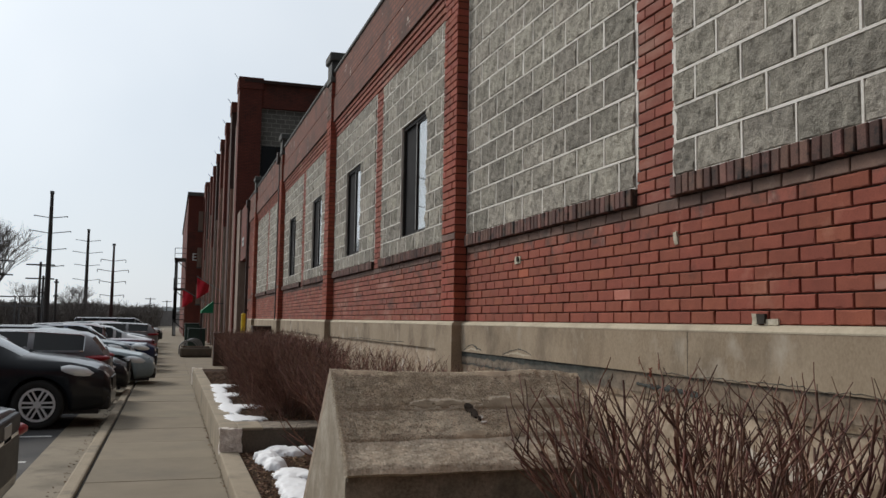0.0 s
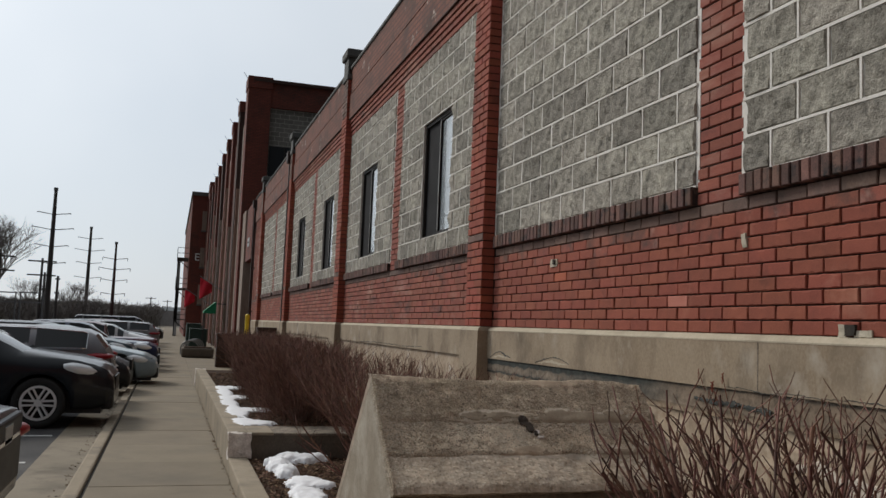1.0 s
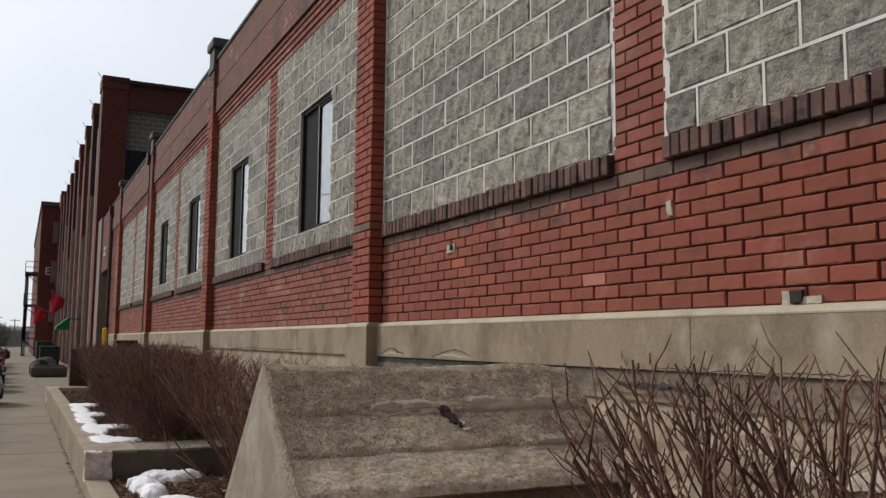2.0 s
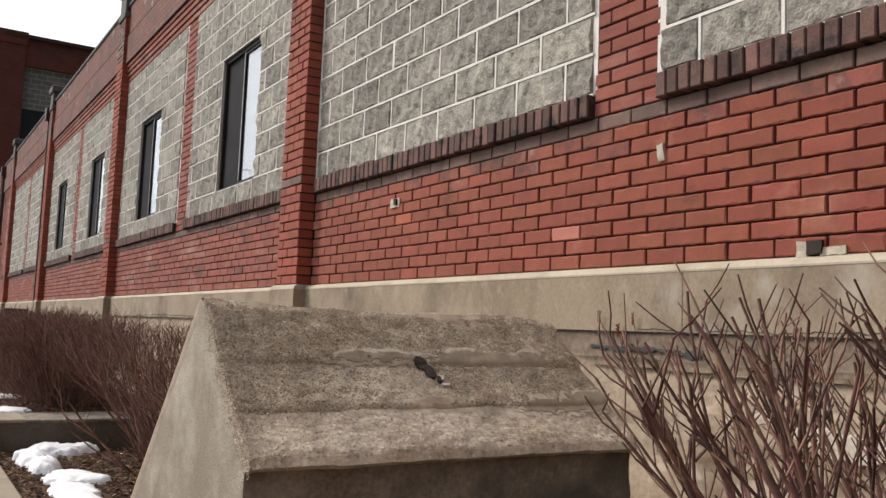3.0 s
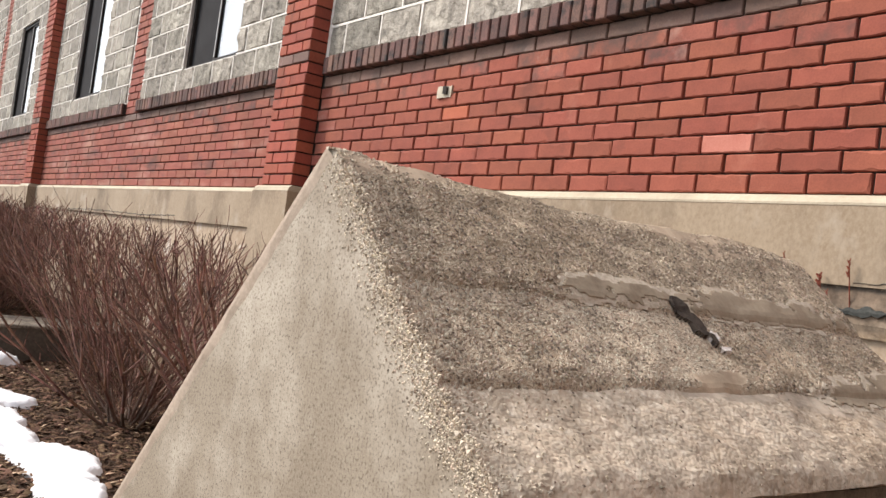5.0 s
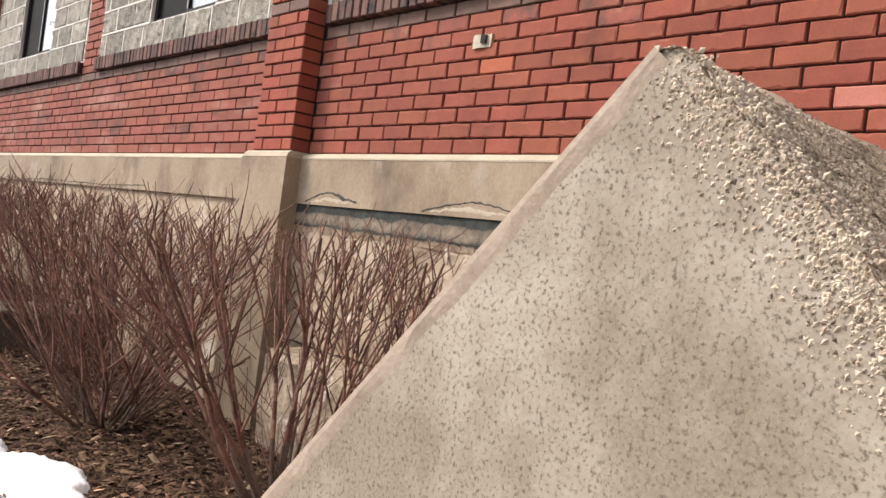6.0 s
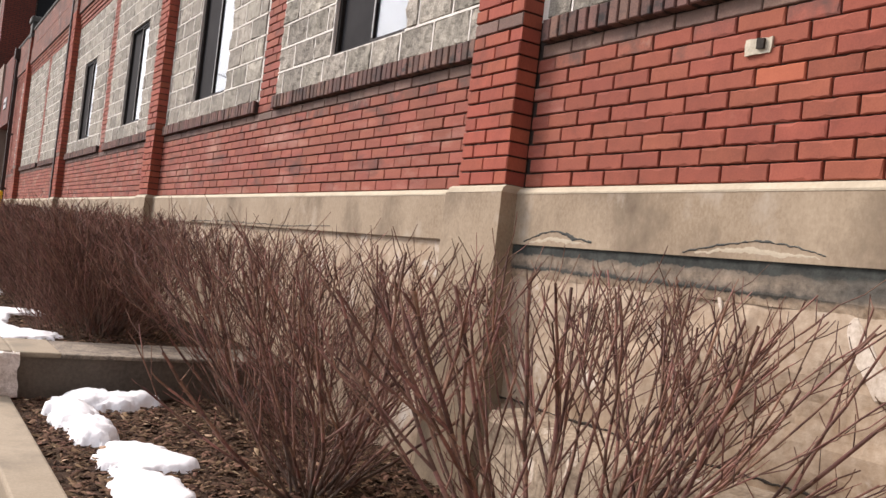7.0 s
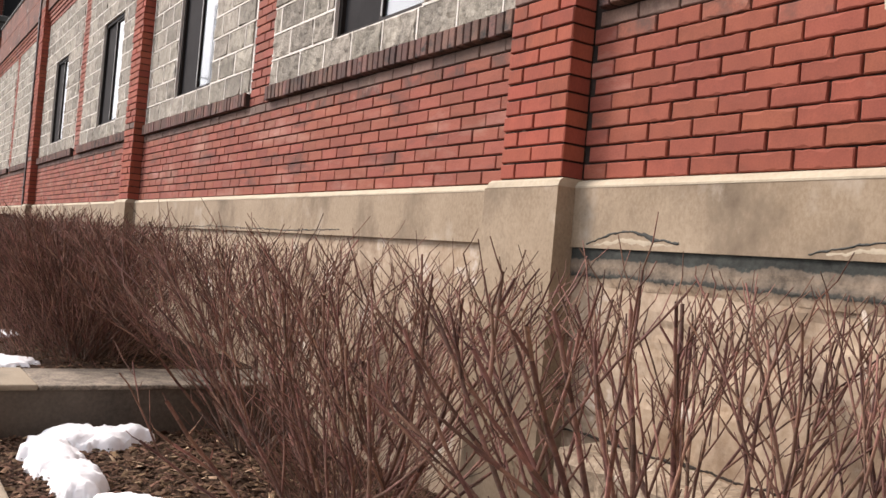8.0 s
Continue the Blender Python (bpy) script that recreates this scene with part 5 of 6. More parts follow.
        s.v = [tuple(inv @ (Vector((x + (0.006 if x == x0 else -0.006), y, z)) + sag(Vector((x, y, z))))) for y, z in loop]
        s.f, s.m = [tuple(range(len(loop)))], [0]
        part(nm, s, SMOOTH_CONC, thing, "smooth stained end face")
    # gravel laid bare on the slopes and along the crumbled front edge
    rng = random.Random(8)
    s = Shape()

    pale = Shape()

    def pebble(p, nrm, r, s=s):
        a = nrm.cross(Vector((rng.uniform(-1, 1), rng.uniform(-1, 1), rng.uniform(-1, 1)))).normalized()
        c = nrm.cross(a)
        a, c, h = a * r * rng.uniform(0.7, 1.3), c * r * rng.uniform(0.5, 1.0), nrm * r * rng.uniform(0.35, 0.7)
        b = len(s.v)
        s.v += [tuple(inv @ q) for q in (p + a, p + c, p - a, p - c, p + h + a * rng.uniform(-0.3, 0.3))]
        s.f += [(b, b + 1, b + 4), (b + 1, b + 2, b + 4), (b + 2, b + 3, b + 4), (b + 3, b, b + 4)]
        s.m += [0] * 4

    for band, count, size in ((bands[0], 8500, 0.0034), (bands[1], 6200, 0.0034), (bands[2], 900, 0.003)):
        for _ in range(count):
            k = rng.randrange(len(band) - 1)
            (ya, za), (yb, zb) = band[k], band[k + 1]
            t = rng.random()
            p = Vector((rng.uniform(x0, x1), ya + (yb - ya) * t, za + (zb - za) * t))
            if noise.noise(p * 3.2) > 0.22:
                continue
            pebble(p + sag(p) + up * relief(p), Vector((0, -0.66, 0.75)), size * rng.uniform(0.5, 1.3))
    front = fine + low[1:9]
    for _ in range(4200):
        k = rng.randrange(len(front) - 1)
        t = rng.random()
        y, z = front[k][0] + (front[k + 1][0] - front[k][0]) * t, front[k][1] + (front[k + 1][1] - front[k][1]) * t
        d = abs(rng.gauss(0, 0.032))
        p = Vector((x0 + 0.006, y + d * 0.8, z - d * 0.45 + rng.uniform(-0.02, 0.02)))
        if p.z < 1.46 - 1.05 * max(0, p.y + 3.74):
            pebble(p, Vector((-1, -0.1, 0.1)), 0.003 * rng.uniform(0.4, 1.3), pale if rng.random() < 0.5 else s)
    for _ in range(1500):
        k = rng.randrange(len(fine) - 1)
        t = rng.random()
        y, z = fine[k][0] + (fine[k + 1][0] - fine[k][0]) * t, fine[k][1] + (fine[k + 1][1] - fine[k][1]) * t
        p = Vector((x0 + abs(rng.gauss(0, 0.05)), y, z))
        pebble(p + sag(p) + up * relief(p), Vector((-0.2, -0.66, 0.72)), 0.0042 * rng.uniform(0.4, 1.3), pale)
    tagged(part("bare_gravel", s.mesh("bare_gravel", STONE, tidy=False), None, thing, "bare gravel in the worn skin"), kind="stuff")
    tagged(part("pale_gravel", pale.mesh("pale_gravel", PALE_STONE, tidy=False), None, thing, "paler gravel along the worn edges"), kind="stuff")
    # pale worn arris along the rear edge of the end face
    edge_ = Shape()
    for k in range(61):
        u = k / 60
        y, z = -3.74 + 1.32 * u, 1.462 - 1.365 * u
        w = 0.017 + 0.004 * noise.noise(Vector((u * 22, 3, 1))) + 0.005 * noise.noise(Vector((u * 80, 3, 1)))
        edge_.v += [tuple(inv @ Vector(q)) for q in ((x0, y, z), (x0 + 0.001, y - 0.004, z - 0.004), (x0 + 0.0035, y - w * 0.55, z - w * 0.55), (x0 + 0.0066, y - w * 0.9, z - w * 0.9))]
        if k:
            b = 4 * (k - 1)
            for m in range(3):
                edge_.f.append((b + m, b + m + 1, b + m + 5, b + m + 4))
                edge_.m.append(0)
    part("worn_arris", edge_, ARRIS, thing, "pale worn edge of the end face")
    # smears of smooth skim coat over the slopes, and a dark patch painted as the hollow's shade
    run_ = [(0.0, fine[0])]
    for p0, p1 in zip(fine, fine[1:]):
        run_.append((run_[-1][0] + math.hypot(p1[0] - p0[0], p1[1] - p0[1]), p1))

    def on_slope(u):
        for (a, p0), (c, p1) in zip(run_, run_[1:]):
            if u <= c:
                k = (u - a) / max(1e-6, c - a)
                return p0[0] + (p1[0] - p0[0]) * k, p0[1] + (p1[1] - p0[1]) * k
        return run_[-1][1]

    def crust(name, material, label, blobs, seed, lift, step=0.008, rag=0.9):
        s, ids = Shape(), {}
        xa, xb = min(q[0] - q[2] for q in blobs) - 0.05, max(q[0] + q[2] for q in blobs) + 0.05
        ua, ub = max(0.01, min(q[1] - q[3] for q in blobs) - 0.02), max(q[1] + q[3] for q in blobs) + 0.02

        def field(i, j):
            x, u = xa + i * step, ua + j * step
            f = max(1 - ((x - cx) / rx) ** 2 - ((u - cu) / ru) ** 2 for cx, cu, rx, ru in blobs)
            return f + rag * (0.7 * noise.noise(Vector((x * 13, u * 30, seed))) + 0.5 * noise.noise(Vector((x * 45, u * 70, seed))))

        for i in range(int((xb - xa) / step)):
            for j in range(int((ub - ua) / step)):
                if field(i + 0.5, j + 0.5) > 0.1 and x0 < xa + i * step < x1 - step:
                    f = []
                    for k, m in ((i, j), (i + 1, j), (i + 1, j + 1), (i, j + 1)):
                        if (k, m) not in ids:
                            ids[(k, m)] = len(s.v)
                            yy, zz = on_slope(ua + m * step)
                            p = Vector((xa + k * step, yy, zz))
                            d = relief(p) + (lift if field(k, m) > 0.1 else -0.004)
                            s.v.append(tuple(inv @ (p + sag(p) + up * d)))
                        f.append(ids[(k, m)])
                    s.f.append(tuple(f))
                    s.m.append(0)
        part(name, s, material, thing, label)

    for n, blobs in enumerate(([(-1.5, 0.25, 0.16, 0.024), (-1.12, 0.255, 0.22, 0.04), (-0.92, 0.26, 0.18, 0.032)], [(-0.88, 0.47, 0.2, 0.035), (-0.75, 0.46, 0.1, 0.05)])):
        crust("crumbled_edge", CRUMB, "pale crumbled edge of a skim patch", [(x, u, rx * 1.1 + 0.01, ru * 1.1 + 0.012) for x, u, rx, ru in blobs], n + 1.0, 0.002, 0.006, 1.3)
        crust("skim_patch", SKIM, "smooth brown skim patch", blobs, n + 1.0, 0.0042, 0.006, 1.2)
    crust("hollow", HOLLOW, "dark crust coloured as the shade in a broken hollow", [(-1.345, 0.275, 0.024, 0.032), (-1.325, 0.315, 0.02, 0.03), (-1.305, 0.35, 0.01, 0.016)], 6.0, 0.008, 0.005, 0.6)
    for n, blob in enumerate(((-1.30, 0.345, 0.014, 0.014), (-1.29, 0.375, 0.02, 0.01))):
        crust("chipped_edge", ROUGH_STONE, "pale chipped edge of the hollow", [blob], 4.0 + n, 0.007, 0.005, 0.8)
    return thing


buttress()


# ---- shrubs: bare stems that fork upwards ----
def grow(s, rng, p, d, length, r, depth, top, sides, tip, fork=0.36, wide=0.7, reach=(9, 9)):
    """A stem that tapers slowly, forks at sharp angles, carries short spurs and ends blunt at the trimmed height."""
    steps = max(3, int(length / 0.075))
    side = rng.uniform(0, 2 * math.pi)
    for k in range(steps):
        d = (d + Vector((rng.uniform(-0.09, 0.09), rng.uniform(-0.09, 0.09), rng.uniform(0.0, 0.06)))).normalized()
        q = p + d * (length / steps)
        if q.z > top * rng.uniform(0.9, 1.04) or (q.x / reach[0]) ** 2 + (q.y / reach[1]) ** 2 > 1:
            return
        r2 = max(tip, r * 0.95)
        s.bar(p, q, r, r2, sides, caps=False)
        p, r = q, r2
        side += rng.uniform(1.9, 3.2)
        out_ = Vector((math.cos(side), math.sin(side), 0.15))
        if depth and rng.random() < fork:
            e = (d + out_ * rng.uniform(wide * 0.5, wide)).normalized()
            grow(s, rng, p, e, length * rng.uniform(0.45, 0.75), max(tip, r * rng.uniform(0.6, 0.85)), depth - 1, top, sides, tip, fork, wide, reach)
        elif rng.random() < 0.85:
            e = (d + out_ * rng.uniform(0.6, 1.1)).normalized()
            long_, rs = rng.uniform(0.03, 0.17), max(tip * 0.8, r * 0.42)
            mid = p + e * long_ * 0.5
            e2 = (e + Vector((rng.uniform(-0.2, 0.2), rng.uniform(-0.2, 0.2), 0.25))).normalized()
            s.bar(p, mid, rs, rs * 0.9, 3, caps=False).bar(mid, mid + e2 * long_ * 0.5, rs * 0.9, rs * 0.7, 3, caps=False)


def shrub(x, y, z, height, spread, stems, seed, label, sides=4, thick=1.0, tip=0.0018, depth=2, fork=0.36, wide=0.7, reach=(9, 9), flat=1.0, clutter=0, wide_at=0.6, low=0.45):
    rng = random.Random(seed)
    thing = empty("shrub", pose(x, y, z), label, "shrub", "bare shrubs in the planting bed")
    twigs, base = Shape(), Shape()
    for n in range(stems):
        w, lean = 2.39996 * n + rng.uniform(-0.4, 0.4), rng.uniform(0.05, 1.0) ** 0.7 * spread
        d = Vector((math.cos(w) * lean * flat, math.sin(w) * lean, 1)).normalized()
        p = Vector((math.cos(w) * 0.13 * rng.random(), math.sin(w) * 0.13 * rng.random(), -0.03))
        r = rng.uniform(0.0055, 0.0095) * thick
        for k in range(2):
            d = (d + Vector((rng.uniform(-0.1, 0.1), rng.uniform(-0.1, 0.1), 0.0))).normalized()
            q = p + d * height * rng.uniform(0.09, 0.17)
            base.bar(p, q, r, r * 0.95, sides, caps=False)
            p, r = q, r * 0.95
        grow(twigs, rng, p, d, height * rng.uniform(0.75, 1.05), r, depth, height, sides, tip, fork, wide, reach)
    for _ in range(clutter):
        w, r = rng.uniform(0, 2 * math.pi), wide_at * math.sqrt(rng.random())
        h = height * (0.06 + 0.68 * rng.random() ** 1.3)
        p = Vector((math.cos(w) * r * (low + (1.05 - low) * h / height) * (flat if flat < 1 else 0.9), math.sin(w) * r * (low + (1.05 - low) * h / height), h))
        d = Vector((math.cos(w) * 0.55 + rng.uniform(-0.5, 0.5), math.sin(w) * 0.55 + rng.uniform(-0.5, 0.5), rng.uniform(0.4, 1.2))).normalized()
        long_, t0 = rng.uniform(0.1, 0.3), tip * rng.uniform(0.6, 0.95)
        q = p + d * long_ * 0.5
        d2 = (d + Vector((rng.uniform(-0.3, 0.3), rng.uniform(-0.3, 0.3), 0.2))).normalized()
        twigs.bar(p - d * 0.05, q, t0, t0 * 0.9, 3, caps=False).bar(q, q + d2 * long_ * 0.5, t0 * 0.9, t0 * 0.6, 3, caps=False)
    tagged(part("stem_base", base.mesh("stem_base", TWIG_BASE, tidy=False, smooth=True), None, thing, "grey-brown lower wood"), kind="stuff")
    tagged(part("twig_crown", twigs.mesh("twig_crown", TWIG, tidy=False, smooth=True), None, thing, "reddish brown forked twigs"), kind="stuff")
    return thing


shrub(-0.95, -5.58, 0.12, 1.36, 0.95, 25, 17, "bare red-brown shrub beside the concrete buttress", 6, 1.4, 0.0032, 2, 0.36, 0.65, (0.75, 1.0), 0.55, 260)
shrub(-0.85, -7.1, 0.12, 1.38, 0.6, 18, 12, "bare red-brown shrub in front of the plinth", 4, 1.3, 0.003, 2, 0.32, 0.6, (0.55, 0.9), 0.5)
shrub(-0.75, -1.26, 0.12, 1.18, 1.08, 25, 13, "bare wide-spread shrub with reddish twigs", 6, 1.35, 0.0025, 3, 0.25, 0.75, (0.75, 1.2), 0.8, 110)
shrub(-0.85, 0.32, 0.12, 1.22, 1.6, 30, 14, "big bare fountain-shaped shrub with grey-brown lower stems", 5, 1.3, 0.0025, 3, 0.25, 0.7, (1.0, 1.4), 1.0, 700, 0.55)
shrub(-0.58, 2.0, 0.12, 1.25, 0.95, 26, 15, "dense bare shrub in the mulch bed", 4, 1.1, 0.0024, clutter=300, wide_at=0.7)
for i in range(9):
    y = 3.9 + 1.28 * i
    shrub(-1.16 + 0.1 * math.sin(i * 2.1) + 0.07 * max(0, i - 1), y, 0.39, 0.98 + 0.05 * math.sin(i * 1.7), 1.05, 56, 20 + i, "dense bare shrub in the raised bed", 3, 1.0, 0.003, clutter=1600, wide_at=0.8, low=0.8)
# dead flower stalks rooted in the joint of the plinth
stalks = empty("dead_stalks", pose(-0.06, -3.5, 1.3), "dry russet seed heads on thin stalks", "weed")
for y, top, foot, head in ((0.0, 0.14, 0.02, 0.010), (-0.09, 0.19, 0.06, 0.006), (0.13, 0.2, 0.1, 0.004), (-0.03, 0.09, 0.0, 0.004), (0.03, 0.1, 0.02, 0.003)):
    st = Shape().bar((0.03, y * 0.9 - 0.01, foot - 0.02), (-0.005, y, top), 0.0025, 0.0018, 4)
    for k in range(9):
        u = top + 0.014 - 0.006 * k
        st.bar((-0.005, y, u - 0.01), (-0.005 + head * math.cos(k * 2.1), y + head * math.sin(k * 2.1), u), head * 0.5, head * 0.3, 4)
    part("stalk", st, RUSSET, stalks)


# ---- parked cars ----
def ball(sx, sy, sz, name, material, seg=14):
    bm = bmesh.new()
    bmesh.ops.create_uvsphere(bm, u_segments=seg, v_segments=seg // 2, radius=1)
    for v in bm.verts:
        v.co = Vector((v.co.x * sx, v.co.y * sy, v.co.z * sz))
    me = bpy.data.meshes.new(name)
    bm.to_mesh(me)
    bm.free()
    me.materials.append(material)
    me.polygons.foreach_set("use_smooth", [True] * len(me.polygons))
    return me


def lathe(profile, name, material, seg=32):
    """A wheel part turned round the y axis from (radius, y) points."""
    s = Shape()
    n = len(profile)
    for i in range(seg):
        t = 2 * math.pi * i / seg
        s.v += [(r * math.cos(t), y, r * math.sin(t)) for r, y in profile]
    for i in range(seg):
        j = (i + 1) % seg
        for k in range(n - 1):
            s.f.append((i * n + k, j * n + k, j * n + k + 1, i * n + k + 1))
            s.m.append(0)
    return s.mesh(name, material, smooth=True)


TYRE = lathe([(0.25, -0.09), (0.29, -0.115), (0.345, -0.12), (0.375, -0.10), (0.38, -0.03), (0.38, 0.03), (0.375, 0.10), (0.345, 0.12), (0.29, 0.115), (0.25, 0.09)], "tyre", RUBBER)
rim = Shape().ring((0, -0.085, 0), "y", 0.262, 0.225, 0.05, 32)
for i in range(6):
    t = math.pi / 3 * i
    for o in (-0.025, 0.025):
        a, c = Vector((math.cos(t), 0, math.sin(t))), Vector((-math.sin(t), 0, math.cos(t)))
        rim.beam(a * 0.05 + c * o * 1.2 + Vector((0, -0.085, 0)), a * 0.235 + c * o * 1.5 + Vector((0, -0.095, 0)), 0.045, 0.03)
rim.bar((0, -0.05, 0), (0, -0.115, 0), 0.065, 0.055, 12)
RIM = rim.mesh("rim", ALLOY)
DISC = lathe([(0.0, -0.03), (0.25, -0.03), (0.255, -0.06)], "wheel_disc", PLASTIC, 24)

SUV = dict(L=5.0, W=1.96, wheels=(1.45, -1.5), zb=0.26, belt=1.08, top=[(-2.5, 0.75), (-2.46, 1.0), (-2.38, 1.18), (-2.2, 1.5), (-2.0, 1.62), (-1.2, 1.68), (-0.1, 1.68), (0.22, 1.62), (0.48, 1.5), (1.18, 1.16), (1.4, 1.13), (1.9, 1.07), (2.2, 1.0), (2.38, 0.92), (2.47, 0.8), (2.5, 0.6)])
SEDAN = dict(L=4.7, W=1.82, wheels=(1.4, -1.38), zb=0.2, belt=0.93, top=[(-2.35, 0.6), (-2.3, 0.95), (-1.75, 1.06), (-1.5, 1.12), (-0.9, 1.4), (-0.4, 1.46), (0.1, 1.45), (0.4, 1.38), (1.15, 0.98), (1.3, 0.95), (2.0, 0.82), (2.25, 0.7), (2.35, 0.5)])
PICKUP = dict(L=5.3, W=1.9, wheels=(1.65, -1.6), zb=0.3, belt=0.98, top=[(-2.65, 0.7), (-2.6, 1.0), (-1.1, 1.02), (-1.05, 1.08), (-0.95, 1.42), (-0.6, 1.5), (0.3, 1.5), (0.55, 1.44), (1.1, 1.06), (1.25, 1.0), (2.3, 0.94), (2.55, 0.84), (2.65, 0.6)])


def lerp(table, x):
    for (a, p), (b, q) in zip(table, table[1:]):
        if x <= b:
            return p + (q - p) * (x - a) / (b - a)
    return table[-1][1]


def pieces(faces):
    """Groups of faces that hang together."""
    groups = []
    for f in faces:
        touching = [g for g in groups if g[0] & set(f)]
        merged = (set(f).union(*[g[0] for g in touching]), [q for g in touching for q in g[1]] + [f])
        groups = [g for g in groups if g not in touching] + [merged]
    return [g[1] for g in groups]


def car(kind, colour, x, y, heading, label, detail=True):
    """A parked car whose nose points along +x at heading 0; x, y is its middle."""
    c = kind
    thing = empty("car", pose(x, y, -0.06, 0, 0, heading), label, "car", "parked cars")
    paint = car_paint("car_paint", colour)
    half, R, zc = c["L"] / 2, 0.43, 0.38
    xs = sorted({round(-half + c["L"] * i / 46, 3) for i in range(47)} | {p for p, _ in c["top"]})
    rows = []
    for px in xs:
        f = abs(px) / half
        w = c["W"] / 2 * (1 - 0.16 * f ** 5 - (0.1 if f > 0.985 else 0))
        zt = lerp(c["top"], px)
        belt = min(c["belt"] - 0.06 * max(0, px / half), zt - 0.03)
        zb = c["zb"] + 0.10 * f ** 8
        arch = max((math.sqrt(max(0, R * R - (px - q) ** 2)) + zc if abs(px - q) < R else 0) for q in c["wheels"])
        roof = w * (0.76 if zt - belt > 0.2 else 0.9 - 0.14 * max(0, zt - belt - 0.03) / 0.17)
        ring = [(0, zb), (w * 0.9, max(zb, arch)), (w * 0.97, max(zb + 0.06, arch)), (w, max(belt * 0.5 + 0.1, arch + 0.01)), (w * 0.99, max(belt * 0.83, arch + 0.02)), (w * 0.955, belt), (roof, zt - 0.035), (roof * 0.8, zt - 0.008), (0, zt)]
        rows.append((px, ring, zt, belt))
    body, glass, screen = Shape(), Shape(), Shape()
    m = 9
    vs = []
    for px, ring, zt, belt in rows:
        vs += [(px, u, v) for u, v in ring] + [(px, -u, v) for u, v in ring]
    for s in (body, glass, screen):
        s.v = list(vs)
    for i in range(len(rows) - 1):
        (xa, ra, ta, ba), (xb, rb, tb, bb) = rows[i], rows[i + 1]
        mid, slope = (xa + xb) / 2, abs(tb - ta) / max(0.001, xb - xa)
        for side in (0, m):
            for k in range(m - 1):
                q = i * 2 * m + side + k
                f = (q, q + 1, q + 2 * m + 1, q + 2 * m)
                s = body
                if k == 5 and min(ta - ba, tb - bb) > 0.26 and abs((mid + 0.1) % 1.05) > 0.09:
                    s = glass
                elif k in (6, 7) and slope > 0.45 and min(ta, tb) > c["belt"] + 0.02:
                    s = screen
                s.f.append(f)
                s.m.append(0)
    for e, fl in ((0, 1), (len(rows) - 1, -1)):
        b = e * 2 * m
        body.f.append(tuple([b + k for k in range(m)] + [b + m + k for k in reversed(range(m))]))
        body.m.append(0)

    def pruned(s, name, material):
        used = sorted({i for f in s.f for i in f})
        at = {u: n for n, u in enumerate(used)}
        s.v, s.f = [s.v[u] for u in used], [tuple(at[i] for i in f) for f in s.f]
        return s.mesh(name, material, smooth=True)

    shell = pruned(body, "body", paint)
    for f in shell.polygons:
        f.use_smooth = len(f.vertices) < 9
    part("body", shell, None, thing)
    for name, whole, label_ in (("side_window", glass, "dark side glass"), ("windscreen", screen, "sloping glass")):
        for faces in pieces(whole.f):
            one = Shape()
            one.v, one.f, one.m = list(whole.v), faces, [0] * len(faces)
            part(name, pruned(one, name, CAR_GLASS), None, thing, label_)
    if c["belt"] > 1.0:
        for e in (-1, 1):
            trim = Shape()
            line_ = [(px, e * (ring[6][0] + 0.006), ring[6][1] - 0.012) for px, ring, zt, belt in rows if zt - belt > 0.3]
            low = [(px, e * (ring[5][0] + 0.006), ring[5][1] + 0.006) for px, ring, zt, belt in rows if zt - belt > 0.3]
            for chain in (line_, low):
                for q0, q1 in zip(chain, chain[1:]):
                    trim.bar(q0, q1, 0.011, 0.011, 5)
            trim.bar(line_[0], low[0], 0.011, 0.011, 5).bar(line_[-1], low[-1], 0.011, 0.011, 5)
            part("window_trim", trim, CHROME, thing, "bright trim round the side glass")
    part("underbody", Shape().box(-half * 0.93, half * 0.93, -c["W"] * 0.40, c["W"] * 0.40, c["zb"] - 0.04, 0.72), PLASTIC, thing)
    bevel(part("front_bumper", Shape().box(half - 0.22, half - 0.005, -c["W"] * 0.40, c["W"] * 0.40, c["zb"] + 0.02, 0.5), PLASTIC, thing), 0.06, 3)
    bevel(part("rear_bumper", Shape().box(-half + 0.01, -half + 0.25, -c["W"] * 0.41, c["W"] * 0.41, c["zb"] + 0.04, 0.56), PLASTIC, thing), 0.06, 3)
    hz = lerp(c["top"], half - 0.2) - 0.2
    for sgn in (-1, 1):
        part("headlamp", ball(0.42, 0.17, 0.13, "headlamp", LAMP_CLEAR), None, thing, "clear headlamp", at=pose(half - 0.42, sgn * c["W"] * 0.385, hz + 0.11, 0, 12, sgn * -18))
        part("fog_lamp", ball(0.06, 0.11, 0.045, "fog_lamp", LAMP_CLEAR), None, thing, at=pose(half - 0.07, sgn * c["W"] * 0.33, 0.5))
        part("tail_lamp", ball(0.3 if c["belt"] > 1 else 0.16, 0.34, 0.075, "tail_lamp", LAMP_RED), None, thing, "red tail lamp", at=pose(-half + (0.26 if c["belt"] > 1 else 0.13), sgn * c["W"] * 0.34, c["belt"] * (0.88 if c["belt"] > 1 else 0.8), 0, 0, sgn * 20))
        part("door_mirror", ball(0.08, 0.11, 0.085, "door_mirror", PLASTIC), None, thing, at=pose(0.72 * half / 2.5, sgn * (c["W"] / 2 + 0.08), c["belt"] + 0.06))
        part("belt_trim", Shape().beam((-half * 0.8, sgn * c["W"] * 0.478, c["belt"] - 0.005), (half * 0.3, sgn * c["W"] * 0.478, c["belt"] - 0.02), 0.012, 0.025), CHROME, thing, "bright belt trim")
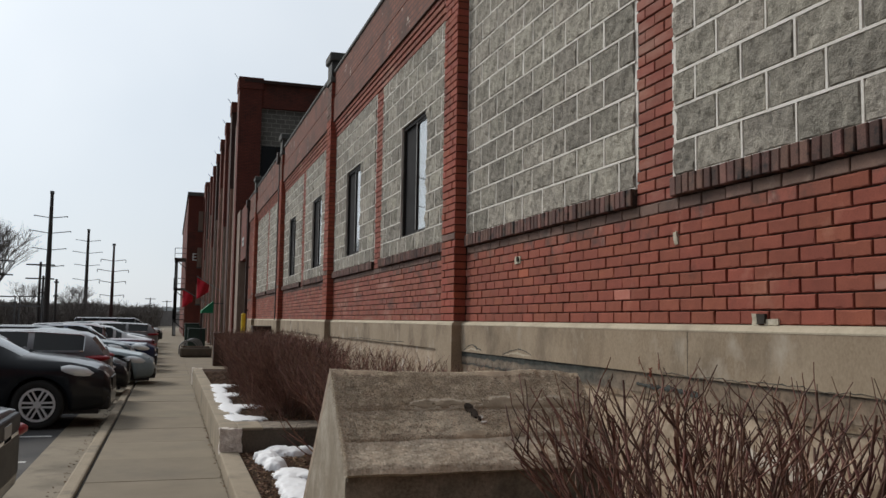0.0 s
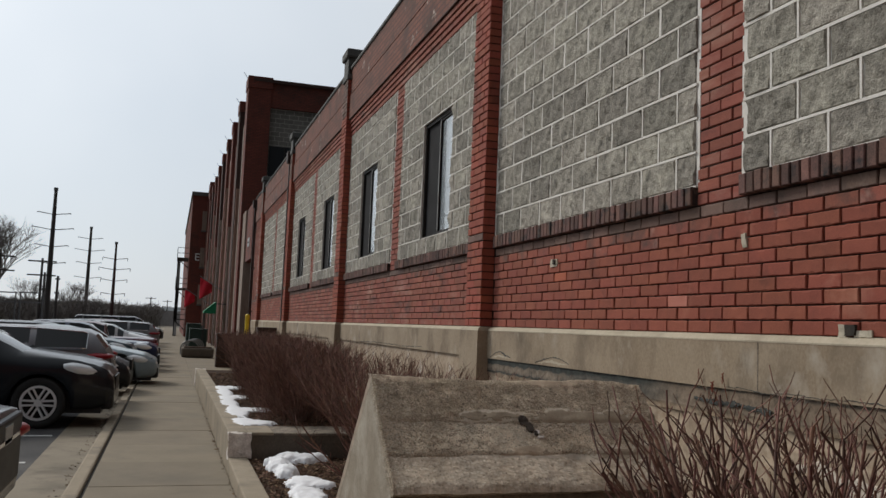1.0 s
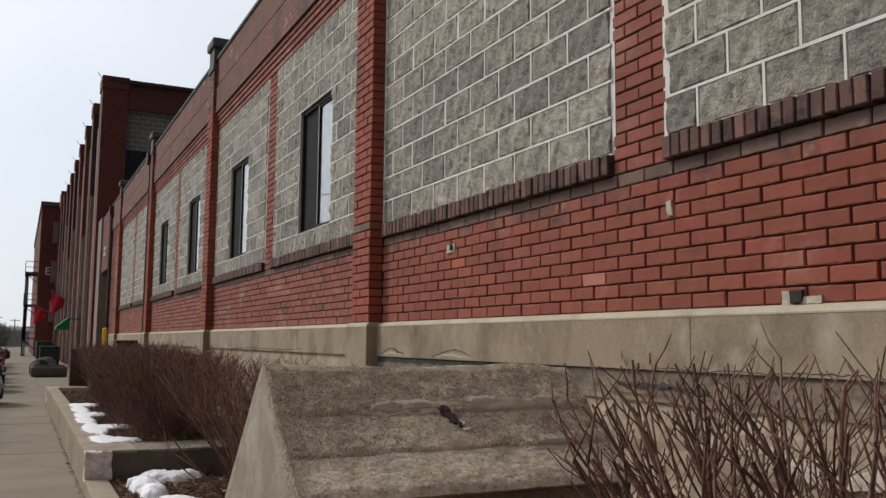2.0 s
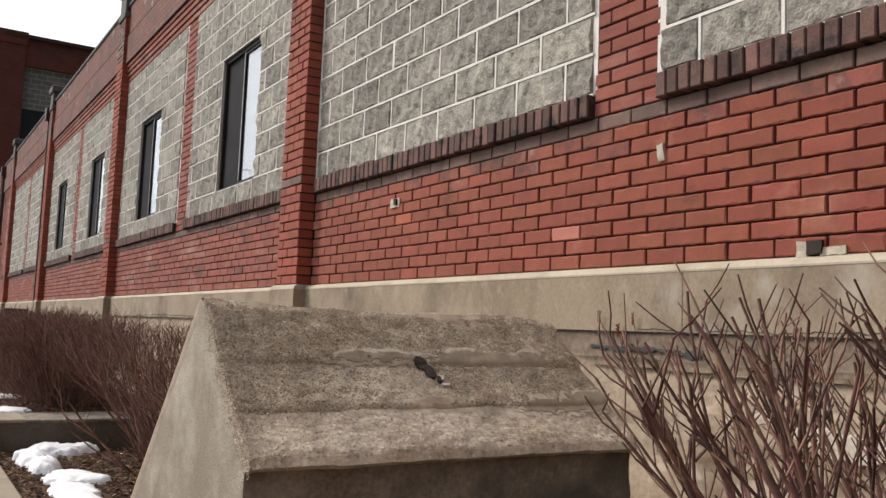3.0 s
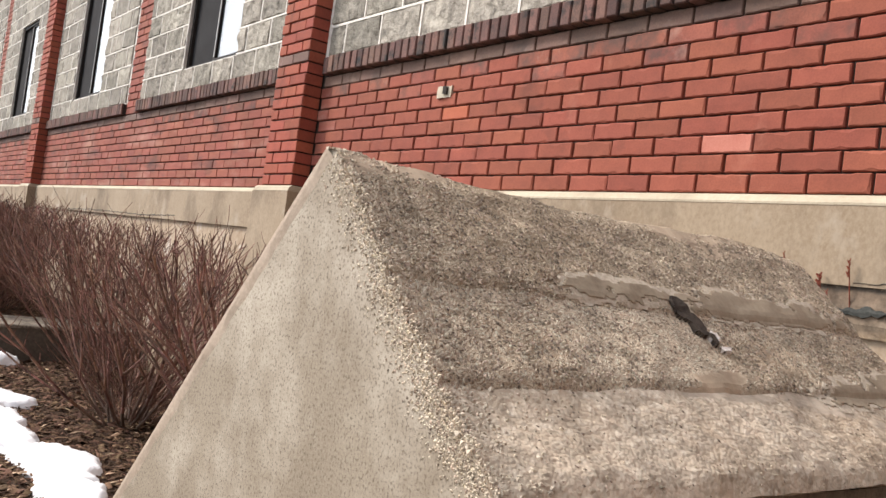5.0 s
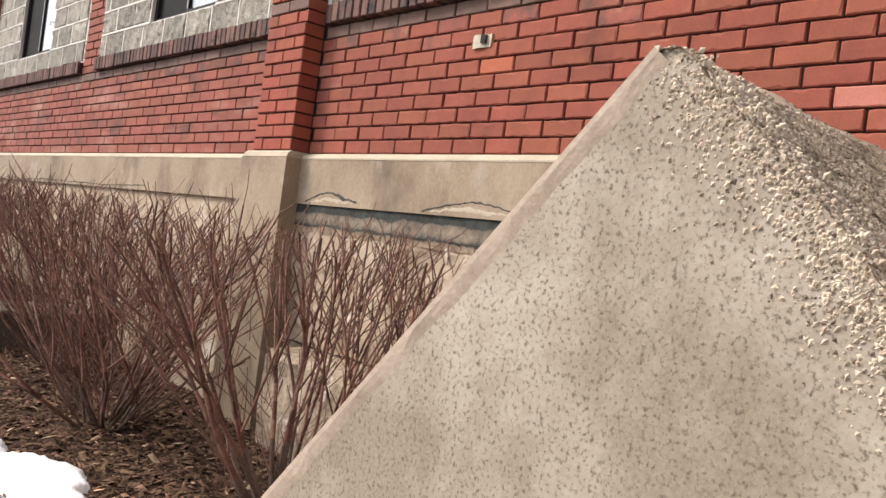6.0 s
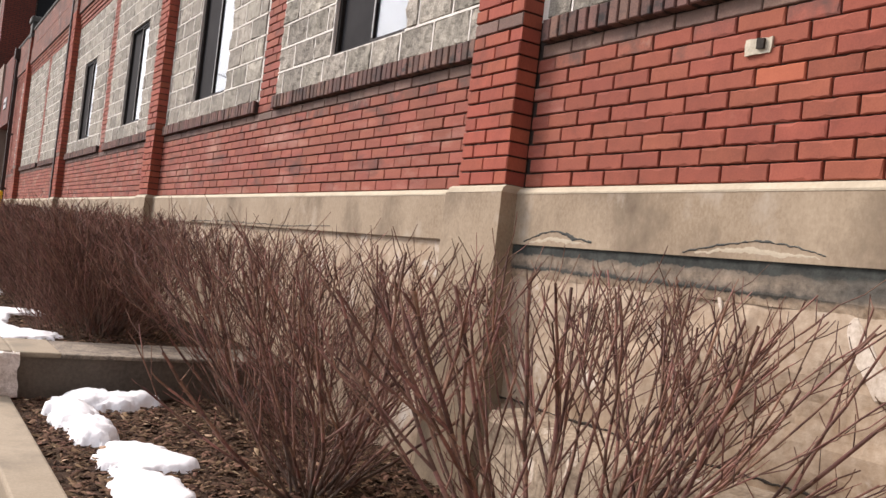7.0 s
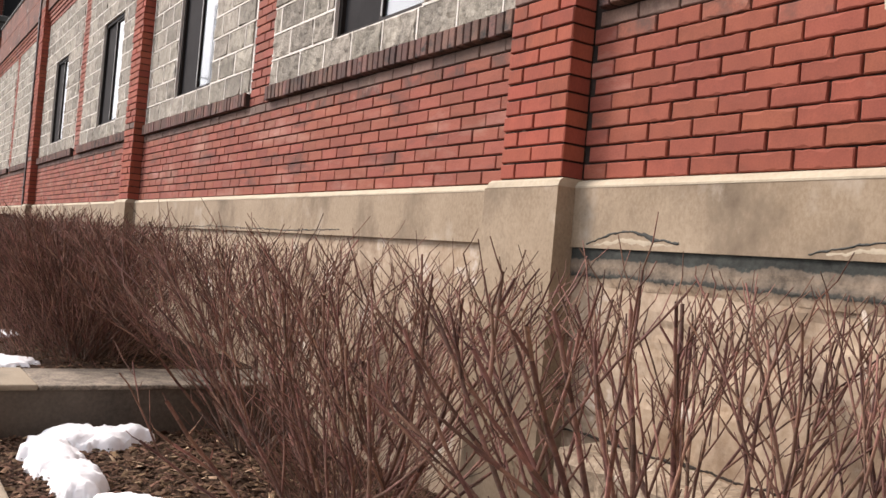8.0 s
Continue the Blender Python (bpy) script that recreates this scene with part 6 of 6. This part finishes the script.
        for q in (-0.35, 0.55):
            part("door_handle", Shape().beam((q - 0.1, sgn * c["W"] * 0.497, c["belt"] * 0.86), (q + 0.1, sgn * c["W"] * 0.497, c["belt"] * 0.86), 0.03, 0.03), CHROME, thing)
        for q in c["wheels"]:
            flip = 0 if sgn < 0 else 180
            w = part("wheel", TYRE, None, thing, at=pose(q, sgn * (c["W"] / 2 - 0.13), 0.38, 0, 0, flip))
            part("rim", RIM, None, w, "six-spoke alloy rim")
            part("wheel_disc", DISC, None, w)
    part("grille", Shape().box(half - 0.05, half + 0.004, -0.45, 0.45, 0.55, 0.78), PLASTIC, thing)
    part("rear_trim", Shape().beam((-half - 0.006, -c["W"] * 0.3, c["belt"] * 0.8), (-half - 0.006, c["W"] * 0.3, c["belt"] * 0.8), 0.02, 0.03), CHROME, thing, "bright strip over the plate")
    low_ = c["zb"] + 0.16
    bevel(part("boot_lid", Shape().box(-half - 0.008, -half + 0.08, -c["W"] * 0.37, c["W"] * 0.37, low_, c["top"][1][1] - 0.04), mat("boot_paint", tuple(v * 0.9 for v in colour), tuple(v * 1.1 for v in colour), 0.45, scale=1.2, fine=9, bump=0.0, spec=0.2), thing), 0.03, 3)
    part("rear_plate", Shape().box(-half - 0.016, -half + 0.02, -0.16, 0.16, 0.72, 0.86), PLATE, thing)
    return thing


BLACKP, GREYP, SAGE = (0.008, 0.01, 0.014), (0.15, 0.143, 0.155), (0.24, 0.29, 0.31)
WAGON = dict(SUV, top=[(px, z if z < 1.15 else 1.12 + (z - 1.15) * 0.72) for px, z in SUV["top"]], belt=1.1)
car(SEDAN, (0.012, 0.012, 0.015), -6.35, -0.1, 180, "black sedan parked tail-first to the kerb")
car(SUV, BLACKP, -6.12, 7.75, 0, "black crossover with six-spoke wheels parked nose to the kerb")
car(WAGON, GREYP, -6.36, 10.6, 180, "dark grey wagon parked tail-first with red lamps")
car(SEDAN, BLACKP, -5.95, 13.3, 0, "black hatchback parked nose to the kerb")
car(SEDAN, SAGE, -5.4, 16.1, 0, "pale grey-green sedan parked nose to the kerb")
car(WAGON, (0.01, 0.028, 0.036), -6.2, 18.9, 0, "dark teal crossover in the parking row")
car(PICKUP, (0.008, 0.018, 0.055), -5.75, 21.7, 0, "blue pickup parked nose to the kerb")
car(PICKUP, (0.09, 0.015, 0.02), -5.9, 24.6, 180, "maroon pickup parked tail-first")
far_paints = ((0.55, 0.55, 0.56), (0.05, 0.05, 0.055), (0.6, 0.6, 0.6), (0.2, 0.2, 0.21), (0.35, 0.36, 0.37), (0.03, 0.03, 0.035), (0.6, 0.6, 0.6), (0.15, 0.03, 0.03))
for i, p in enumerate(far_paints):
    car((SEDAN, WAGON)[i % 2], p, -5.8 - 0.1 * (i % 3), 27.6 + 2.8 * i, 0 if i % 3 else 180, "car far along the parking row")
# a boxy dark van at the end of the row
car(dict(L=5.4, W=2.0, wheels=(1.75, -1.6), zb=0.35, belt=1.1, top=[(-2.7, 0.9), (-2.66, 1.6), (-2.5, 1.72), (0.9, 1.72), (1.2, 1.6), (1.7, 1.2), (1.85, 1.12), (2.5, 1.0), (2.7, 0.7)]), (0.03, 0.03, 0.03), -5.9, 52, 0, "tall dark van at the end of the row")


# ---- the tall mill building behind the low front ----
mill = empty("mill_building", pose(0, 31, 0), "tall old red brick mill with block-filled bays", "building")
Y0, Y1, MH = 31.0, 74.5, 12.3


def mp(name, s, material, label="", parent=mill):
    s.v = [(x, y - 31, z) for x, y, z in s.v]
    return part(name, s, material, parent, label)


mp("wall", Shape().box(0.15, 24, Y0 + 0.35, Y1, -0.3, MH - 0.2), FAR_BRICK)
mp("corner_pier", Shape().box(-0.2, 0.8, Y0, Y0 + 1.2, -0.3, MH - 0.3), FAR_BRICK)
mp("top_band", Shape().box(0.8, 24, Y0 + 0.05, Y0 + 0.34, 11.2, MH), FAR_BRICK)
mp("coping", Shape().box(0.0, 24.1, Y0 - 0.06, Y0 + 0.4, MH, MH + 0.14), FAR_DARK)
mp("block_panel", Shape().box(0.8, 5.2, Y0 + 0.2, Y0 + 0.345, 6.0, 11.2), FAR_BLOCK, "grey block panel")
mp("pier", Shape().box(5.2, 6.4, Y0, Y0 + 0.34, 0, 11.2), FAR_BRICK)
mp("block_panel", Shape().box(6.4, 10.4, Y0 + 0.2, Y0 + 0.345, 6.0, 11.2), FAR_BLOCK)
for x in (0.86, 6.8):
    w = mp("window", Shape().box(x, x + 1.7, Y0 + 0.17, Y0 + 0.196, 7.9, 9.48), FAR_GLASS, "dark window")
    part("mullion", Shape().box(x + 0.66, x + 0.72, 0.14, 0.168, 7.9, 9.48), FRAME, w)
BAYS = int((Y1 - Y0) / 4.8)
for k in range(BAYS + 1):
    y = Y0 + 1.2 + 4.8 * k
    if k:
        mp("pier", Shape().box(-0.2, 0.16, y - 1.15, y - 0.05, -0.3, MH - 0.3), (FAR_BRICK, FAR_DARK, FAR_BRICK)[k % 3])
        mp("pale_strip", Shape().box(-0.16, 0.15, y - 1.4, y - 1.15, -0.3, 9.5 - (k % 3) * 1.4), FAR_TAN if k % 2 else FAR_CONC)
    mp("pier_cap", Shape().box(-0.24, 0.85 if k == 0 else 0.2, y - (1.24 if k == 0 else 1.2), y - 0.02, MH - 0.3, MH + 0.22), FAR_BRICK)
    mp("lightning_rod", Shape().bar((-0.2, y - 0.6, MH + 0.22), (-0.4, y - 0.6, MH + 0.5), 0.013), STEEL_BLACK)
    if k == BAYS:
        break
    mp("spandrel", Shape().box(0.02, 0.152, y - 0.05, y + 3.65, 10.9, MH - 0.25), FAR_DARK)
    for j, z in enumerate((0.8, 4.3, 7.8)):
        mp("infill", Shape().box(0.06, 0.151, y - 0.05, y + 3.65, z, z + 2.9), FAR_BLOCK if (k + j) % 3 else FAR_CONC)
        w = mp("window", Shape().box(0.03, 0.058, y + 1.0, y + 2.6, z + 1.0, z + 2.5), FAR_GLASS)
        part("frame", Shape().box(0.015, 0.028, y - 31 + 0.95, y - 31 + 2.65, z + 1.7, z + 1.78), FRAME, w)
    mp("streaked_pier", Shape().box(-0.1, 0.15, y + 1.6, y + 2.1, 0, 10.9), (FAR_CONC, FAR_BRICK, FAR_TAN, FAR_DARK)[k % 4])

block_e = empty("end_building", pose(0, 75, 0), "red brick building jutting towards the road", "building")
part("wall", Shape().box(-1.55, 14, 0, 40, -0.3, 13.0), FAR_BRICK, block_e)
part("parapet", Shape().box(-1.65, 14.1, -0.1, 40, 13.0, 13.35), COPING, block_e)
for z in (3.0, 6.4, 9.8):
    w = part("window", Shape().box(-0.6, 0.35, -0.06, -0.004, z, z + 1.8), FAR_CONC, block_e, "blocked pale window")
    part("sill", Shape().box(-0.65, 0.4, -0.12, -0.06, z - 0.12, z), COPING, w)
part("roof_house", Shape().box(-0.2, 4, -3.2, -0.5, 12.7, 13.9), FAR_BRICK, block_e)
sign = bpy.data.curves.new("sign_letter", "FONT")
sign.body, sign.size, sign.extrude, sign.align_x = "E", 0.95, 0.03, "CENTER"
sign.materials.append(plain("white_sign_paint", (0.75, 0.75, 0.73), 0.6))
so = new("sign_letter", sign)
so.matrix_basis = pose(-0.85, -0.06, 7.0, 90, 0, 0)
so.parent = block_e
tagged(so, "white sign letter on brick")

# fire escape
esc = empty("fire_escape", pose(-1.55, 77, 0), "black steel fire escape with platforms and rails", "fire escape")
for k, z in enumerate((1.5, 4.4, 7.25)):
    part("platform", Shape().box(-1.0, 0, 0, 5, z, z + 0.08), STEEL_BLACK, esc)
    rails = Shape()
    for h in (0.5, 1.0):
        rails.beam((-1.0, 0, z + h), (-1.0, 5, z + h), 0.05, 0.05).beam((-1.0, 0, z + h), (0, 0, z + h), 0.05, 0.05)
    for j in range(6):
        rails.beam((-1.0, j, z), (-1.0, j, z + 1.0), 0.04, 0.04)
    part("rail", rails, STEEL_BLACK, esc)
    part("stair", Shape().beam((-0.8, 4.6 if k % 2 else 0.4, max(0.0, z - 2.8)), (-0.8, 0.4 if k % 2 else 4.6, z), 0.25, 0.2), STEEL_BLACK, esc)
    part("bracket", Shape().beam((-1.0, 0.05, z), (0, 0.05, z - 0.9), 0.07, 0.07).beam((-0.95, 0.1, 0), (-0.95, 0.1, z), 0.08, 0.08), STEEL_BLACK, esc)


def flag(x, y, z, label, reach):
    f = empty("flag", pose(x, y, z), label, "flag", "red flags on the mill")
    part("staff", Shape().bar((reach, 0, -0.6 * reach), (-0.12, 0, 0.08), 0.025), GALV, f)
    s = Shape()
    for i in range(9):
        u = i / 8
        for j in range(7):
            v = j / 6
            px, pz = -0.1 + 0.62 * u, -0.35 * u - v * (1.15 - 0.75 * u)
            s.v.append((px, 0.07 * math.sin(u * 7 + v * 3), pz))
    for i in range(8):
        for j in range(6):
            q = i * 7 + j
            s.f.append((q, q + 1, q + 8, q + 7))
            s.m.append(0)
    ob = part("cloth", s, RED_FLAG, f, "red hanging cloth", smooth=True)
    t = ob.modifiers.new("thick", "SOLIDIFY")
    t.thickness = 0.008


flag(-1.36, 40, 3.85, "red flag hanging from a wall staff", 1.3)
flag(-1.95, 50, 3.5, "red flag hanging from a wall staff farther on", 1.9)
aw = empty("awning", pose(-0.2, 39.5, 0), "green cloth awning on thin posts", "awning")
a_s = Shape().prism([(-1.0, 1.98), (-1.0, 2.1), (-0.42, 2.6), (-0.42, 1.98)], "y", -0.6, 1.4)
part("arm", Shape().beam((-0.45, 0.4, 2.5), (0.25, 0.4, 2.5), 0.05, 0.05), STEEL_BLACK, aw)
part("canopy", a_s, GREEN_CLOTH, aw)
for y in (-0.5, 1.3):
    part("post", Shape().bar((-0.97, y, 0), (-0.97, y, 2.0), 0.025), STEEL_BLACK, aw)

# entrance: recessed door, yellow post, brown bins, low planter and bike hoops
slab("entrance_wall", 0.03, 0.35, 25.4, 26.7, -0.3, 6.2, FAR_BRICK, "red brick pier beside the entrance", "brick wall")
slab("entrance_lintel", -0.03, 0.35, 26.7, 29.4, 4.1, 6.3, FAR_BRICK, "brown brick over the entrance", "brick wall")
slab("entrance_wall_far", -0.1, 0.35, 29.4, 31.2, -0.3, 6.3, FAR_CONC, "pale streaked pier at the corner", "pier")
slab("entrance_back", 1.0, 1.2, 26.5, 29.6, -0.3, 6.2, FAR_BRICK, "back of the entrance recess", "brick wall")
# unseen roof slab, added to keep light out from behind the front
slab("light_block_roof", 0.35, 24, FIRST, 31.3, 5.7, 5.95, COPING, "unseen flat roof added to block light behind the parapet", "roof")
slab("wall_back", 24, 24.3, FIRST, 31.3, -0.3, 5.9, FAR_BRICK, "plain back wall of the low building", "brick wall")
# unseen wall, added to cut the light that comes from behind the camera
slab("wall_behind", -14, 0.36, -17.3, -17.0, -0.3, 12, FAR_BRICK, "unseen plain wall added to block light from behind the camera", "brick wall")
slab("wall_end", 0.36, 24, FIRST, FIRST + 0.3, -0.3, 5.69, FAR_BRICK, "plain end wall of the low building", "brick wall")
bol = empty("bollard", pose(-0.33, 22.9, 0), "yellow painted steel guard post", "bollard")
part("post", Shape().bar((0, 0, -0.02), (0, 0, 1.85), 0.075, 0.075, 16), YELLOW, bol)
part("dome", ball(0.075, 0.075, 0.05, "dome", YELLOW), None, bol, at=pose(0, 0, 1.85))


def bin_box(x, y, z, w, h, label):
    b = empty("waste_bin", pose(x, y, z), label, "waste bin", "brown slatted bins")
    part("liner", Shape().box(-w / 2 + 0.03, w / 2 - 0.03, -w / 2 + 0.03, w / 2 - 0.03, 0, h - 0.06), PLASTIC, b)
    n = int(h / 0.11)
    sl = Shape().box(-w / 2, w / 2, -w / 2, w / 2, 0, 0.095).mesh("slat", BIN)
    for k in range(n):
        part("slat", sl, None, b, at=pose(0, 0, 0.01 + k * (h - 0.06) / n))
    bevel(part("lid", Shape().box(-w / 2 - 0.02, w / 2 + 0.02, -w / 2 - 0.02, w / 2 + 0.02, h - 0.07, h), BIN, b), 0.015)


bin_box(-0.95, 24.5, -0.005, 0.56, 1.2, "dark brown slatted waste bin on the entrance pad")
bin_box(-0.3, 16.9, -0.005, 0.5, 1.52, "tall dark brown slatted bin by the wall")
pl = empty("low_planter", pose(-1.7, 32.0, 0), "low round-edged concrete planter", "planter")
bevel(part("basin", Shape().box(-0.6, 0.75, -0.5, 0.5, -0.01, 0.42), DARK_CONC, pl), 0.1, 3)
part("earth", Shape().box(-0.5, 0.65, -0.4, 0.4, 0.4, 0.46), SOIL, pl)
for k in range(4):
    h = empty("bike_hoop", pose(-1.9 + 0.12 * k, 34.5 + 1.3 * k, 0), "grey steel bike hoop", "bike rack", "bike hoops")
    hs = Shape()
    pts = [(-0.4, 0)] + [(-0.4 * math.cos(math.pi * i / 10), 0.3 + 0.35 * math.sin(math.pi * i / 10)) for i in range(11)] + [(0.4, 0)]
    for (a, b), (c, d) in zip(pts, pts[1:]):
        hs.bar((a, 0, b), (c, 0, d), 0.03, 0.03, 8)
    part("hoop", hs, GALV, h)

for x, y, w, d, h in ((-1.35, 41.5, 0.9, 1.0, 1.1), (-1.5, 46.0, 0.8, 1.6, 1.35), (-1.3, 52.5, 1.0, 1.2, 1.2)):
    bx = empty("utility_cabinet", pose(x, y, -0.012), "dark green steel cabinet along the mill", "cabinet", "dark cabinets by the mill")
    bevel(part("body", Shape().box(-w / 2, w / 2, -d / 2, d / 2, 0.0, h), GREEN_BOX, bx), 0.03)
    bevel(part("lid", Shape().box(-w / 2 - 0.03, w / 2 + 0.03, -d / 2 - 0.03, d / 2 + 0.03, h, h + 0.06), GREEN_BOX, bx), 0.02)

plate = empty("wall_sign", pose(-0.035, 27.95, 4.83), "small white wall sign over the entrance", "sign")
part("plate", Shape().box(-0.02, 0.0, -0.4, 0.4, -0.17, 0.17), PLATE, plate)
part("bar", Shape().box(-0.024, -0.02, -0.3, 0.3, -0.04, 0.04), FRAME, plate, "dark unreadable line")

# downspouts on the low front
for y in (15.2, 25.0):
    d = empty("downspout", pose(-0.08, y, 0), "dark brown rain pipe with wall straps", "rain pipe", "rain pipes")
    part("pipe", Shape().box(-0.06, 0.04, -0.05, 0.05, 0.3, 6.1), PIPE, d)
    bevel(part("rain_head", Shape().box(-0.12, 0.06, -0.12, 0.12, 5.85, 6.15), PIPE, d), 0.02)
    for z in (2.0, 3.6, 5.2):
        part("strap", Shape().box(-0.07, 0.08, -0.065, 0.065, z, z + 0.05), PIPE, d)


# ---- distance: power poles, substation frames, bare trees, far ridge ----
def power_pole(x, y, h, arms, w, material, label):
    p = empty("power_pole", pose(x, y, -0.5), label, "power pole", "power poles")
    part("shaft", Shape().bar((0, 0, 0), (0, 0, h + 0.5), 0.018 * h + 0.1, 0.012 * h, 10), material, p)
    for z, half in arms:
        a = part("arm", Shape().beam((0, 0, z + 0.5), (-half, 0, z + 0.5 + half * 0.14), 0.1, 0.1).beam((0, 0, z + 0.5), (half, 0, z + 0.5 + half * 0.14), 0.1, 0.1), material, p)
        for e in (-1, 1):
            tip_z = z + 0.5 + half * 0.14
            part("insulator", Shape().bar((e * half, 0, tip_z), (e * half, 0, tip_z - w), 0.06, 0.06, 6), material, a)
    part("cap", Shape().box(-0.25, 0.25, -0.25, 0.25, h + 0.5, h + 0.9), GALV, p)


power_pole(-18.8, 120, 18.3, [(15.0, 2.1), (12.9, 2.6), (10.6, 2.1), (8.3, 1.9)], 0.12, POLE, "tall weathered steel power pole with six arms")
power_pole(-18.3, 170, 18.0, [(16.0, 2.2), (13.7, 2.6), (11.3, 2.2), (8.5, 2.4)], 0.15, POLE, "weathered steel power pole farther off")
power_pole(-12.4, 150, 13.8, [(11.2, 2.0), (9.4, 2.5), (7.5, 2.1), (5.2, 1.9)], 0.5, POLE_RUST, "rust-brown power pole with hanging insulators")
power_pole(-20.8, 70, 21, [(15.0, 3.0), (12.3, 3.3), (9.8, 3.0)], 0.4, POLE, "tall steel power pole with long arms beside the lot")
for i, (x, y, h, wd) in enumerate(((-24.1, 115, 9.6, 3.6), (-19.1, 115, 9.2, 3.4), (-31, 118, 10.5, 6.0), (-18.7, 115, 7.4, 0.8), (-17.1, 115, 7.0, 0.6), (-36, 130, 9.5, 5.0), (-8.5, 260, 8, 3), (-4, 300, 8, 3))):
    p = empty("utility_pole", pose(x, y, -0.5), "grey pole of the substation yard with cross bars", "utility pole", "substation poles")
    part("shaft", Shape().bar((0, 0, 0), (0, 0, h), 0.2, 0.14, 8), POLE, p)
    for z in (h - 0.4, h - 2.2):
        part("cross_bar", Shape().beam((-wd / 2, 0, z), (wd / 2, 0, z), 0.18, 0.18), POLE, p)
for i in range(5):
    g = empty("substation_frame", pose(-34 + 3.6 * i, 112 + 3 * (i % 2), -0.5), "galvanised steel substation frame beside the poles", "steel frame", "substation frames")
    part("frame", Shape().beam((-1.3, 0, 0), (-1.3, 0, 4.6), 0.16, 0.16).beam((1.3, 0, 0), (1.3, 0, 4.6), 0.16, 0.16).beam((-1.5, 0, 4.6), (1.5, 0, 4.6), 0.16, 0.16).beam((-1.5, 0, 3.4), (1.5, 0, 3.4), 0.15, 0.15), GALV, g)


def tree_shape(s, rng, p, d, length, r, depth):
    q = p + d * length
    s.bar(p, q, r, r * 0.72, 4 if depth > 2 else 3, caps=False)
    if depth:
        for _ in range(3 if depth > 1 else 4):
            w = rng.uniform(0, 2 * math.pi)
            e = (d + Vector((math.cos(w), math.sin(w), 0.25)) * rng.uniform(0.4, 0.85)).normalized()
            tree_shape(s, rng, p + d * length * rng.uniform(0.55, 1.0), e, length * rng.uniform(0.6, 0.8), r * 0.6, depth - 1)


for i, (x, y, h) in enumerate(((-25.5, 118, 16), (-29, 124, 18), (-31.5, 112, 15), (-24, 140, 9), (-17.2, 140, 8.5), (-18.5, 150, 8), (-34, 120, 13), (-15.5, 165, 6.5))):
    rng = random.Random(70 + i)
    t = empty("bare_tree", pose(x, y, -0.5), "leafless tree with fine spreading twigs", "tree", "bare trees")
    tk, cr = Shape(), Shape()
    tk.bar((0, 0, 0), (0.1, 0, h * 0.3), 0.02 * h, 0.014 * h, 8, caps=False)
    for k in range(6):
        w = rng.uniform(0, 6.28)
        tree_shape(cr, rng, Vector((0.1, 0, h * rng.uniform(0.2, 0.3))), Vector((math.cos(w) * 0.5, math.sin(w) * 0.5, 1)).normalized(), h * 0.27, 0.007 * h, 4)
    part("trunk", tk, WOODS, t)
    part("crown", cr.mesh("crown", WOODS, tidy=False), None, t)

woods = Shape()
rng = random.Random(5)
for i in range(1500):
    x, y = rng.uniform(-80, -6), rng.uniform(140, 230)
    if x > -14 and y < 190:
        continue
    h = rng.uniform(2.8, 7.0) * (0.7 + y / 600)
    p = Vector((x, y, -0.5))
    for k in range(2):
        w = rng.uniform(0, 6.28)
        tree_shape(woods, rng, p + Vector((rng.uniform(-1.5, 1.5), 0, 0)), Vector((math.cos(w) * 0.3, math.sin(w) * 0.3, 1)).normalized(), h * 0.36, 0.12, 3)
tagged(part("far_woods", woods.mesh("far_woods", WOODS, tidy=False), None), "band of leafless brown woods along the horizon", "woods", kind="stuff")

bank = Shape()
for i in range(91):
    x = -90 + i
    z = 3.6 + 1.0 * noise.noise(Vector((x * 0.11, 7, 0))) + 0.8 * noise.noise(Vector((x * 0.45, 9, 0)))
    bank.v += [(x, 228, -0.6), (x, 231, z), (x, 240, -0.6)]
    if i:
        b = 3 * (i - 1)
        bank.f += [(b, b + 1, b + 4, b + 3), (b + 1, b + 2, b + 5, b + 4)]
        bank.m += [0, 0]
tagged(part("brush_bank", bank, WOODS), "bank of dense brown brush behind the woods", "brush", kind="structure")
hill = Shape()
for i in range(61):
    x = -700 + 25 * i
    z = 9 + 9 * noise.noise(Vector((x * 0.006, 1, 0))) + 3 * noise.noise(Vector((x * 0.03, 4, 0)))
    hill.v += [(x, 850, -1), (x, 900, z + 3), (x, 1000, -1)]
    if i:
        b = 3 * (i - 1)
        hill.f += [(b, b + 1, b + 4, b + 3), (b + 1, b + 2, b + 5, b + 4)]
        hill.m += [0, 0]
# the ridge's haze is painted into its blue-grey colour
tagged(part("far_ridge", hill, mat("hazy_ridge", (0.11, 0.13, 0.14), (0.17, 0.19, 0.2), 1.0, scale=0.02, fine=0.2, bump=0.0)), "low hazy wooded ridge on the horizon", "ridge", kind="structure")
